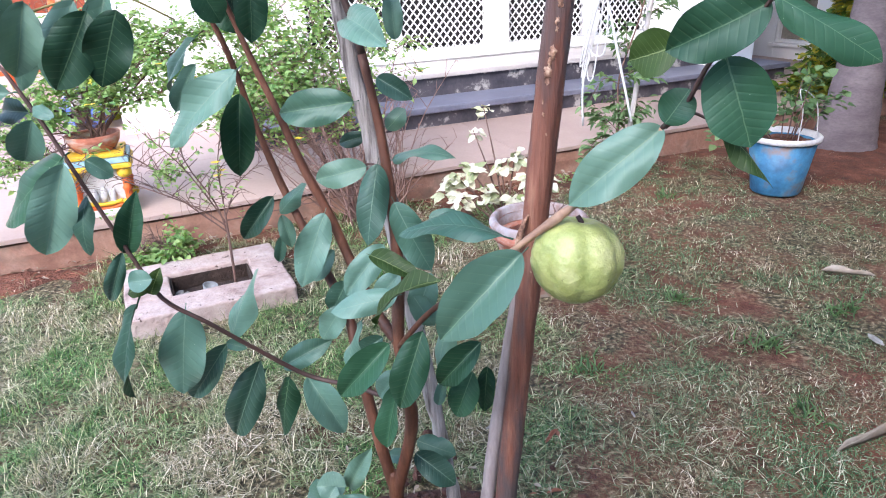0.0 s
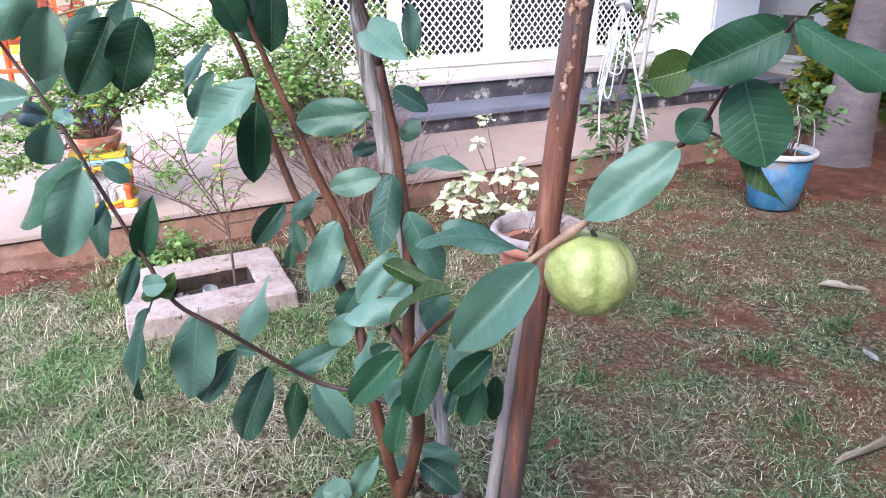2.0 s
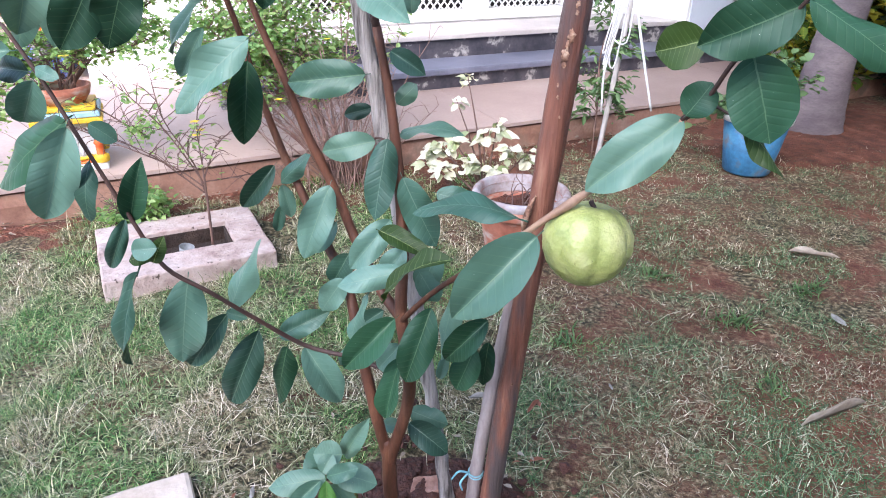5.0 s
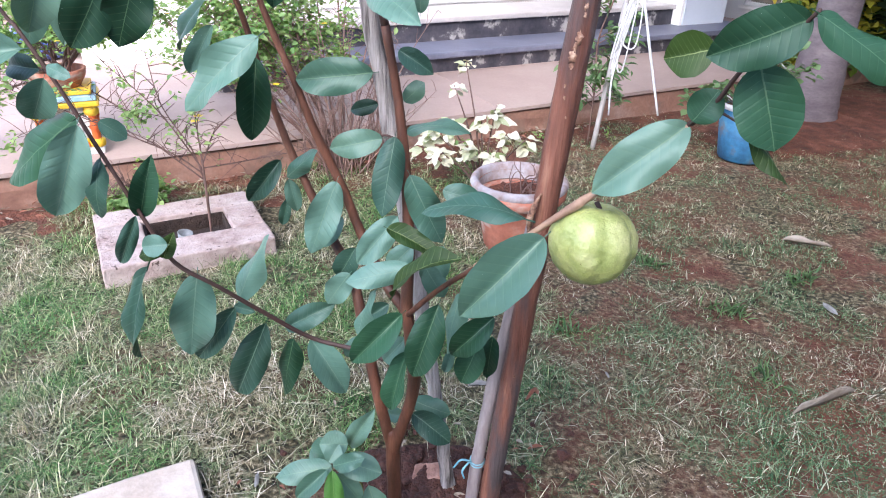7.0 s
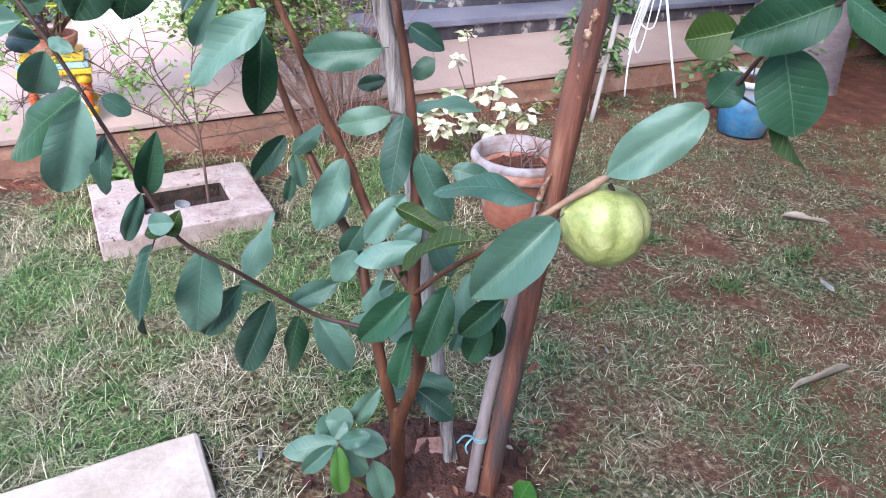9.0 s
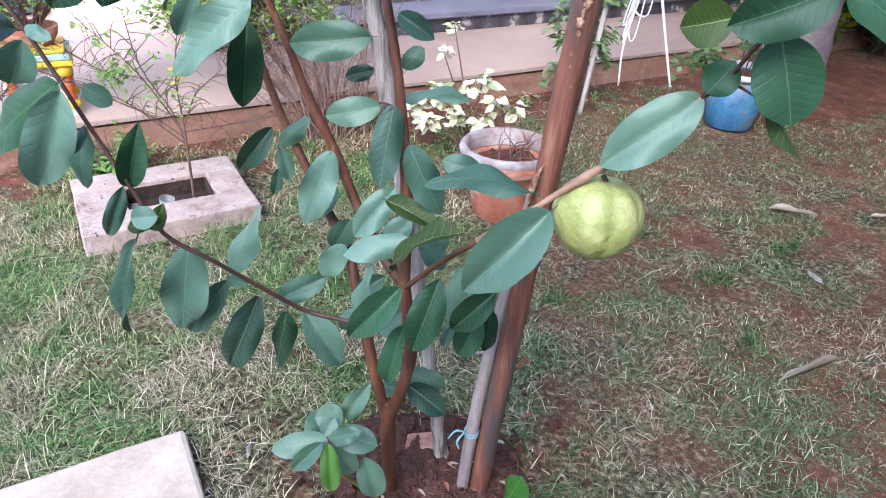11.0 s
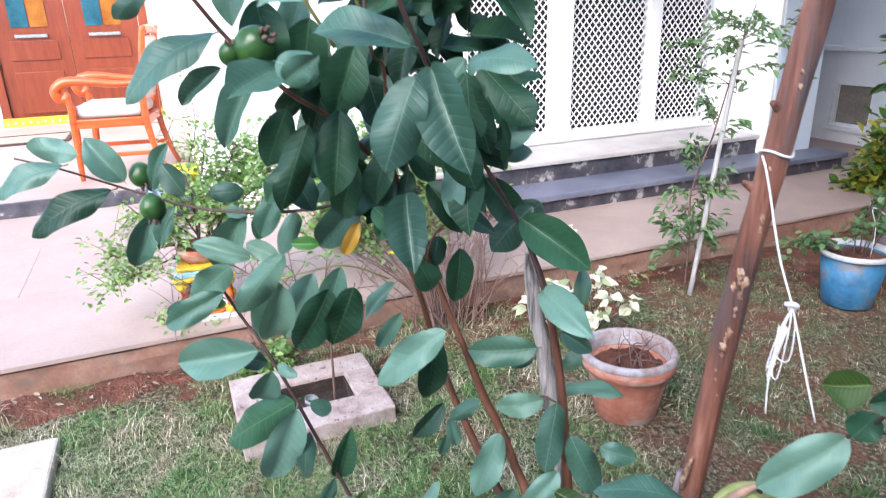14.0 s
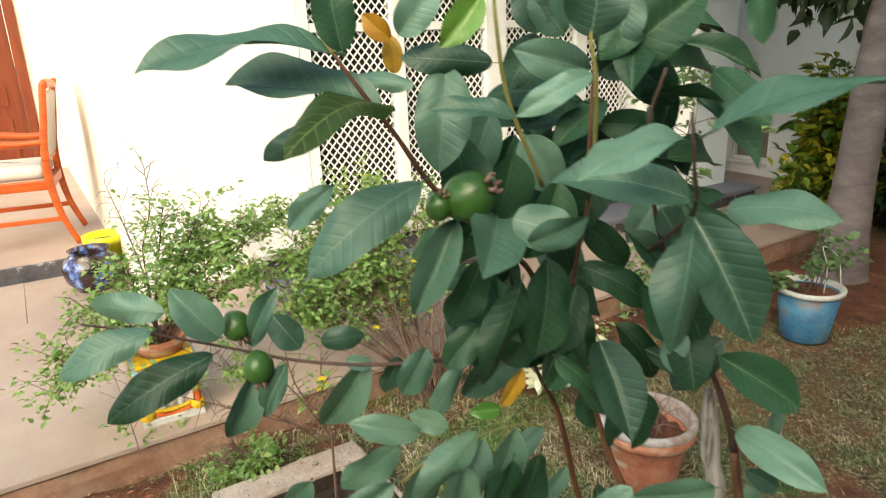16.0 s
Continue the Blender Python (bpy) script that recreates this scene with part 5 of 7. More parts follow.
def guava_blade(arch, fold, convex, wave, twist, blunt, skew, seed):
    """One broad blade, 1 long along y and 1 wide: a blunt oblong outline, quilted between its side veins."""
    bm = bmesh.new()
    uv = bm.loops.layers.uv.verify()
    rows, cols, grid = 44, 4, []
    for i in range(rows + 1):
        even = i / rows
        t = 0.55 * even + 0.45 * (0.5 - 0.5 * math.cos(math.pi * even))
        half = 0.5 * max(0.0, 1 - abs(2 * t**skew - 1) ** blunt) ** (0.60 + 0.30 * t * t)
        half *= 1 + 0.05 * noise.noise(Vector((t * 4.5, seed * 2.3, 1)))
        half = max(half, 0.014)
        line = []
        for j in range(-cols, cols + 1):
            q = j / cols
            x = q * half
            rib = (t - 0.30 * abs(x)) * 10.5 + (0.35 if q > 0 else 0.0)
            z = fold * abs(x) - convex * x * x * 2 + arch * 4 * t * (1 - t)
            z += 0.0058 * (abs(math.sin(math.pi * rib)) ** 0.55 - 0.7) * min(1.0, abs(q) * 2.5) * (1 - 0.45 * abs(q))
            z += 0.8 * wave * math.sin(t * 8.0 + seed * 1.9 + (1.6 if q > 0 else 0.0)) * q * q * half * 2
            z += 0.010 * noise.noise(Vector((x * 5, t * 5, seed)))
            turn = twist * (t - 0.35)
            co = Vector((x * math.cos(turn) - z * math.sin(turn) * 0.5, t, z * math.cos(turn) + x * math.sin(turn)))
            co.x += 0.028 * math.sin(t * math.pi) * (0.6 if seed % 2 else -0.6) + 0.006 * noise.noise(Vector((t * 9, q * 2, seed + 4)))
            line.append((bm.verts.new(co), (0.5 + x, t)))
        grid.append(line)
    for a, b in zip(grid, grid[1:]):
        for j in range(2 * cols):
            four = (a[j], a[j + 1], b[j + 1], b[j])
            f = bm.faces.new([q[0] for q in four])
            f.smooth = True
            for loop, q in zip(f.loops, four):
                loop[uv].uv = q[1]
    tube(bm, ((0, -0.07, -0.015, 0.013), (0, -0.02, 0.0, 0.010), (0, 0.05, arch * 0.19 - 0.004, 0.008)), 5, 2)
    return bm


def leaf_forms():
    """A few blades, some flat, some folded, waved, twisted or curled; x, y and z are scaled at each leaf."""
    shapes = ((0.05, 0.30, 0.10, 0.05, 0.10, 2.3, 0.95), (0.03, 0.06, 0.20, 0.07, -0.25, 2.6, 1.0), (0.07, 0.44, 0.12, 0.05, 0.22, 2.1, 0.88), (0.05, -0.06, 0.10, 0.08, 0.30, 2.4, 1.06), (0.09, 0.34, 0.25, 0.06, -0.15, 2.2, 0.92), (0.04, 0.12, 0.05, 0.10, 0.0, 2.5, 1.0),
              (0.10, 0.18, 0.12, 0.06, 0.12, 2.2, 0.95), (0.14, 0.24, 0.10, 0.06, -0.2, 2.3, 0.95), (0.13, 0.10, 0.15, 0.08, 0.2, 2.4, 1.0))
    return {n: guava_blade(*shape, n) for n, shape in enumerate(shapes)}


LEAF_FORMS = leaf_forms()
leaf_meshes = {}


def blade(mat, base, tip, width, normal, arch):
    """One leaf of the plant, from its stalk to its tip."""
    n = blades_made[0]
    blades_made[0] += 1
    form = (n * 7 + n // 3) % 6 if arch < 0.09 else (6 if arch < 0.11 else 7 + n % 2)
    key = (form, mat.name)
    if key not in leaf_meshes:
        me = bpy.data.meshes.new("leaf")
        LEAF_FORMS[form].to_mesh(me)
        me.materials.append(mat)
        leaf_meshes[key] = me
    m, length = facing(base, tip, normal)
    ob = new("leaf", leaf_meshes[key])
    ob.parent = plant
    ob.matrix_world = m @ Matrix.Diagonal((width * 0.85, length, length, 1))
    return ob


def limb(name, mat, *points):
    part(name, tube(bmesh.new(), points, 10, 5, 0.12, len(points)), mat, plant, smooth=True)


limb("stem", BARK, (-0.077, 0.812, -0.034, 0.0129), (-0.079, 0.812, 0.088, 0.0126), (-0.081, 0.812, 0.180, 0.0122), (-0.083, 0.812, 0.225, 0.0070))
limb("stem", BARK, (-0.080, 0.812, 0.120, 0.0086), (-0.081, 0.812, 0.172, 0.0096), (-0.108, 0.820, 0.302, 0.0096), (-0.131, 0.840, 0.404, 0.0089), (-0.154, 0.870, 0.483, 0.0083), (-0.191, 0.900, 0.529, 0.0077), (-0.230, 0.920, 0.599, 0.0070), (-0.263, 0.930, 0.671, 0.0063), (-0.290, 0.930, 0.759, 0.0048), (-0.318, 0.920, 0.886, 0.0042), (-0.351, 0.900, 0.968, 0.0027), (-0.379, 0.860, 1.060, 0.0022), (-0.393, 0.820, 1.157, 0.0018))
limb("stem", BARK, (-0.080, 0.812, 0.120, 0.0086), (-0.081, 0.812, 0.172, 0.0096), (-0.045, 0.800, 0.322, 0.0102), (-0.046, 0.790, 0.414, 0.0096), (-0.055, 0.800, 0.488, 0.0091), (-0.057, 0.830, 0.565, 0.0085), (-0.065, 0.850, 0.662, 0.0080), (-0.077, 0.860, 0.769, 0.0063), (-0.094, 0.860, 0.868, 0.0059))
limb("stem", DARK_BARK, (-0.094, 0.860, 0.868, 0.0055), (-0.108, 0.860, 0.925, 0.0049), (-0.140, 0.860, 1.002, 0.0032), (-0.184, 0.830, 1.094, 0.0029), (-0.233, 0.780, 1.198, 0.0025), (-0.256, 0.740, 1.277, 0.0021), (-0.265, 0.720, 1.326, 0.0017), (-0.258, 0.700, 1.372, 0.0014))
limb("stem", BARK, (-0.051, 0.800, 0.468, 0.0086), (-0.098, 0.840, 0.502, 0.0081), (-0.139, 0.870, 0.565, 0.0076), (-0.169, 0.880, 0.636, 0.0071), (-0.203, 0.880, 0.714, 0.0065), (-0.230, 0.880, 0.791, 0.0051), (-0.255, 0.880, 0.855, 0.0047), (-0.285, 0.870, 0.955, 0.0031), (-0.312, 0.850, 1.048, 0.0028), (-0.317, 0.820, 1.135, 0.0025), (-0.308, 0.790, 1.228, 0.0021), (-0.314, 0.760, 1.255, 0.0018), (-0.315, 0.740, 1.384, 0.0015))
limb("branch", BARK, (-0.051, 0.790, 0.475, 0.0042), (-0.003, 0.740, 0.551, 0.0037), (0.049, 0.715, 0.607, 0.0032))
limb("branch", TAN_TWIG, (0.047, 0.715, 0.606, 0.0046), (0.105, 0.705, 0.658, 0.0034), (0.138, 0.708, 0.685, 0.0044), (0.160, 0.710, 0.702, 0.0058), (0.172, 0.710, 0.713, 0.0050), (0.186, 0.710, 0.724, 0.0036), (0.229, 0.715, 0.763, 0.0030), (0.264, 0.700, 0.808, 0.0034))
limb("branch", DARK_BARK, (0.264, 0.700, 0.808, 0.0028), (0.283, 0.690, 0.834, 0.0025), (0.297, 0.665, 0.879, 0.0023), (0.319, 0.640, 0.909, 0.0020), (0.330, 0.615, 0.938, 0.0017))
limb("twig", DARK_BARK, (0.267, 0.700, 0.809, 0.0024), (0.288, 0.700, 0.824, 0.0018), (0.309, 0.680, 0.819, 0.0012))
limb("branch", DARK_BARK, (-0.084, 0.810, 0.371, 0.0038), (-0.140, 0.820, 0.379, 0.0037), (-0.214, 0.825, 0.390, 0.0035), (-0.270, 0.790, 0.453, 0.0034), (-0.315, 0.750, 0.518, 0.0032), (-0.364, 0.730, 0.565, 0.0031), (-0.394, 0.725, 0.633, 0.0029), (-0.427, 0.720, 0.716, 0.0027), (-0.463, 0.720, 0.799, 0.0026), (-0.498, 0.720, 0.867, 0.0024), (-0.515, 0.730, 0.876, 0.0022), (-0.554, 0.740, 0.926, 0.0021))
limb("twig", GREEN_TWIG, (-0.525, 0.740, 0.910, 0.0018), (-0.489, 0.760, 0.931, 0.0016), (-0.436, 0.780, 0.946, 0.0015), (-0.382, 0.800, 0.950, 0.0014), (-0.336, 0.840, 0.917, 0.0012))
limb("branch", DARK_BARK, (-0.377, 0.850, 1.045, 0.0031), (-0.418, 0.840, 1.029, 0.0029), (-0.500, 0.840, 1.016, 0.0027), (-0.594, 0.840, 1.014, 0.0024), (-0.670, 0.840, 1.022, 0.0022), (-0.738, 0.830, 1.043, 0.0019), (-0.826, 0.790, 1.085, 0.0017), (-0.891, 0.770, 1.106, 0.0014))
limb("branch", BARK, (-0.353, 0.840, 1.107, 0.0035), (-0.377, 0.780, 1.164, 0.0031), (-0.410, 0.720, 1.207, 0.0029), (-0.468, 0.700, 1.269, 0.0025), (-0.499, 0.675, 1.324, 0.0022), (-0.524, 0.660, 1.363, 0.0019), (-0.545, 0.655, 1.396, 0.0015))
limb("twig", GREEN_TWIG, (-0.545, 0.655, 1.396, 0.0022), (-0.557, 0.655, 1.421, 0.0018), (-0.554, 0.660, 1.464, 0.0012))
limb("twig", GREEN_TWIG, (-0.360, 0.760, 1.256, 0.0024), (-0.396, 0.720, 1.346, 0.0021), (-0.407, 0.700, 1.407, 0.0018), (-0.411, 0.700, 1.462, 0.0014))
limb("twig", GREEN_TWIG, (-0.312, 0.740, 1.276, 0.0024), (-0.319, 0.700, 1.360, 0.0021), (-0.327, 0.690, 1.404, 0.0018), (-0.325, 0.700, 1.467, 0.0014))
limb("twig", DARK_BARK, (-0.242, 0.800, 1.167, 0.0024), (-0.226, 0.700, 1.238, 0.0021), (-0.240, 0.660, 1.288, 0.0018), (-0.252, 0.640, 1.339, 0.0014))
limb("twig", DARK_BARK, (-0.128, 0.870, 0.691, 0.0022), (-0.104, 0.870, 0.717, 0.0018), (-0.080, 0.850, 0.722, 0.0012))
limb("twig", BARK, (-0.240, 0.840, 1.012, 0.0024), (-0.267, 0.850, 0.981, 0.0018), (-0.286, 0.870, 0.927, 0.0012))
blade(GUAVA_LEAF, (-0.445, 0.710, 0.759), (-0.498, 0.700, 0.638), 0.066, (0.43, -0.89, -0.12), 0.06)
blade(DARK_SHADE_LEAF, (-0.451, 0.720, 0.764), (-0.586, 0.740, 0.662), 0.068, (-0.27, -0.95, 0.17), 0.06)
blade(GUAVA_LEAF, (-0.481, 0.720, 0.811), (-0.518, 0.730, 0.756), 0.050, (0.31, -0.87, -0.37), 0.06)
blade(GUAVA_LEAF, (-0.491, 0.730, 0.819), (-0.547, 0.750, 0.817), 0.038, (-0.33, -0.88, 0.34), 0.06)
blade(GUAVA_LEAF, (-0.466, 0.710, 0.828), (-0.431, 0.700, 0.819), 0.020, (-0.10, -0.83, 0.54), 0.06)
blade(GUAVA_LEAF, (-0.433, 0.735, 0.757), (-0.410, 0.750, 0.731), 0.030, (0.66, -0.74, 0.17), 0.06)
blade(DARK_SHADE_LEAF, (-0.400, 0.730, 0.632), (-0.374, 0.740, 0.716), 0.040, (0.40, -0.92, -0.02), 0.06)
blade(GUAVA_LEAF, (-0.431, 0.720, 0.714), (-0.445, 0.715, 0.632), 0.033, (-0.05, -1.00, 0.07), 0.12)
blade(GUAVA_LEAF, (-0.400, 0.720, 0.637), (-0.437, 0.720, 0.563), 0.028, (0.28, -0.95, -0.14), 0.06)
blade(GUAVA_LEAF, (-0.351, 0.700, 0.609), (-0.387, 0.700, 0.603), 0.035, (-0.07, -0.90, 0.43), 0.06)
blade(OLIVE_LEAF, (-0.366, 0.715, 0.597), (-0.408, 0.720, 0.575), 0.028, (-0.21, -0.96, 0.19), 0.06)
blade(OLIVE_LEAF, (-0.373, 0.720, 0.576), (-0.357, 0.730, 0.612), 0.026, (0.33, -0.94, 0.12), 0.06)
blade(GUAVA_LEAF, (-0.404, 0.730, 0.555), (-0.437, 0.720, 0.403), 0.046, (-0.45, -0.88, 0.16), 0.06)
blade(GUAVA_LEAF, (-0.340, 0.740, 0.544), (-0.365, 0.730, 0.409), 0.071, (0.38, -0.92, -0.00), 0.06)
blade(GUAVA_LEAF, (-0.306, 0.770, 0.473), (-0.372, 0.760, 0.381), 0.047, (0.03, -1.00, 0.09), 0.06)
blade(GUAVA_LEAF, (-0.313, 0.780, 0.468), (-0.281, 0.780, 0.460), 0.019, (0.16, -0.78, 0.61), 0.06)
blade(GUAVA_LEAF, (-0.315, 0.800, 0.462), (-0.259, 0.810, 0.578), 0.052, (-0.46, -0.84, 0.29), 0.06)
blade(GUAVA_LEAF, (-0.280, 0.810, 0.421), (-0.338, 0.800, 0.283), 0.063, (0.12, -0.99, 0.02), 0.06)
blade(GUAVA_LEAF, (-0.283, 0.830, 0.392), (-0.311, 0.830, 0.319), 0.031, (-0.47, -0.87, 0.18), 0.06)
blade(DARK_SHADE_LEAF, (-0.241, 0.820, 0.388), (-0.266, 0.820, 0.272), 0.048, (-0.27, -0.96, 0.06), 0.06)
blade(GUAVA_LEAF, (-0.216, 0.830, 0.384), (-0.160, 0.820, 0.289), 0.059, (0.43, -0.83, 0.35), 0.06)
blade(GUAVA_LEAF, (-0.269, 0.860, 0.378), (-0.188, 0.880, 0.422), 0.047, (-0.01, -0.90, 0.44), 0.06)
blade(GUAVA_LEAF, (-0.169, 0.860, 0.647), (-0.205, 0.830, 0.541), 0.055, (0.18, -0.96, 0.21), 0.06)
blade(GUAVA_LEAF, (-0.168, 0.880, 0.581), (-0.211, 0.880, 0.528), 0.037, (-0.09, -0.99, 0.07), 0.06)
blade(GUAVA_LEAF, (-0.278, 0.930, 0.647), (-0.334, 0.920, 0.577), 0.042, (0.10, -0.99, 0.06), 0.06)
blade(GUAVA_LEAF, (-0.266, 0.920, 0.623), (-0.208, 0.900, 0.678), 0.033, (-0.41, -0.91, 0.10), 0.06)
blade(GUAVA_LEAF, (-0.268, 0.930, 0.616), (-0.258, 0.930, 0.561), 0.030, (0.39, -0.92, 0.07), 0.06)
blade(GUAVA_LEAF, (-0.276, 0.940, 0.577), (-0.289, 0.940, 0.529), 0.023, (0.21, -0.98, -0.06), 0.06)
blade(GUAVA_LEAF, (-0.078, 0.840, 0.727), (-0.092, 0.810, 0.620), 0.051, (0.15, -0.96, 0.25), 0.06)
blade(GREY_LIT_LEAF, (-0.100, 0.860, 0.717), (-0.176, 0.860, 0.697), 0.047, (-0.07, -0.96, 0.27), 0.10)
blade(GREY_LIT_LEAF, (-0.112, 0.865, 0.806), (-0.222, 0.870, 0.789), 0.059, (-0.08, -0.98, 0.20), 0.06)
blade(GUAVA_LEAF, (-0.241, 0.800, 0.857), (-0.346, 0.790, 0.760), 0.057, (-0.20, -0.93, 0.31), 0.06)
blade(GUAVA_LEAF, (-0.318, 0.840, 0.861), (-0.360, 0.840, 0.797), 0.031, (-0.01, -1.00, 0.01), 0.06)
blade(DARK_SHADE_LEAF, (-0.272, 0.860, 0.818), (-0.291, 0.860, 0.701), 0.054, (0.32, -0.94, -0.05), 0.06)
blade(GUAVA_LEAF, (-0.056, 0.830, 0.677), (-0.009, 0.830, 0.577), 0.055, (0.26, -0.96, 0.12), 0.06)
blade(GUAVA_LEAF, (-0.072, 0.820, 0.618), (-0.127, 0.800, 0.547), 0.048, (0.01, -0.96, 0.26), 0.06)
blade(OLIVE_LEAF, (-0.074, 0.760, 0.628), (-0.000, 0.730, 0.607), 0.033, (0.00, -0.57, 0.82), 0.06)
blade(GUAVA_LEAF, (-0.038, 0.745, 0.579), (-0.128, 0.740, 0.552), 0.041, (-0.09, -0.88, 0.46), 0.06)
blade(OLIVE_LEAF, (-0.057, 0.710, 0.555), (0.032, 0.690, 0.630), 0.047, (-0.66, -0.11, 0.75), 0.14)
blade(GUAVA_LEAF, (-0.047, 0.800, 0.584), (-0.082, 0.800, 0.542), 0.040, (-0.18, -0.97, 0.16), 0.06)
blade(GUAVA_LEAF, (-0.153, 0.850, 0.500), (-0.191, 0.850, 0.441), 0.046, (-0.10, -0.99, 0.06), 0.06)
blade(GUAVA_LEAF, (-0.145, 0.860, 0.540), (-0.174, 0.860, 0.487), 0.044, (-0.04, -1.00, 0.02), 0.06)
blade(DARK_SHADE_LEAF, (-0.050, 0.735, 0.512), (-0.118, 0.715, 0.437), 0.052, (-0.10, -0.93, 0.34), 0.06)
blade(GUAVA_LEAF, (-0.090, 0.750, 0.536), (-0.117, 0.750, 0.458), 0.033, (-0.75, -0.61, 0.26), 0.06)
blade(DARK_SHADE_LEAF, (0.004, 0.700, 0.555), (-0.026, 0.680, 0.452), 0.053, (-0.04, -0.98, 0.20), 0.06)
blade(DARK_SHADE_LEAF, (-0.047, 0.760, 0.431), (-0.070, 0.750, 0.326), 0.043, (-0.44, -0.88, 0.18), 0.06)
blade(GUAVA_LEAF, (0.029, 0.740, 0.550), (0.014, 0.730, 0.455), 0.039, (-0.63, -0.76, 0.18), 0.06)
blade(DARK_SHADE_LEAF, (0.076, 0.700, 0.544), (0.023, 0.700, 0.478), 0.044, (-0.32, -0.91, 0.25), 0.06)
blade(DARK_SHADE_LEAF, (0.057, 0.760, 0.460), (0.034, 0.750, 0.392), 0.048, (-0.15, -0.97, 0.19), 0.06)
blade(DARK_SHADE_LEAF, (0.075, 0.780, 0.457), (0.070, 0.780, 0.381), 0.032, (-0.07, -1.00, 0.00), 0.06)
blade(GUAVA_LEAF, (0.021, 0.740, 0.460), (0.011, 0.740, 0.416), 0.019, (-0.11, -0.99, 0.02), 0.06)
blade(GUAVA_LEAF, (-0.090, 0.840, 0.457), (-0.135, 0.840, 0.420), 0.036, (-0.24, -0.93, 0.29), 0.06)
blade(GUAVA_LEAF, (-0.131, 0.860, 0.373), (-0.170, 0.860, 0.333), 0.038, (-0.25, -0.94, 0.24), 0.06)
blade(GUAVA_LEAF, (-0.056, 0.800, 0.426), (-0.091, 0.800, 0.378), 0.044, (-0.25, -0.95, 0.18), 0.06)
blade(GUAVA_LEAF, (-0.003, 0.800, 0.587), (-0.024, 0.790, 0.527), 0.047, (-0.03, -0.98, 0.17), 0.06)
blade(GUAVA_LEAF, (-0.024, 0.780, 0.560), (0.002, 0.780, 0.517), 0.039, (0.32, -0.93, 0.19), 0.06)
blade(GREY_LIT_LEAF, (0.126, 0.675, 0.675), (0.036, 0.650, 0.574), 0.074, (-0.16, -0.91, 0.37), 0.06)
blade(GUAVA_LEAF, (0.106, 0.700, 0.683), (-0.021, 0.710, 0.677), 0.051, (-0.06, -0.16, 0.99), 0.14)
blade(GUAVA_LEAF, (-0.011, 0.840, 0.654), (0.045, 0.840, 0.642), 0.039, (0.09, -0.91, 0.40), 0.06)
blade(GREY_LIT_LEAF, (-0.073, 0.900, 0.716), (0.022, 0.880, 0.725), 0.039, (-0.17, -0.38, 0.91), 0.12)
blade(GUAVA_LEAF, (-0.076, 0.860, 0.838), (-0.030, 0.860, 0.809), 0.033, (0.14, -0.97, 0.22), 0.06)
blade(GREY_LIT_LEAF, (-0.073, 0.880, 0.765), (-0.045, 0.880, 0.793), 0.031, (-0.07, -1.00, 0.07), 0.06)
blade(GUAVA_LEAF, (-0.125, 0.950, 0.740), (-0.168, 0.950, 0.727), 0.028, (-0.06, -0.98, 0.21), 0.06)
blade(GUAVA_LEAF, (-0.052, 0.840, 0.242), (0.015, 0.830, 0.194), 0.052, (0.29, -0.77, 0.56), 0.06)
blade(GUAVA_LEAF, (-0.055, 0.870, 0.243), (0.010, 0.870, 0.221), 0.046, (0.21, -0.74, 0.63), 0.06)
blade(GUAVA_LEAF, (-0.069, 0.850, 0.224), (-0.101, 0.850, 0.226), 0.030, (0.04, -0.72, 0.69), 0.06)
blade(GREY_LIT_LEAF, (0.265, 0.700, 0.809), (0.175, 0.700, 0.723), 0.065, (-0.27, -0.92, 0.28), 0.06)
blade(DARK_SHADE_LEAF, (0.265, 0.690, 0.815), (0.285, 0.690, 0.849), 0.042, (-0.32, -0.93, 0.19), 0.06)
blade(DARK_SHADE_LEAF, (0.308, 0.660, 0.882), (0.336, 0.645, 0.803), 0.072, (-0.30, -0.95, 0.07), 0.06)
blade(OLIVE_LEAF, (0.270, 0.680, 0.891), (0.227, 0.700, 0.875), 0.052, (-0.20, -0.95, 0.20), 0.06)
blade(OLIVE_LEAF, (0.311, 0.665, 0.818), (0.363, 0.650, 0.762), 0.031, (0.52, -0.58, 0.63), 0.06)
blade(YOUNG_LEAF, (-0.156, 0.710, 0.228), (-0.150, 0.690, 0.143), 0.036, (0.29, -0.93, 0.24), 0.06)
blade(DARK_SHADE_LEAF, (0.330, 0.625, 0.930), (0.252, 0.640, 0.890), 0.061, (-0.23, -0.97, 0.09), 0.06)
blade(DARK_SHADE_LEAF, (0.329, 0.615, 0.935), (0.412, 0.600, 0.884), 0.040, (0.14, -0.87, 0.48), 0.06)
blade(GREY_LIT_LEAF, (-0.449, 0.720, 0.948), (-0.486, 0.720, 0.863), 0.054, (0.57, -0.79, -0.25), 0.06)
blade(DARK_SHADE_LEAF, (-0.394, 0.750, 0.934), (-0.444, 0.730, 0.846), 0.065, (0.53, -0.84, -0.11), 0.06)
blade(DARK_SHADE_LEAF, (-0.361, 0.760, 0.934), (-0.396, 0.750, 0.846), 0.062, (0.52, -0.84, -0.11), 0.06)
blade(DARK_SHADE_LEAF, (-0.224, 0.840, 0.971), (-0.234, 0.840, 0.886), 0.049, (0.42, -0.91, -0.05), 0.06)
blade(DARK_SHADE_LEAF, (-0.276, 0.800, 0.960), (-0.262, 0.820, 0.913), 0.047, (0.55, -0.81, -0.18), 0.06)
blade(DARK_SHADE_LEAF, (-0.296, 0.880, 0.945), (-0.272, 0.880, 0.895), 0.042, (0.40, -0.90, 0.19), 0.06)
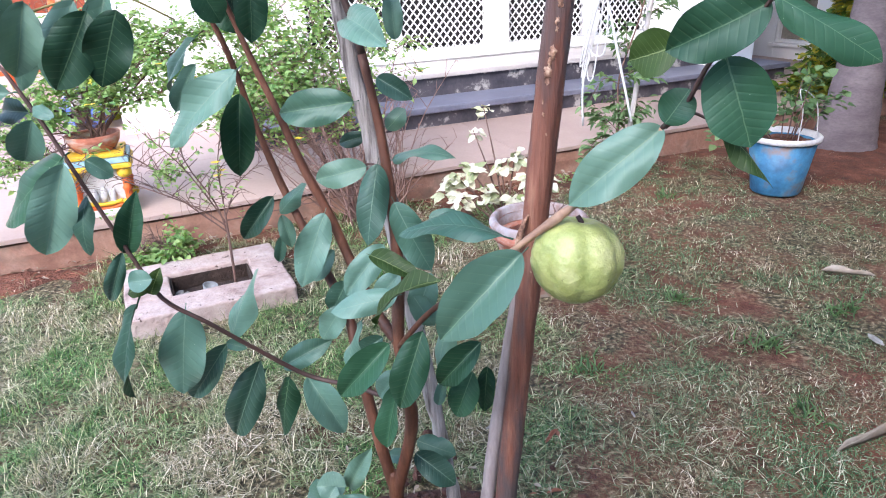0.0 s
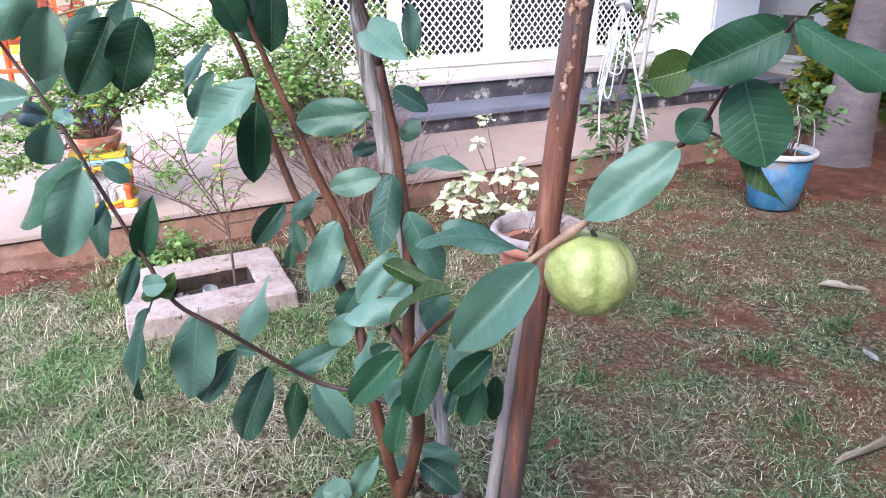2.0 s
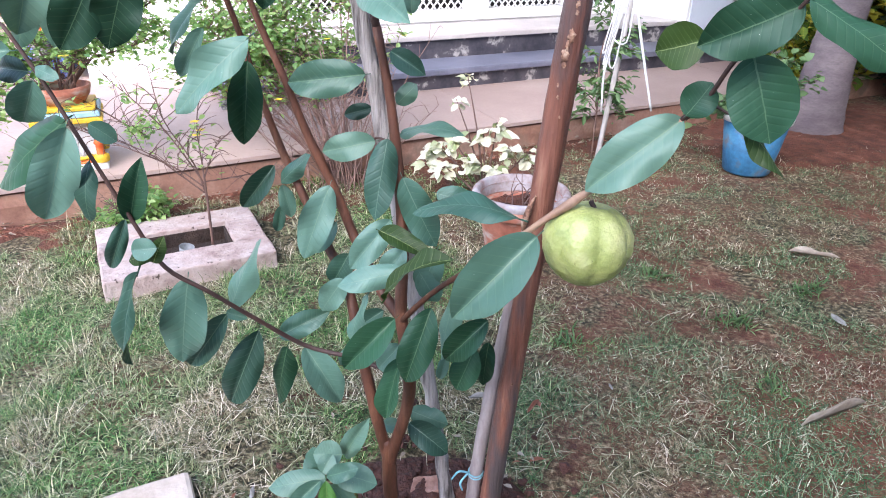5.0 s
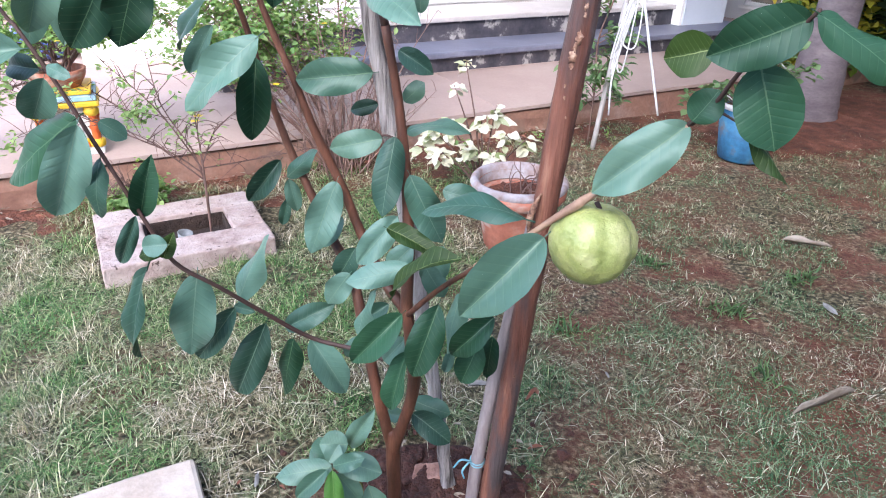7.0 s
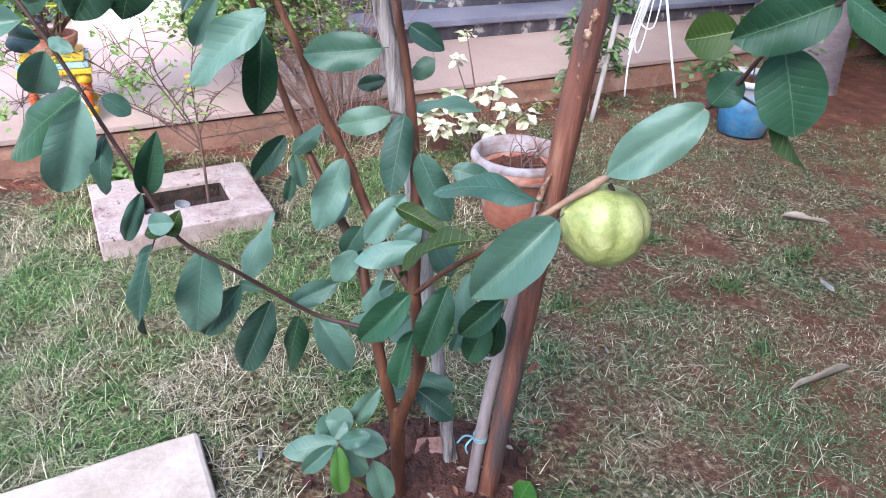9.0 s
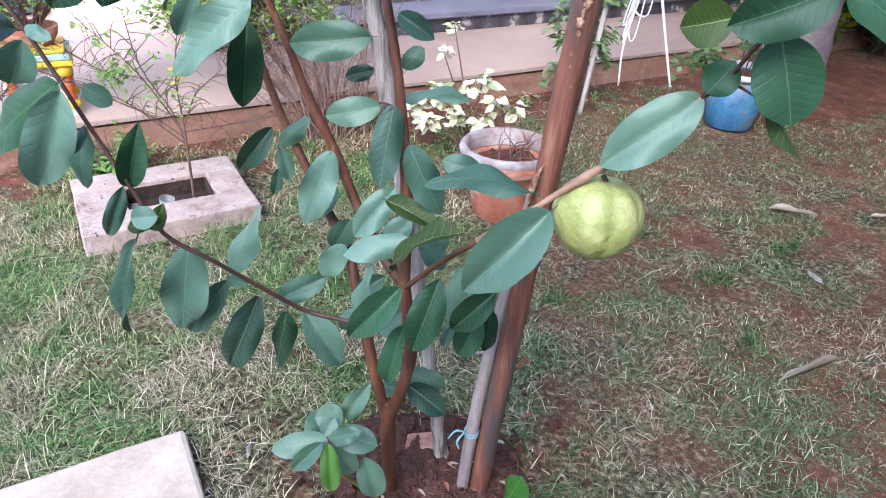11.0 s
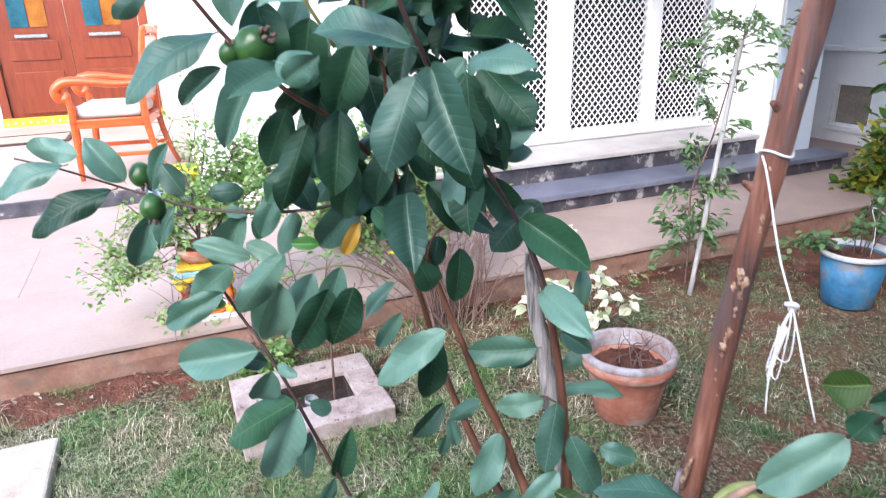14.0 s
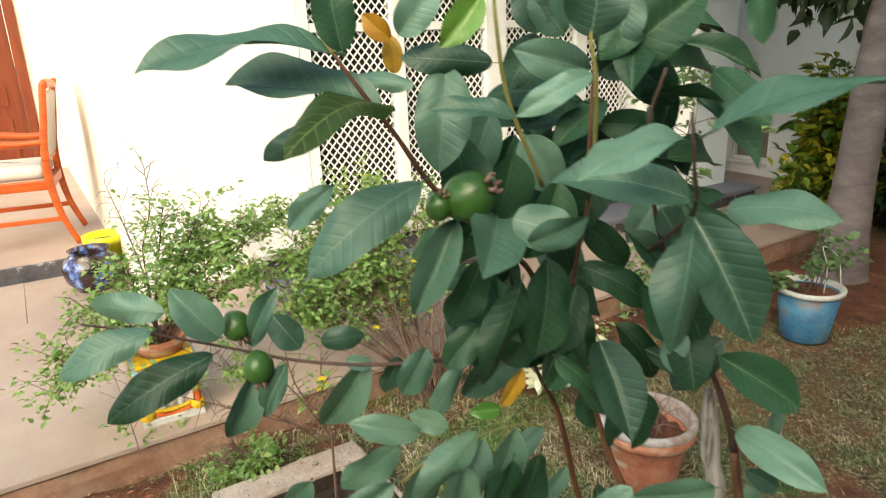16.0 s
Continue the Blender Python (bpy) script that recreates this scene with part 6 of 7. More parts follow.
blade(GUAVA_LEAF, (-0.048, 0.860, 0.885), (-0.051, 0.860, 0.945), 0.030, (0.25, -0.97, 0.01), 0.06)
blade(GUAVA_LEAF, (-0.480, 0.690, 1.277), (-0.584, 0.648, 1.201), 0.062, (0.05, -0.70, 0.70), 0.14)
blade(GUAVA_LEAF, (-0.396, 0.670, 1.246), (-0.341, 0.660, 1.232), 0.052, (0.05, -0.90, 0.40), 0.06)
blade(GUAVA_LEAF, (-0.510, 0.745, 1.234), (-0.576, 0.745, 1.187), 0.034, (-0.19, -0.97, 0.17), 0.06)
blade(GUAVA_LEAF, (-0.578, 0.760, 1.262), (-0.634, 0.770, 1.215), 0.036, (-0.26, -0.95, 0.16), 0.06)
blade(DARK_SHADE_LEAF, (-0.424, 0.740, 1.183), (-0.460, 0.740, 1.109), 0.050, (0.30, -0.94, -0.15), 0.06)
blade(GUAVA_LEAF, (-0.238, 0.671, 1.259), (-0.359, 0.693, 1.274), 0.055, (0.10, -0.80, 0.60), 0.12)
blade(GUAVA_LEAF, (-0.225, 0.703, 1.238), (-0.173, 0.661, 1.122), 0.072, (-0.15, -0.93, 0.30), 0.06)
blade(GUAVA_LEAF, (-0.234, 0.670, 1.228), (-0.261, 0.626, 1.131), 0.066, (0.25, -0.95, 0.15), 0.06)
blade(GUAVA_LEAF, (-0.186, 0.722, 1.235), (-0.102, 0.672, 1.235), 0.050, (-0.10, -0.72, 0.68), 0.12)
blade(GUAVA_LEAF, (-0.239, 0.760, 1.230), (-0.219, 0.760, 1.194), 0.039, (0.20, -0.97, 0.11), 0.06)
blade(DARK_SHADE_LEAF, (-0.224, 0.760, 1.173), (-0.185, 0.760, 1.079), 0.058, (0.22, -0.97, 0.09), 0.06)
blade(DARK_SHADE_LEAF, (-0.135, 0.835, 1.021), (-0.038, 0.819, 0.956), 0.066, (0.04, -0.94, 0.34), 0.06)
blade(GUAVA_LEAF, (-0.103, 0.837, 0.913), (-0.030, 0.750, 0.887), 0.056, (-0.02, -0.89, 0.45), 0.06)
blade(GUAVA_LEAF, (-0.116, 0.940, 1.015), (-0.166, 0.940, 0.968), 0.057, (-0.12, -0.99, 0.12), 0.06)
blade(DARK_SHADE_LEAF, (-0.196, 0.900, 1.061), (-0.135, 0.900, 0.978), 0.058, (0.20, -0.97, 0.15), 0.06)
blade(GUAVA_LEAF, (-0.289, 0.800, 1.061), (-0.263, 0.730, 0.972), 0.066, (0.10, -0.97, 0.15), 0.06)
blade(GREY_LIT_LEAF, (-0.435, 0.710, 0.998), (-0.508, 0.700, 0.911), 0.046, (0.08, -1.00, 0.05), 0.06)
blade(GUAVA_LEAF, (-0.427, 0.775, 0.946), (-0.481, 0.770, 0.841), 0.059, (0.19, -0.98, -0.05), 0.06)
blade(GUAVA_LEAF, (-0.388, 0.785, 0.954), (-0.426, 0.780, 0.851), 0.052, (0.22, -0.98, -0.03), 0.06)
blade(GREY_LIT_LEAF, (-0.478, 0.760, 0.938), (-0.521, 0.760, 0.840), 0.051, (0.25, -0.96, -0.11), 0.06)
blade(GUAVA_LEAF, (-0.496, 0.715, 0.845), (-0.622, 0.705, 0.820), 0.068, (-0.01, -0.91, 0.42), 0.06)
blade(GREY_LIT_LEAF, (-0.527, 0.700, 0.941), (-0.616, 0.685, 0.891), 0.043, (0.08, -0.98, 0.16), 0.06)
blade(GREY_LIT_LEAF, (-0.522, 0.720, 0.972), (-0.591, 0.720, 0.918), 0.050, (0.02, -1.00, -0.02), 0.06)
blade(GUAVA_LEAF, (-0.644, 0.780, 0.883), (-0.678, 0.780, 0.851), 0.038, (0.07, -0.99, -0.08), 0.06)
blade(GREY_LIT_LEAF, (-0.579, 0.870, 1.003), (-0.649, 0.880, 0.903), 0.060, (0.05, -0.99, -0.16), 0.06)
blade(DARK_SHADE_LEAF, (-0.385, 0.715, 1.168), (-0.427, 0.700, 1.060), 0.048, (0.33, -0.94, 0.00), 0.06)
blade(DARK_SHADE_LEAF, (-0.356, 0.750, 1.181), (-0.369, 0.740, 1.072), 0.063, (0.33, -0.94, 0.05), 0.06)
blade(GUAVA_LEAF, (-0.409, 0.711, 1.236), (-0.425, 0.604, 1.212), 0.066, (0.20, -0.85, 0.45), 0.06)
blade(DARK_SHADE_LEAF, (-0.749, 0.790, 1.055), (-0.868, 0.745, 0.990), 0.057, (0.01, -0.83, 0.55), 0.12)
blade(GUAVA_LEAF, (-0.718, 0.830, 1.006), (-0.760, 0.820, 0.921), 0.049, (0.44, -0.89, -0.11), 0.06)
blade(GUAVA_LEAF, (-0.674, 0.830, 1.021), (-0.708, 0.820, 0.951), 0.036, (-0.18, -0.96, 0.21), 0.06)
blade(GUAVA_LEAF, (-0.535, 0.860, 1.014), (-0.557, 0.860, 0.962), 0.035, (0.27, -0.95, -0.18), 0.06)
blade(GUAVA_LEAF, (-0.808, 0.770, 1.096), (-0.910, 0.740, 1.051), 0.049, (0.06, -0.76, 0.65), 0.12)
blade(GUAVA_LEAF, (-0.753, 0.825, 1.061), (-0.805, 0.820, 1.129), 0.055, (0.37, -0.83, 0.42), 0.06)
blade(GUAVA_LEAF, (-0.805, 0.800, 1.107), (-0.895, 0.800, 1.118), 0.045, (0.01, -0.97, 0.25), 0.06)
blade(GUAVA_LEAF, (-0.725, 0.850, 1.038), (-0.681, 0.850, 1.118), 0.039, (-0.16, -0.96, 0.21), 0.06)
blade(GUAVA_LEAF, (-0.685, 0.830, 1.088), (-0.654, 0.830, 1.042), 0.046, (0.04, -0.94, 0.34), 0.06)
blade(GUAVA_LEAF, (-0.638, 0.870, 1.033), (-0.581, 0.880, 1.037), 0.040, (0.18, -0.97, 0.14), 0.06)
blade(GUAVA_LEAF, (-0.605, 0.860, 1.010), (-0.568, 0.860, 1.002), 0.024, (0.08, -0.92, 0.39), 0.06)
blade(GUAVA_LEAF, (-0.382, 0.660, 1.225), (-0.332, 0.645, 1.253), 0.037, (-0.15, -0.95, -0.26), 0.06)
blade(DARK_SHADE_LEAF, (-0.449, 0.740, 1.314), (-0.433, 0.740, 1.221), 0.067, (0.43, -0.90, 0.07), 0.06)
blade(DARK_SHADE_LEAF, (-0.390, 0.760, 1.291), (-0.417, 0.770, 1.201), 0.068, (0.33, -0.92, -0.20), 0.06)
blade(DARK_SHADE_LEAF, (-0.341, 0.780, 1.256), (-0.377, 0.780, 1.171), 0.068, (0.26, -0.96, -0.11), 0.06)
blade(DARK_SHADE_LEAF, (-0.341, 0.820, 1.218), (-0.321, 0.820, 1.143), 0.055, (0.31, -0.95, 0.08), 0.06)
blade(DARK_SHADE_LEAF, (-0.388, 0.800, 1.227), (-0.419, 0.800, 1.144), 0.055, (0.30, -0.95, -0.11), 0.06)
blade(GUAVA_LEAF, (-0.379, 0.860, 1.034), (-0.453, 0.860, 0.956), 0.061, (0.04, -1.00, -0.03), 0.06)
blade(GUAVA_LEAF, (-0.454, 0.800, 1.028), (-0.489, 0.800, 0.962), 0.034, (0.23, -0.97, -0.12), 0.06)
blade(GUAVA_LEAF, (-0.325, 0.860, 1.074), (-0.348, 0.860, 0.971), 0.047, (0.22, -0.98, -0.05), 0.06)
blade(GUAVA_LEAF, (-0.233, 0.810, 1.044), (-0.166, 0.800, 1.009), 0.031, (0.05, -0.93, 0.36), 0.06)
blade(GUAVA_LEAF, (-0.214, 0.770, 1.112), (-0.216, 0.760, 1.040), 0.036, (0.17, -0.98, 0.13), 0.06)
blade(GUAVA_LEAF, (-0.177, 0.850, 1.121), (-0.118, 0.850, 1.150), 0.044, (-0.05, -0.99, 0.11), 0.06)
blade(GUAVA_LEAF, (-0.163, 0.860, 1.147), (-0.115, 0.870, 1.173), 0.032, (0.11, -0.98, 0.17), 0.06)
blade(GUAVA_LEAF, (-0.181, 0.880, 1.103), (-0.125, 0.880, 1.105), 0.032, (-0.01, -0.98, 0.20), 0.06)
blade(GUAVA_LEAF, (-0.341, 0.890, 0.889), (-0.399, 0.900, 0.813), 0.038, (-0.57, -0.75, 0.34), 0.06)
blade(AMBER_LEAF, (-0.376, 0.840, 1.005), (-0.404, 0.840, 0.951), 0.026, (0.14, -0.99, -0.07), 0.06)
blade(GUAVA_LEAF, (-0.265, 0.880, 0.975), (-0.275, 0.880, 0.924), 0.038, (0.14, -0.99, -0.03), 0.06)
blade(GUAVA_LEAF, (-0.457, 0.800, 1.088), (-0.428, 0.800, 1.031), 0.049, (0.42, -0.88, 0.21), 0.06)
blade(GUAVA_LEAF, (-0.494, 0.820, 1.046), (-0.528, 0.820, 0.982), 0.045, (0.02, -1.00, -0.04), 0.06)
blade(GUAVA_LEAF, (-0.545, 0.655, 1.396), (-0.699, 0.620, 1.386), 0.060, (0.10, -0.38, 0.92), 0.10)
blade(GUAVA_LEAF, (-0.509, 0.665, 1.351), (-0.652, 0.687, 1.372), 0.059, (-0.02, -0.52, 0.85), 0.06)
blade(OLIVE_LEAF, (-0.501, 0.656, 1.348), (-0.556, 0.521, 1.330), 0.048, (0.04, -0.35, 0.93), 0.12)
blade(GUAVA_LEAF, (-0.579, 0.720, 1.330), (-0.636, 0.720, 1.298), 0.030, (0.01, -1.00, -0.02), 0.06)
blade(GUAVA_LEAF, (-0.454, 0.720, 1.380), (-0.464, 0.704, 1.284), 0.062, (0.05, -0.99, 0.09), 0.06)
blade(GUAVA_LEAF, (-0.394, 0.660, 1.338), (-0.469, 0.660, 1.346), 0.030, (0.08, -0.68, 0.73), 0.10)
blade(GUAVA_LEAF, (-0.330, 0.660, 1.371), (-0.394, 0.650, 1.339), 0.029, (-0.07, -0.90, 0.43), 0.10)
blade(GUAVA_LEAF, (-0.449, 0.720, 1.233), (-0.494, 0.700, 1.140), 0.044, (0.01, -0.98, 0.21), 0.06)
blade(DARK_SHADE_LEAF, (-0.430, 0.750, 1.104), (-0.467, 0.740, 1.059), 0.044, (-0.10, -0.95, 0.29), 0.06)
blade(DARK_SHADE_LEAF, (-0.412, 0.800, 1.146), (-0.431, 0.800, 1.077), 0.056, (-0.11, -0.99, 0.03), 0.06)
blade(DARK_SHADE_LEAF, (-0.391, 0.860, 1.099), (-0.349, 0.860, 1.004), 0.066, (0.11, -0.99, 0.05), 0.06)
blade(GUAVA_LEAF, (-0.253, 0.644, 1.314), (-0.355, 0.561, 1.301), 0.045, (-0.02, -0.45, 0.89), 0.10)
blade(GUAVA_LEAF, (-0.226, 0.668, 1.318), (-0.106, 0.606, 1.358), 0.056, (-0.40, -0.28, 0.86), 0.10)
blade(DARK_SHADE_LEAF, (-0.538, 0.660, 1.397), (-0.547, 0.660, 1.460), 0.041, (0.19, -0.98, 0.03), 0.06)
blade(GUAVA_LEAF, (-0.494, 0.700, 1.409), (-0.458, 0.700, 1.451), 0.039, (0.07, -1.00, -0.06), 0.06)
blade(GUAVA_LEAF, (-0.411, 0.720, 1.382), (-0.495, 0.710, 1.390), 0.036, (0.12, -0.99, 0.01), 0.06)
blade(YOUNG_LEAF, (-0.421, 0.670, 1.436), (-0.456, 0.660, 1.397), 0.033, (0.15, -0.98, 0.11), 0.06)
blade(GUAVA_LEAF, (-0.319, 0.740, 1.372), (-0.392, 0.730, 1.393), 0.045, (0.12, -0.99, -0.04), 0.06)
blade(GUAVA_LEAF, (-0.327, 0.690, 1.401), (-0.321, 0.680, 1.461), 0.063, (-0.18, -0.97, -0.15), 0.06)
blade(DARK_SHADE_LEAF, (-0.295, 0.820, 1.363), (-0.193, 0.800, 1.445), 0.074, (-0.21, -0.98, 0.02), 0.06)
blade(DARK_SHADE_LEAF, (-0.225, 0.760, 1.392), (-0.158, 0.740, 1.358), 0.031, (0.07, -0.79, 0.61), 0.06)
blade(DARK_SHADE_LEAF, (-0.232, 0.580, 1.438), (-0.226, 0.580, 1.391), 0.023, (-0.38, -0.93, -0.05), 0.06)
blade(DARK_SHADE_LEAF, (-0.261, 0.860, 1.386), (-0.201, 0.860, 1.325), 0.058, (-0.15, -0.98, -0.09), 0.06)
blade(DARK_SHADE_LEAF, (-0.286, 0.860, 1.306), (-0.217, 0.860, 1.300), 0.043, (0.01, -0.99, 0.10), 0.06)
blade(GUAVA_LEAF, (-0.481, 0.680, 1.366), (-0.533, 0.680, 1.377), 0.021, (0.11, -0.85, 0.52), 0.06)
blade(AMBER_LEAF, (-0.505, 0.720, 1.406), (-0.529, 0.720, 1.429), 0.024, (0.05, -1.00, 0.05), 0.06)
blade(AMBER_LEAF, (-0.504, 0.740, 1.375), (-0.507, 0.740, 1.411), 0.023, (0.12, -0.99, 0.01), 0.06)
blade(GUAVA_LEAF, (-0.365, 0.780, 1.406), (-0.393, 0.780, 1.353), 0.042, (-0.07, -1.00, 0.04), 0.06)
blade(GUAVA_LEAF, (-0.411, 0.800, 1.329), (-0.443, 0.800, 1.250), 0.056, (-0.06, -1.00, 0.02), 0.06)
blade(GUAVA_LEAF, (-0.373, 0.820, 1.301), (-0.341, 0.820, 1.236), 0.058, (-0.01, -1.00, -0.00), 0.06)
blade(GUAVA_LEAF, (-0.339, 0.840, 1.258), (-0.391, 0.840, 1.220), 0.060, (-0.13, -0.98, 0.17), 0.06)
blade(GUAVA_LEAF, (-0.323, 0.860, 1.213), (-0.350, 0.860, 1.143), 0.056, (-0.19, -0.98, 0.07), 0.06)
blade(GUAVA_LEAF, (-0.309, 0.860, 1.164), (-0.342, 0.860, 1.098), 0.057, (-0.24, -0.96, 0.12), 0.06)
blade(GUAVA_LEAF, (-0.352, 0.840, 1.178), (-0.317, 0.840, 1.120), 0.048, (0.05, -1.00, 0.03), 0.06)
blade(GUAVA_LEAF, (-0.478, 0.760, 1.253), (-0.455, 0.760, 1.235), 0.027, (0.13, -0.98, 0.16), 0.06)
blade(GUAVA_LEAF, (-0.340, 0.760, 1.405), (-0.372, 0.760, 1.447), 0.041, (-0.09, -0.99, -0.07), 0.06)
blade(GUAVA_LEAF, (-0.268, 0.800, 1.446), (-0.282, 0.800, 1.387), 0.050, (-0.19, -0.98, 0.05), 0.06)
blade(GUAVA_LEAF, (-0.378, 0.760, 1.457), (-0.367, 0.760, 1.406), 0.046, (-0.09, -1.00, -0.02), 0.06)
blade(GUAVA_LEAF, (-0.210, 0.840, 1.235), (-0.252, 0.840, 1.168), 0.048, (-0.29, -0.94, 0.18), 0.06)
blade(GUAVA_LEAF, (-0.122, 0.860, 1.032), (-0.181, 0.860, 0.961), 0.055, (-0.40, -0.85, 0.33), 0.06)
blade(GREY_LIT_LEAF, (-0.500, 0.735, 0.980), (-0.577, 0.720, 1.003), 0.038, (0.31, -0.81, 0.49), 0.06)
blade(GREY_LIT_LEAF, (-0.469, 0.755, 0.975), (-0.513, 0.750, 0.996), 0.032, (0.31, -0.85, 0.44), 0.06)
blade(YOUNG_LEAF, (-0.526, 0.700, 0.923), (-0.567, 0.690, 0.931), 0.020, (0.30, -0.75, 0.59), 0.06)
blade(YOUNG_LEAF, (-0.407, 0.760, 0.995), (-0.444, 0.750, 0.998), 0.023, (0.25, -0.82, 0.52), 0.06)


def make_fruit(name, centre, radius, high, mat, lumps, label, stalk, seed):
    bm = bmesh.new()
    bmesh.ops.create_uvsphere(bm, u_segments=96, v_segments=64, radius=1.0)
    for w in bm.verts:
        a = math.atan2(w.co.y, w.co.x)
        side = math.sqrt(max(0.0, 1 - w.co.z**2))
        lobe = lumps * side * ((abs(math.cos(3.5 * a + seed + 0.3 * w.co.z)) - 0.6) * 1.1 + math.cos(2 * a + 1.0) * 0.3)
        dimple = -0.30 * math.exp(-((1 - w.co.z) / 0.045)) if w.co.z > 0 else -0.12 * math.exp(-((1 + w.co.z) / 0.05))
        k = 1 + lobe + lumps * 0.42 * noise.noise(w.co * 3.7 + Vector((seed, 0, 0))) + lumps * 0.30 * noise.noise(w.co * 9) + lumps * 0.36 * noise.noise(w.co * 19) * (0.6 - 0.4 * w.co.z)
        w.co = Vector((w.co.x * k * radius, w.co.y * k * radius, (w.co.z * (1 + 0.4 * lobe) + dimple * 0.5) * high))
    fruit = part("fruit", bm, mat, guava, label, smooth=True)
    fruit.location = centre
    return fruit


ripe = make_fruit("fruit", (0.186, 0.723, 0.650), 0.0515, 0.0510, RIPE_FRUIT, 0.074, "large pale green ripe guava with lumpy skin", None, 1.3)
ripe.rotation_euler = (radians(-6), radians(8), radians(20))
part("calyx", tube(bmesh.new(), ((0, 0, 0.036, 0.006), (0.0, 0, 0.043, 0.0035), (-0.004, 0.004, 0.050, 0.003)), 8, 4), DARK_BARK, ripe, "short dark stalk", smooth=True)
for n, (x, y, z, r, tilt) in enumerate(((-0.436, 0.700, 1.261, 0.024, 60), (-0.464, 0.690, 1.254, 0.013, 20), (-0.740, 0.850, 1.066, 0.0185, 150), (-0.707, 0.820, 1.022, 0.0190, 170))):
    small = make_fruit("fruit", (x, y, z), r, r * 1.12, GREEN_FRUIT, 0.012, "small unripe dark green guava", None, n)
    small.rotation_euler = (radians(20), radians(tilt), 0)
    crown = bmesh.new()
    for k in range(5):
        a = k * 1.2566
        tube(crown, ((r * 0.25 * math.cos(a), r * 0.25 * math.sin(a), r * 1.02, r * 0.12), (r * 0.4 * math.cos(a), r * 0.4 * math.sin(a), r * 1.25, r * 0.11), (r * 0.32 * math.cos(a), r * 0.32 * math.sin(a), r * 1.42, r * 0.04)), 5, 2)
    part("calyx", crown, DRY_STEM, small, "dry brown calyx", smooth=True)


# the dense inside of the crown, its shade put into the leaf green
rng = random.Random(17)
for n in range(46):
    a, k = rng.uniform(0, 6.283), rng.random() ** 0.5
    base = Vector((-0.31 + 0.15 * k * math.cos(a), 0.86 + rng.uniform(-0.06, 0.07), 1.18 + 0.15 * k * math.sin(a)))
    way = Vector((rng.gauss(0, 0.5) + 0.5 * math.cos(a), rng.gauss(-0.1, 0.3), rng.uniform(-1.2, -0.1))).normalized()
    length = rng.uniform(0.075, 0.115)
    blade(DARK_SHADE_LEAF, base, base + way * length, length * rng.uniform(0.48, 0.6), (rng.gauss(0, 0.4), rng.uniform(-1.0, -0.3), rng.uniform(0.2, 1.0)), 0.06 if n % 3 else 0.12)


# more leaves high in the crown, in the same shade-darkened green
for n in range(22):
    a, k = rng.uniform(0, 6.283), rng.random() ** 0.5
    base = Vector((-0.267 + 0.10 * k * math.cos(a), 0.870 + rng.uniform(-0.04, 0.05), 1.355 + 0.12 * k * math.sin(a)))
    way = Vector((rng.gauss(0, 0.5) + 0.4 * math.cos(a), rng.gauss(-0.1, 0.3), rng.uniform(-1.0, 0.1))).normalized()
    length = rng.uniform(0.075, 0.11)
    blade(DARK_SHADE_LEAF, base, base + way * length, length * rng.uniform(0.48, 0.58), (rng.gauss(0, 0.4), rng.uniform(-1.0, -0.3), rng.uniform(0.2, 1.0)), 0.06 if n % 3 else 0.12)


# low shoot at the foot of the stems
plant = thing("basal_shoot", pose(0, 0, 0), "low leafy shoot with rounded grey-green leaves beside the stems", "plant")
limb("stem", GREEN_TWIG, (-0.085, 0.80, -0.01, 0.005), (-0.12, 0.77, 0.06, 0.004), (-0.15, 0.725, 0.15, 0.003))
limb("stem", GREEN_TWIG, (-0.12, 0.77, 0.06, 0.003), (-0.13, 0.775, 0.14, 0.003), (-0.13, 0.775, 0.19, 0.002))
blade(GREY_LIT_LEAF, (-0.145, 0.775, 0.219), (-0.100, 0.770, 0.306), 0.040, (-0.24, -0.97, 0.07), 0.06)
blade(GREY_LIT_LEAF, (-0.141, 0.750, 0.245), (-0.184, 0.740, 0.248), 0.052, (0.21, -0.68, 0.71), 0.06)
blade(GREY_LIT_LEAF, (-0.159, 0.720, 0.223), (-0.244, 0.700, 0.209), 0.046, (0.05, -0.70, 0.71), 0.06)
blade(GREY_LIT_LEAF, (-0.164, 0.710, 0.227), (-0.210, 0.690, 0.182), 0.034, (-0.10, -0.86, 0.50), 0.06)
blade(GREY_LIT_LEAF, (-0.156, 0.730, 0.200), (-0.121, 0.730, 0.144), 0.041, (0.55, -0.76, 0.35), 0.06)
blade(GREY_LIT_LEAF, (-0.154, 0.710, 0.237), (-0.101, 0.700, 0.272), 0.031, (-0.46, -0.74, 0.49), 0.06)
blade(GREY_LIT_LEAF, (-0.152, 0.740, 0.216), (-0.084, 0.740, 0.201), 0.052, (0.16, -0.66, 0.73), 0.06)
blade(GREY_LIT_LEAF, (-0.168, 0.740, 0.207), (-0.203, 0.750, 0.226), 0.042, (0.22, -0.66, 0.72), 0.06)
blade(GREY_LIT_LEAF, (-0.173, 0.740, 0.206), (-0.187, 0.750, 0.254), 0.042, (0.40, -0.87, 0.30), 0.06)
blade(GREY_LIT_LEAF, (-0.110, 0.750, 0.159), (-0.088, 0.740, 0.077), 0.053, (0.39, -0.90, 0.22), 0.06)
blade(GREY_LIT_LEAF, (-0.164, 0.720, 0.233), (-0.152, 0.740, 0.253), 0.034, (0.16, -0.74, 0.65), 0.06)
blade(YOUNG_LEAF, (0.126, 0.790, -0.013), (0.153, 0.770, 0.132), 0.060, (-0.85, -0.53, 0.09), 0.06)


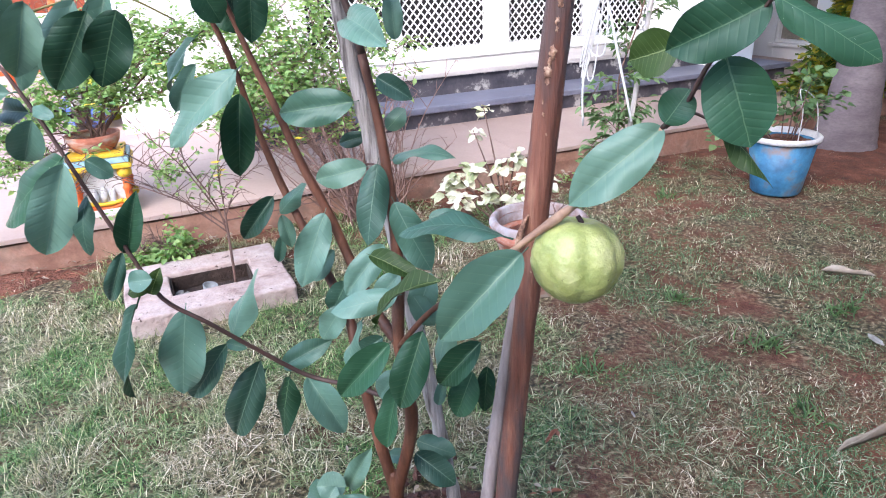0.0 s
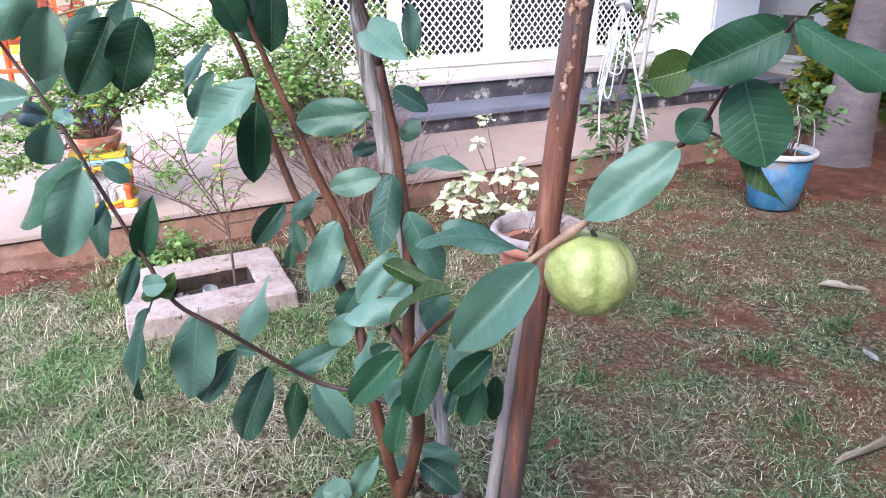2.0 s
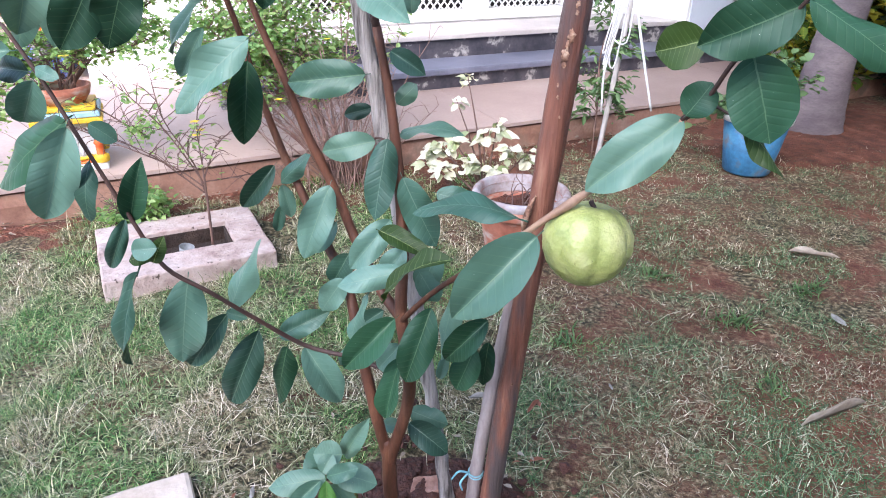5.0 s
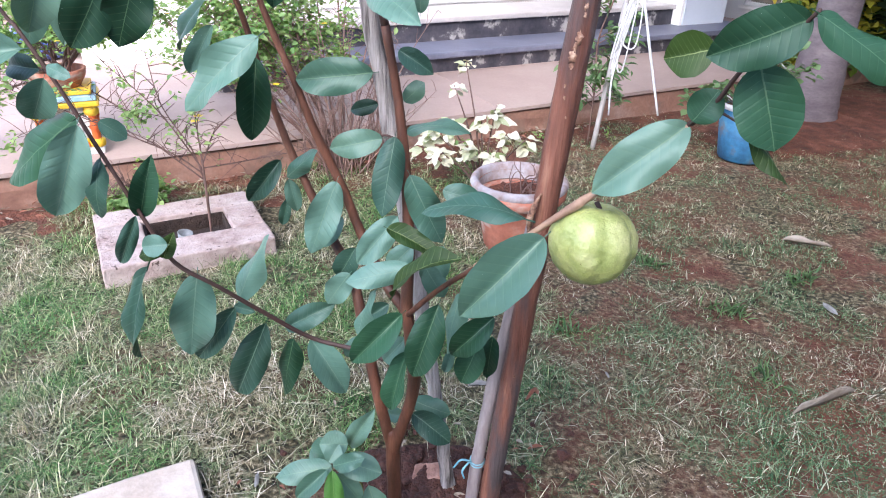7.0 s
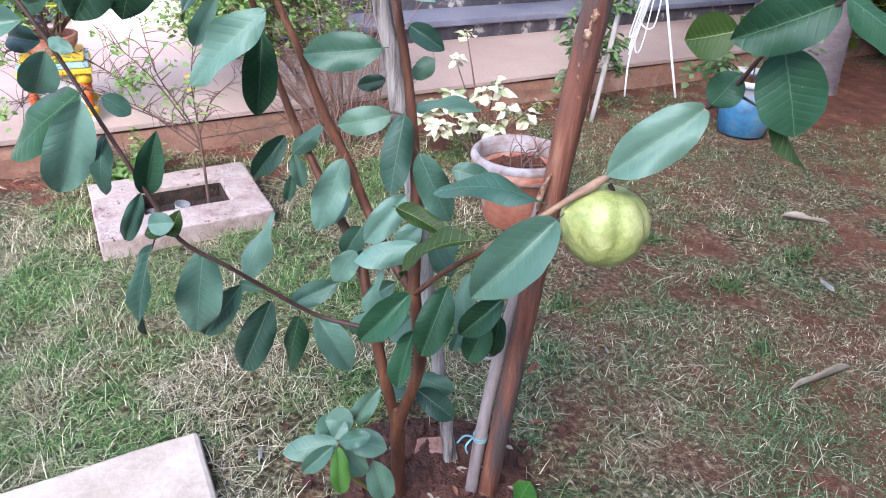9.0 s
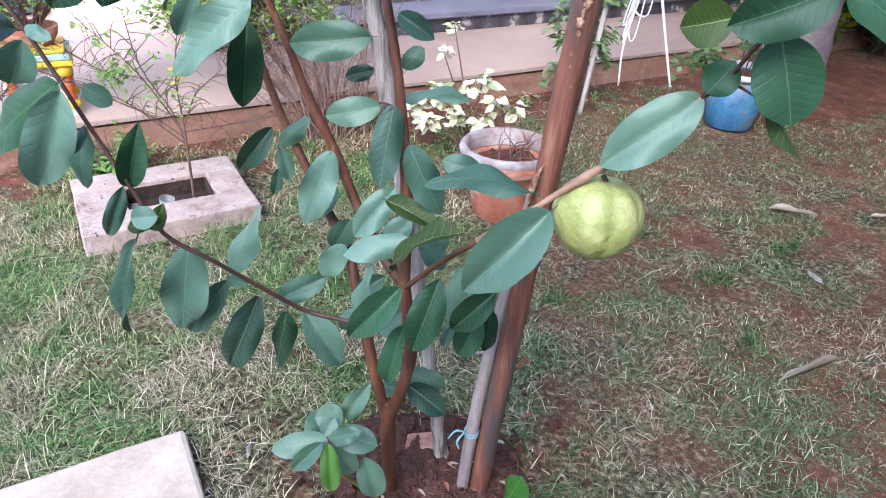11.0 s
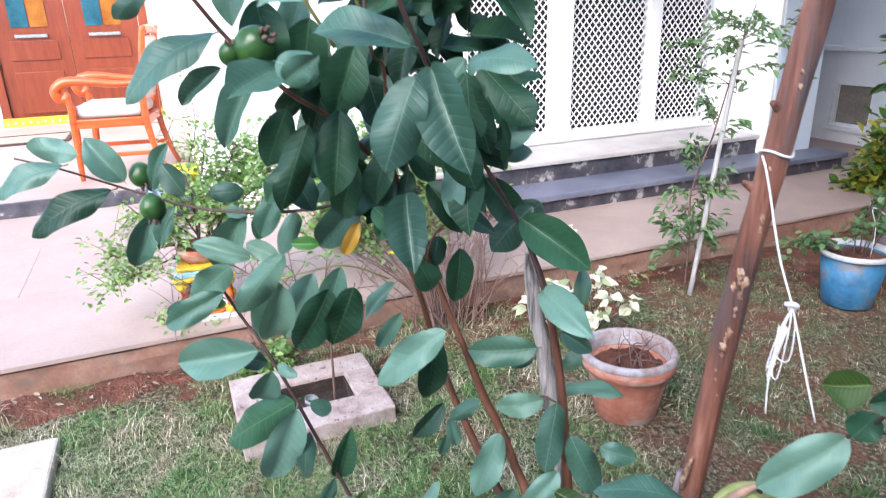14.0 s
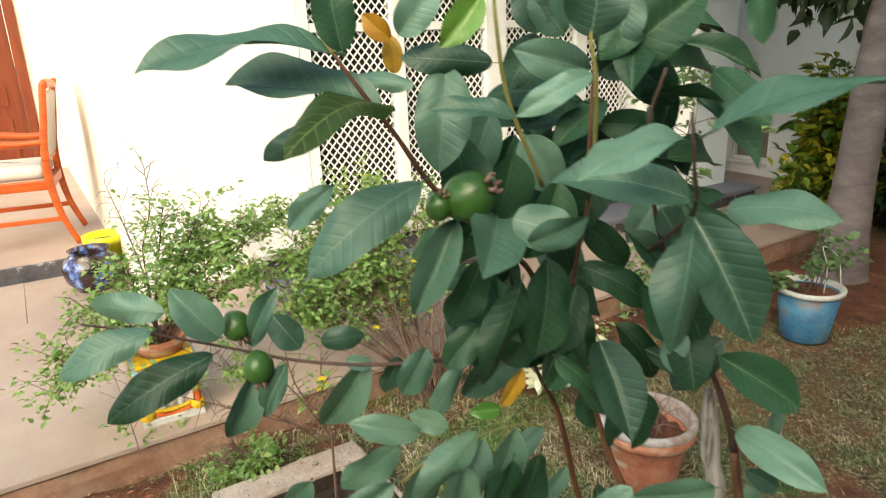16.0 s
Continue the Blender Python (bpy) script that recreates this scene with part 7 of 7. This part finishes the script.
# ---- lawn litter, soil and grass ----
def make_litter():
    rng = random.Random(77)
    for n, (x, y, length, turn, mat, label) in enumerate((
        (1.02, 2.14, 0.15, -28, DRY_LEAF, "curled dry leaf lying on the lawn"),
        (1.36, 2.14, 0.08, 5, DRY_LEAF, "small dry leaf on the lawn"),
        (0.752, 1.219, 0.204, 31, DRY_LEAF, "long dry curled leaf on the lawn"),
        (0.155, 1.17, 0.05, 60, RED_LEAF, "red-brown dead leaf beside the pole"),
        (0.16, 1.02, 0.035, 20, RED_LEAF, "brown dead leaf on the soil"),
        (0.02, 1.20, 0.06, 10, PAPER, "pale dry scrap on the soil"),
        (0.02, 0.88, 0.05, -20, DRY_LEAF, "brown dry leaf on the soil by the stems"),
        (0.335, 0.800, 0.085, 170, PAPER, "long whitish dry leaf lying on the lawn"),
        (0.68, 0.918, 0.025, 30, RED_LEAF, "small red petal on the lawn"))):
        bm = bmesh.new()
        blade_shape(bm, Matrix.Diagonal((length * (0.042 if length > 0.12 else 0.18), length, length, 1)), 9, 0.35, -0.08, 1.0, 0, None, 3, 0.0, 0.05, n)
        ob = part("fallen_leaf", bm, mat, None, smooth=True)
        ob.modifiers.new("thickness", "SOLIDIFY").thickness = 0.0012
        ob.matrix_world = pose(x, y, 0.016, rng.uniform(-5, 5), rng.uniform(-8, 8), turn - 90)
        tagged(ob, label, "dead leaf", "fallen leaves")
    for x, y, s in ((1.015, 1.70, 0.028), (0.35, 1.30, 0.010), (-0.36, 0.86, 0.015), (1.5, 1.72, 0.012)):
        bm = bmesh.new()
        bmesh.ops.create_icosphere(bm, subdivisions=2, radius=1.0)
        for w in bm.verts:
            w.co *= 1 + 0.9 * noise.noise(w.co * 2.3 + Vector((x * 9, 0, 0)))
            w.co = Vector((w.co.x * s * 0.30, w.co.y * s, w.co.z * s * 0.22 + s * 0.2))
        ob = part("litter_scrap", bm, PAPER, None)
        ob.matrix_world = pose(x, y, 0.008, 0, 0, 15)
        tagged(ob, "small crumpled pale scrap lying in the grass", "scrap", "scraps in the grass")


make_litter()


def make_brick_bit():
    ob = part("brick_piece", weather(block((-0.032, -0.020, -0.02), (0.032, 0.020, 0.012), 0.004), 0.006, 30, 4), BRICK, None)
    ob.matrix_world = pose(-0.032, 0.925, 0.010, 6, -3, 8)
    tagged(ob, "broken piece of reddish brick half sunk in the soil", "brick")


make_brick_bit()


def soil_bed(name, at, rx, ry, high, seed, label, crumbs=1.0, mat=SOIL):
    bm = bmesh.new()
    n = 46
    grid = []
    for j in range(n + 1):
        row = []
        for i in range(n + 1):
            x, y = (i / n * 2 - 1) * rx, (j / n * 2 - 1) * ry
            d = math.hypot(x / rx, y / ry) + 0.25 * noise.noise(Vector((x * 6, y * 6, seed)))
            z = max(0.0, 1 - d * d) * high + crumbs * 0.022 * max(0.0, 1.05 - d) * noise.noise(Vector((x * 22, y * 22, seed))) + crumbs * 0.012 * max(0.0, 1.05 - d) * noise.noise(Vector((x * 60, y * 60, seed)))
            row.append(bm.verts.new((x, y, z - 0.10 * max(0.0, d - 0.85))))
        grid.append(row)
    for a, b in zip(grid, grid[1:]):
        for i in range(n):
            bm.faces.new((a[i], a[i + 1], b[i + 1], b[i])).smooth = True
    bmesh.ops.delete(bm, geom=[w for w in bm.verts if math.hypot(w.co.x / rx, w.co.y / ry) + 0.25 * noise.noise(Vector((w.co.x * 6, w.co.y * 6, seed))) > 1.12], context="VERTS")
    ob = part(name, bm, mat, None)
    ob.matrix_world = at
    return tagged(ob, label, "soil", kind="structure")


soil_bed("ground_bed", pose(-0.02, 0.86, 0.002), 0.20, 0.18, 0.016, 1, "dug red soil round the guava stems", 1.0, BED_SOIL)
soil_bed("ground_strip", HOUSE @ pose(1.4, 2.42, -0.004), 1.9, 0.28, 0.006, 2, "bare red soil along the kerb", 0.45)
soil_bed("ground_strip_end", HOUSE @ pose(3.6, 2.05, 0.0), 0.9, 0.5, 0.02, 3, "bare red soil under the tree", 0.45)
soil_bed("ground_edge", HOUSE @ pose(-1.3, 2.46, 0.004), 1.4, 0.13, 0.015, 4, "bare red soil along the kerb", 0.45)


def make_clods():
    """Crumbs and clods of dug soil round the stems."""
    rng = random.Random(19)
    bm = bmesh.new()
    for n in range(420):
        r = abs(rng.gauss(0, 0.13))
        a, size = rng.uniform(0, 6.3), rng.choice((0.003, 0.004, 0.006, 0.008, 0.012)) * rng.uniform(0.7, 1.2)
        at = Vector((-0.01 + r * math.cos(a), 0.87 + r * 0.9 * math.sin(a), 0.014))
        for w in bmesh.ops.create_icosphere(bm, subdivisions=1, radius=1.0)["verts"]:
            w.co *= size * (1 + 0.7 * noise.noise(w.co * 1.4 + Vector((n, 0, 0))))
            w.co = Vector((w.co.x, w.co.y, w.co.z * 0.7)) + at
    tagged(part("soil_clods", bm, BED_SOIL, None), "crumbs and clods of dug red soil", "soil", kind="stuff")


make_clods()


def make_debris():
    """Dry leaf bits and twigs along the foot of the kerb and round the stems."""
    rng = random.Random(91)
    bm = bmesh.new()
    uv = bm.loops.layers.uv.verify()
    for n in range(720):
        if n < 620:
            p = yard(rng.uniform(-1.4, 2.6), 2.56 - abs(rng.gauss(0, 0.09)), 0.014)
        else:
            p = Vector((rng.gauss(0.02, 0.14), rng.gauss(0.88, 0.12), 0.02))
        a = rng.uniform(0, 6.3)
        m, _ = facing(p, p + Vector((math.cos(a), math.sin(a), rng.uniform(-0.1, 0.35))), (rng.gauss(0, 0.4), rng.gauss(0, 0.4), 1))
        length = rng.uniform(0.010, 0.036 if n < 620 else 0.022)
        blade_shape(bm, m @ Matrix.Diagonal((length * rng.choice((0.08, 0.3, 0.45)), length, length, 1)), 3, 0.3, 0.15, 1.0, n % 2, uv, 1)
    tagged(part("dry_litter", bm, (DRY_LEAF, RED_LEAF), None), "dry brown leaf bits and twigs on the bare soil", "dead leaves", kind="stuff")


make_debris()


def make_tufts():
    rng = random.Random(33)
    for x, y in ((0.63, 2.90), (0.54, 1.90), (0.69, 1.66), (0.98, 1.87), (0.27, 1.48), (1.02, 1.89), (0.75, 1.65), (0.73, 1.36)):
        t = thing("grass_tuft", pose(x, y, 0.0), "small bright green tuft of grass in the worn lawn", "grass tuft", "tufts in the lawn")
        bm = bmesh.new()
        uv = bm.loops.layers.uv.verify()
        for k in range(30):
            base = Vector((rng.gauss(0, 0.018), rng.gauss(0, 0.018), 0.0))
            way = Vector((rng.gauss(0, 0.6), rng.gauss(0, 0.6), rng.uniform(0.5, 1.2)))
            m, _ = facing(base, base + way, (rng.gauss(0, 1), rng.gauss(0, 1), 0.2))
            length = rng.uniform(0.02, 0.05)
            blade_shape(bm, m @ Matrix.Diagonal((0.0035, length, length, 1)), 3, 0.3, 0.35, 1.0, 0, uv, 1)
        tagged(part("tuft", bm, SAPLING_LEAF, t), kind="stuff")


make_tufts()


def make_grass():
    """Short, half-dry blades, thick in patches and thin over the bare soil."""
    rng = np.random.default_rng(5)
    count = 900000
    x, y = rng.uniform(-2.9, 3.0, count), rng.uniform(0.15, 3.6, count)
    keep = rng.random(count) < np.clip(1.35 - 0.33 * y, 0.45, 1.0) * np.clip((y - 0.1) / 0.4, 0.1, 1) * np.clip((x + 2.95) / 0.8, 0.1, 1) * np.clip((3.05 - x) / 0.6, 0.1, 1)
    far = 240000
    fx, fy = rng.uniform(-4.6, 5.6, far), rng.uniform(-3.6, 4.4, far)
    off = np.maximum(np.maximum(-2.9 - fx, fx - 3.0), np.maximum(0.15 - fy, fy - 3.6))
    off = np.where(off > 0, off, -1.0)
    x, y = np.concatenate([x, fx]), np.concatenate([y, fy])
    keep = np.concatenate([keep, (off > 0) & (rng.random(far) < np.exp(-off * 0.35))])
    x, y = x[keep], y[keep]
    c, s = math.cos(radians(ANGLE)), math.sin(radians(ANGLE))
    u, v = c * x + s * y, -s * x + c * y
    cover = np.array([0.8 * noise.noise(Vector((a * 1.9, b * 1.9, 7))) + 1.0 * noise.noise(Vector((a * 6, b * 6, 2))) + 1.0 * noise.noise(Vector((a * 16, b * 16, 4))) for a, b in zip(x, y)])
    cover += 0.40 - 0.22 * np.clip(x, -1.0, 1.0)
    bed = np.hypot((x + 0.02) / 0.21, (y - 0.86) / 0.19)
    cover = cover - np.where(v > 2.15, (v - 2.15) * 1.5, 0) - np.where(u < 0.6, np.clip(v - 1.9, 0, 0.25) * 1.5, 0) - np.where(u > 0.45, np.clip(v - 1.75, 0, 0.4) * 0.25, 0) - np.where(bed < 0.95, 3.0 * np.clip(2.2 * (0.95 - bed) / 0.95, 0.15, 1.0), 0)
    block_ = (u > -0.01) & (u < 0.52) & (v > 1.82) & (v < 2.26)
    slab = ((u < 0.12) & (u > -0.65) & (v < 1.015) & (v > 0.45)) | ((u < -0.54) & (u > -1.25) & (v < 2.18) & (v > 1.6))
    pots = (np.hypot(x - 0.105, y - 1.975) < 0.11) | (np.hypot(x - 1.125, y - 3.045) < 0.11) | (np.hypot(x - 1.7, y - 3.8) < 0.2)
    keep = (cover + rng.normal(0, 0.2, len(x)) > 0.0) & ~block_ & ~slab & ~pots & (v < 2.53) & (v > -1.88) & (u < 5.15)
    x, y = x[keep], y[keep]
    n = len(x)
    clump = np.array([noise.noise(Vector((a * 5, b * 5, 11))) + 0.6 * noise.noise(Vector((a * 12, b * 12, 5))) for a, b in zip(x, y)])
    high = rng.uniform(0.005, 0.022, n) * rng.choice([0.8, 1.0, 1.6], n) * np.clip(0.95 - 0.35 * x, 0.65, 1.4) * np.clip(1.0 + 0.7 * clump, 0.55, 1.7)
    turn, lean = rng.uniform(0, 2 * math.pi, n), rng.uniform(0.2, 2.2, n)
    flat = rng.random(n) < np.clip(0.62 - 0.45 * clump, 0.2, 0.9)
    flat |= (x > 0.1) & (rng.random(n) < 0.38)
    high = np.where(flat, high * 0.35, high)
    lean = np.where(flat, lean * 3.6, lean)
    lean = np.where(rng.random(n) < 0.03, lean * 2.6, lean)
    wide = rng.uniform(0.00045, 0.00125, n) * np.where(y > 1.9, 1.25, 1.0)
    dx, dy = np.cos(turn), np.sin(turn)
    px, py = -dy * wide, dx * wide
    z = np.where(v[keep] > 2.12, 0.004, -0.002)
    rows = []
    for k, f in ((0, 1.0), (1, 0.8)):
        ox, oy, oz = dx * high * lean * 0.35 * k, dy * high * lean * 0.35 * k, high * 0.62 * k
        rows += [np.stack([x + ox - px * f, y + oy - py * f, z + oz], 1), np.stack([x + ox + px * f, y + oy + py * f, z + oz], 1)]
    rows.append(np.stack([x + dx * high * lean, y + dy * high * lean, z + high], 1))
    verts = np.stack(rows, 1).reshape(-1, 3)
    first = np.arange(n) * 5
    tris = np.stack([np.stack([first, first + 1, first + 3], 1), np.stack([first, first + 3, first + 2], 1), np.stack([first + 2, first + 3, first + 4], 1)], 1).reshape(-1, 3)
    me = bpy.data.meshes.new("grass")
    me.from_pydata(verts, [], tris)
    me.materials.append(BLADE)
    me.materials.append(DULL_BLADE)
    worn_patch = np.array([noise.noise(Vector((a * 2.1, b * 2.1, 3))) for a, b in zip(x, y)]) * 0.5 + x + rng.normal(0, 0.15, n) > 0.15
    me.polygons.foreach_set("material_index", np.repeat(worn_patch.astype(np.int32), 3))
    tagged(new("grass", me), "short half-dry lawn grass in patches", "grass", kind="stuff")


make_grass()
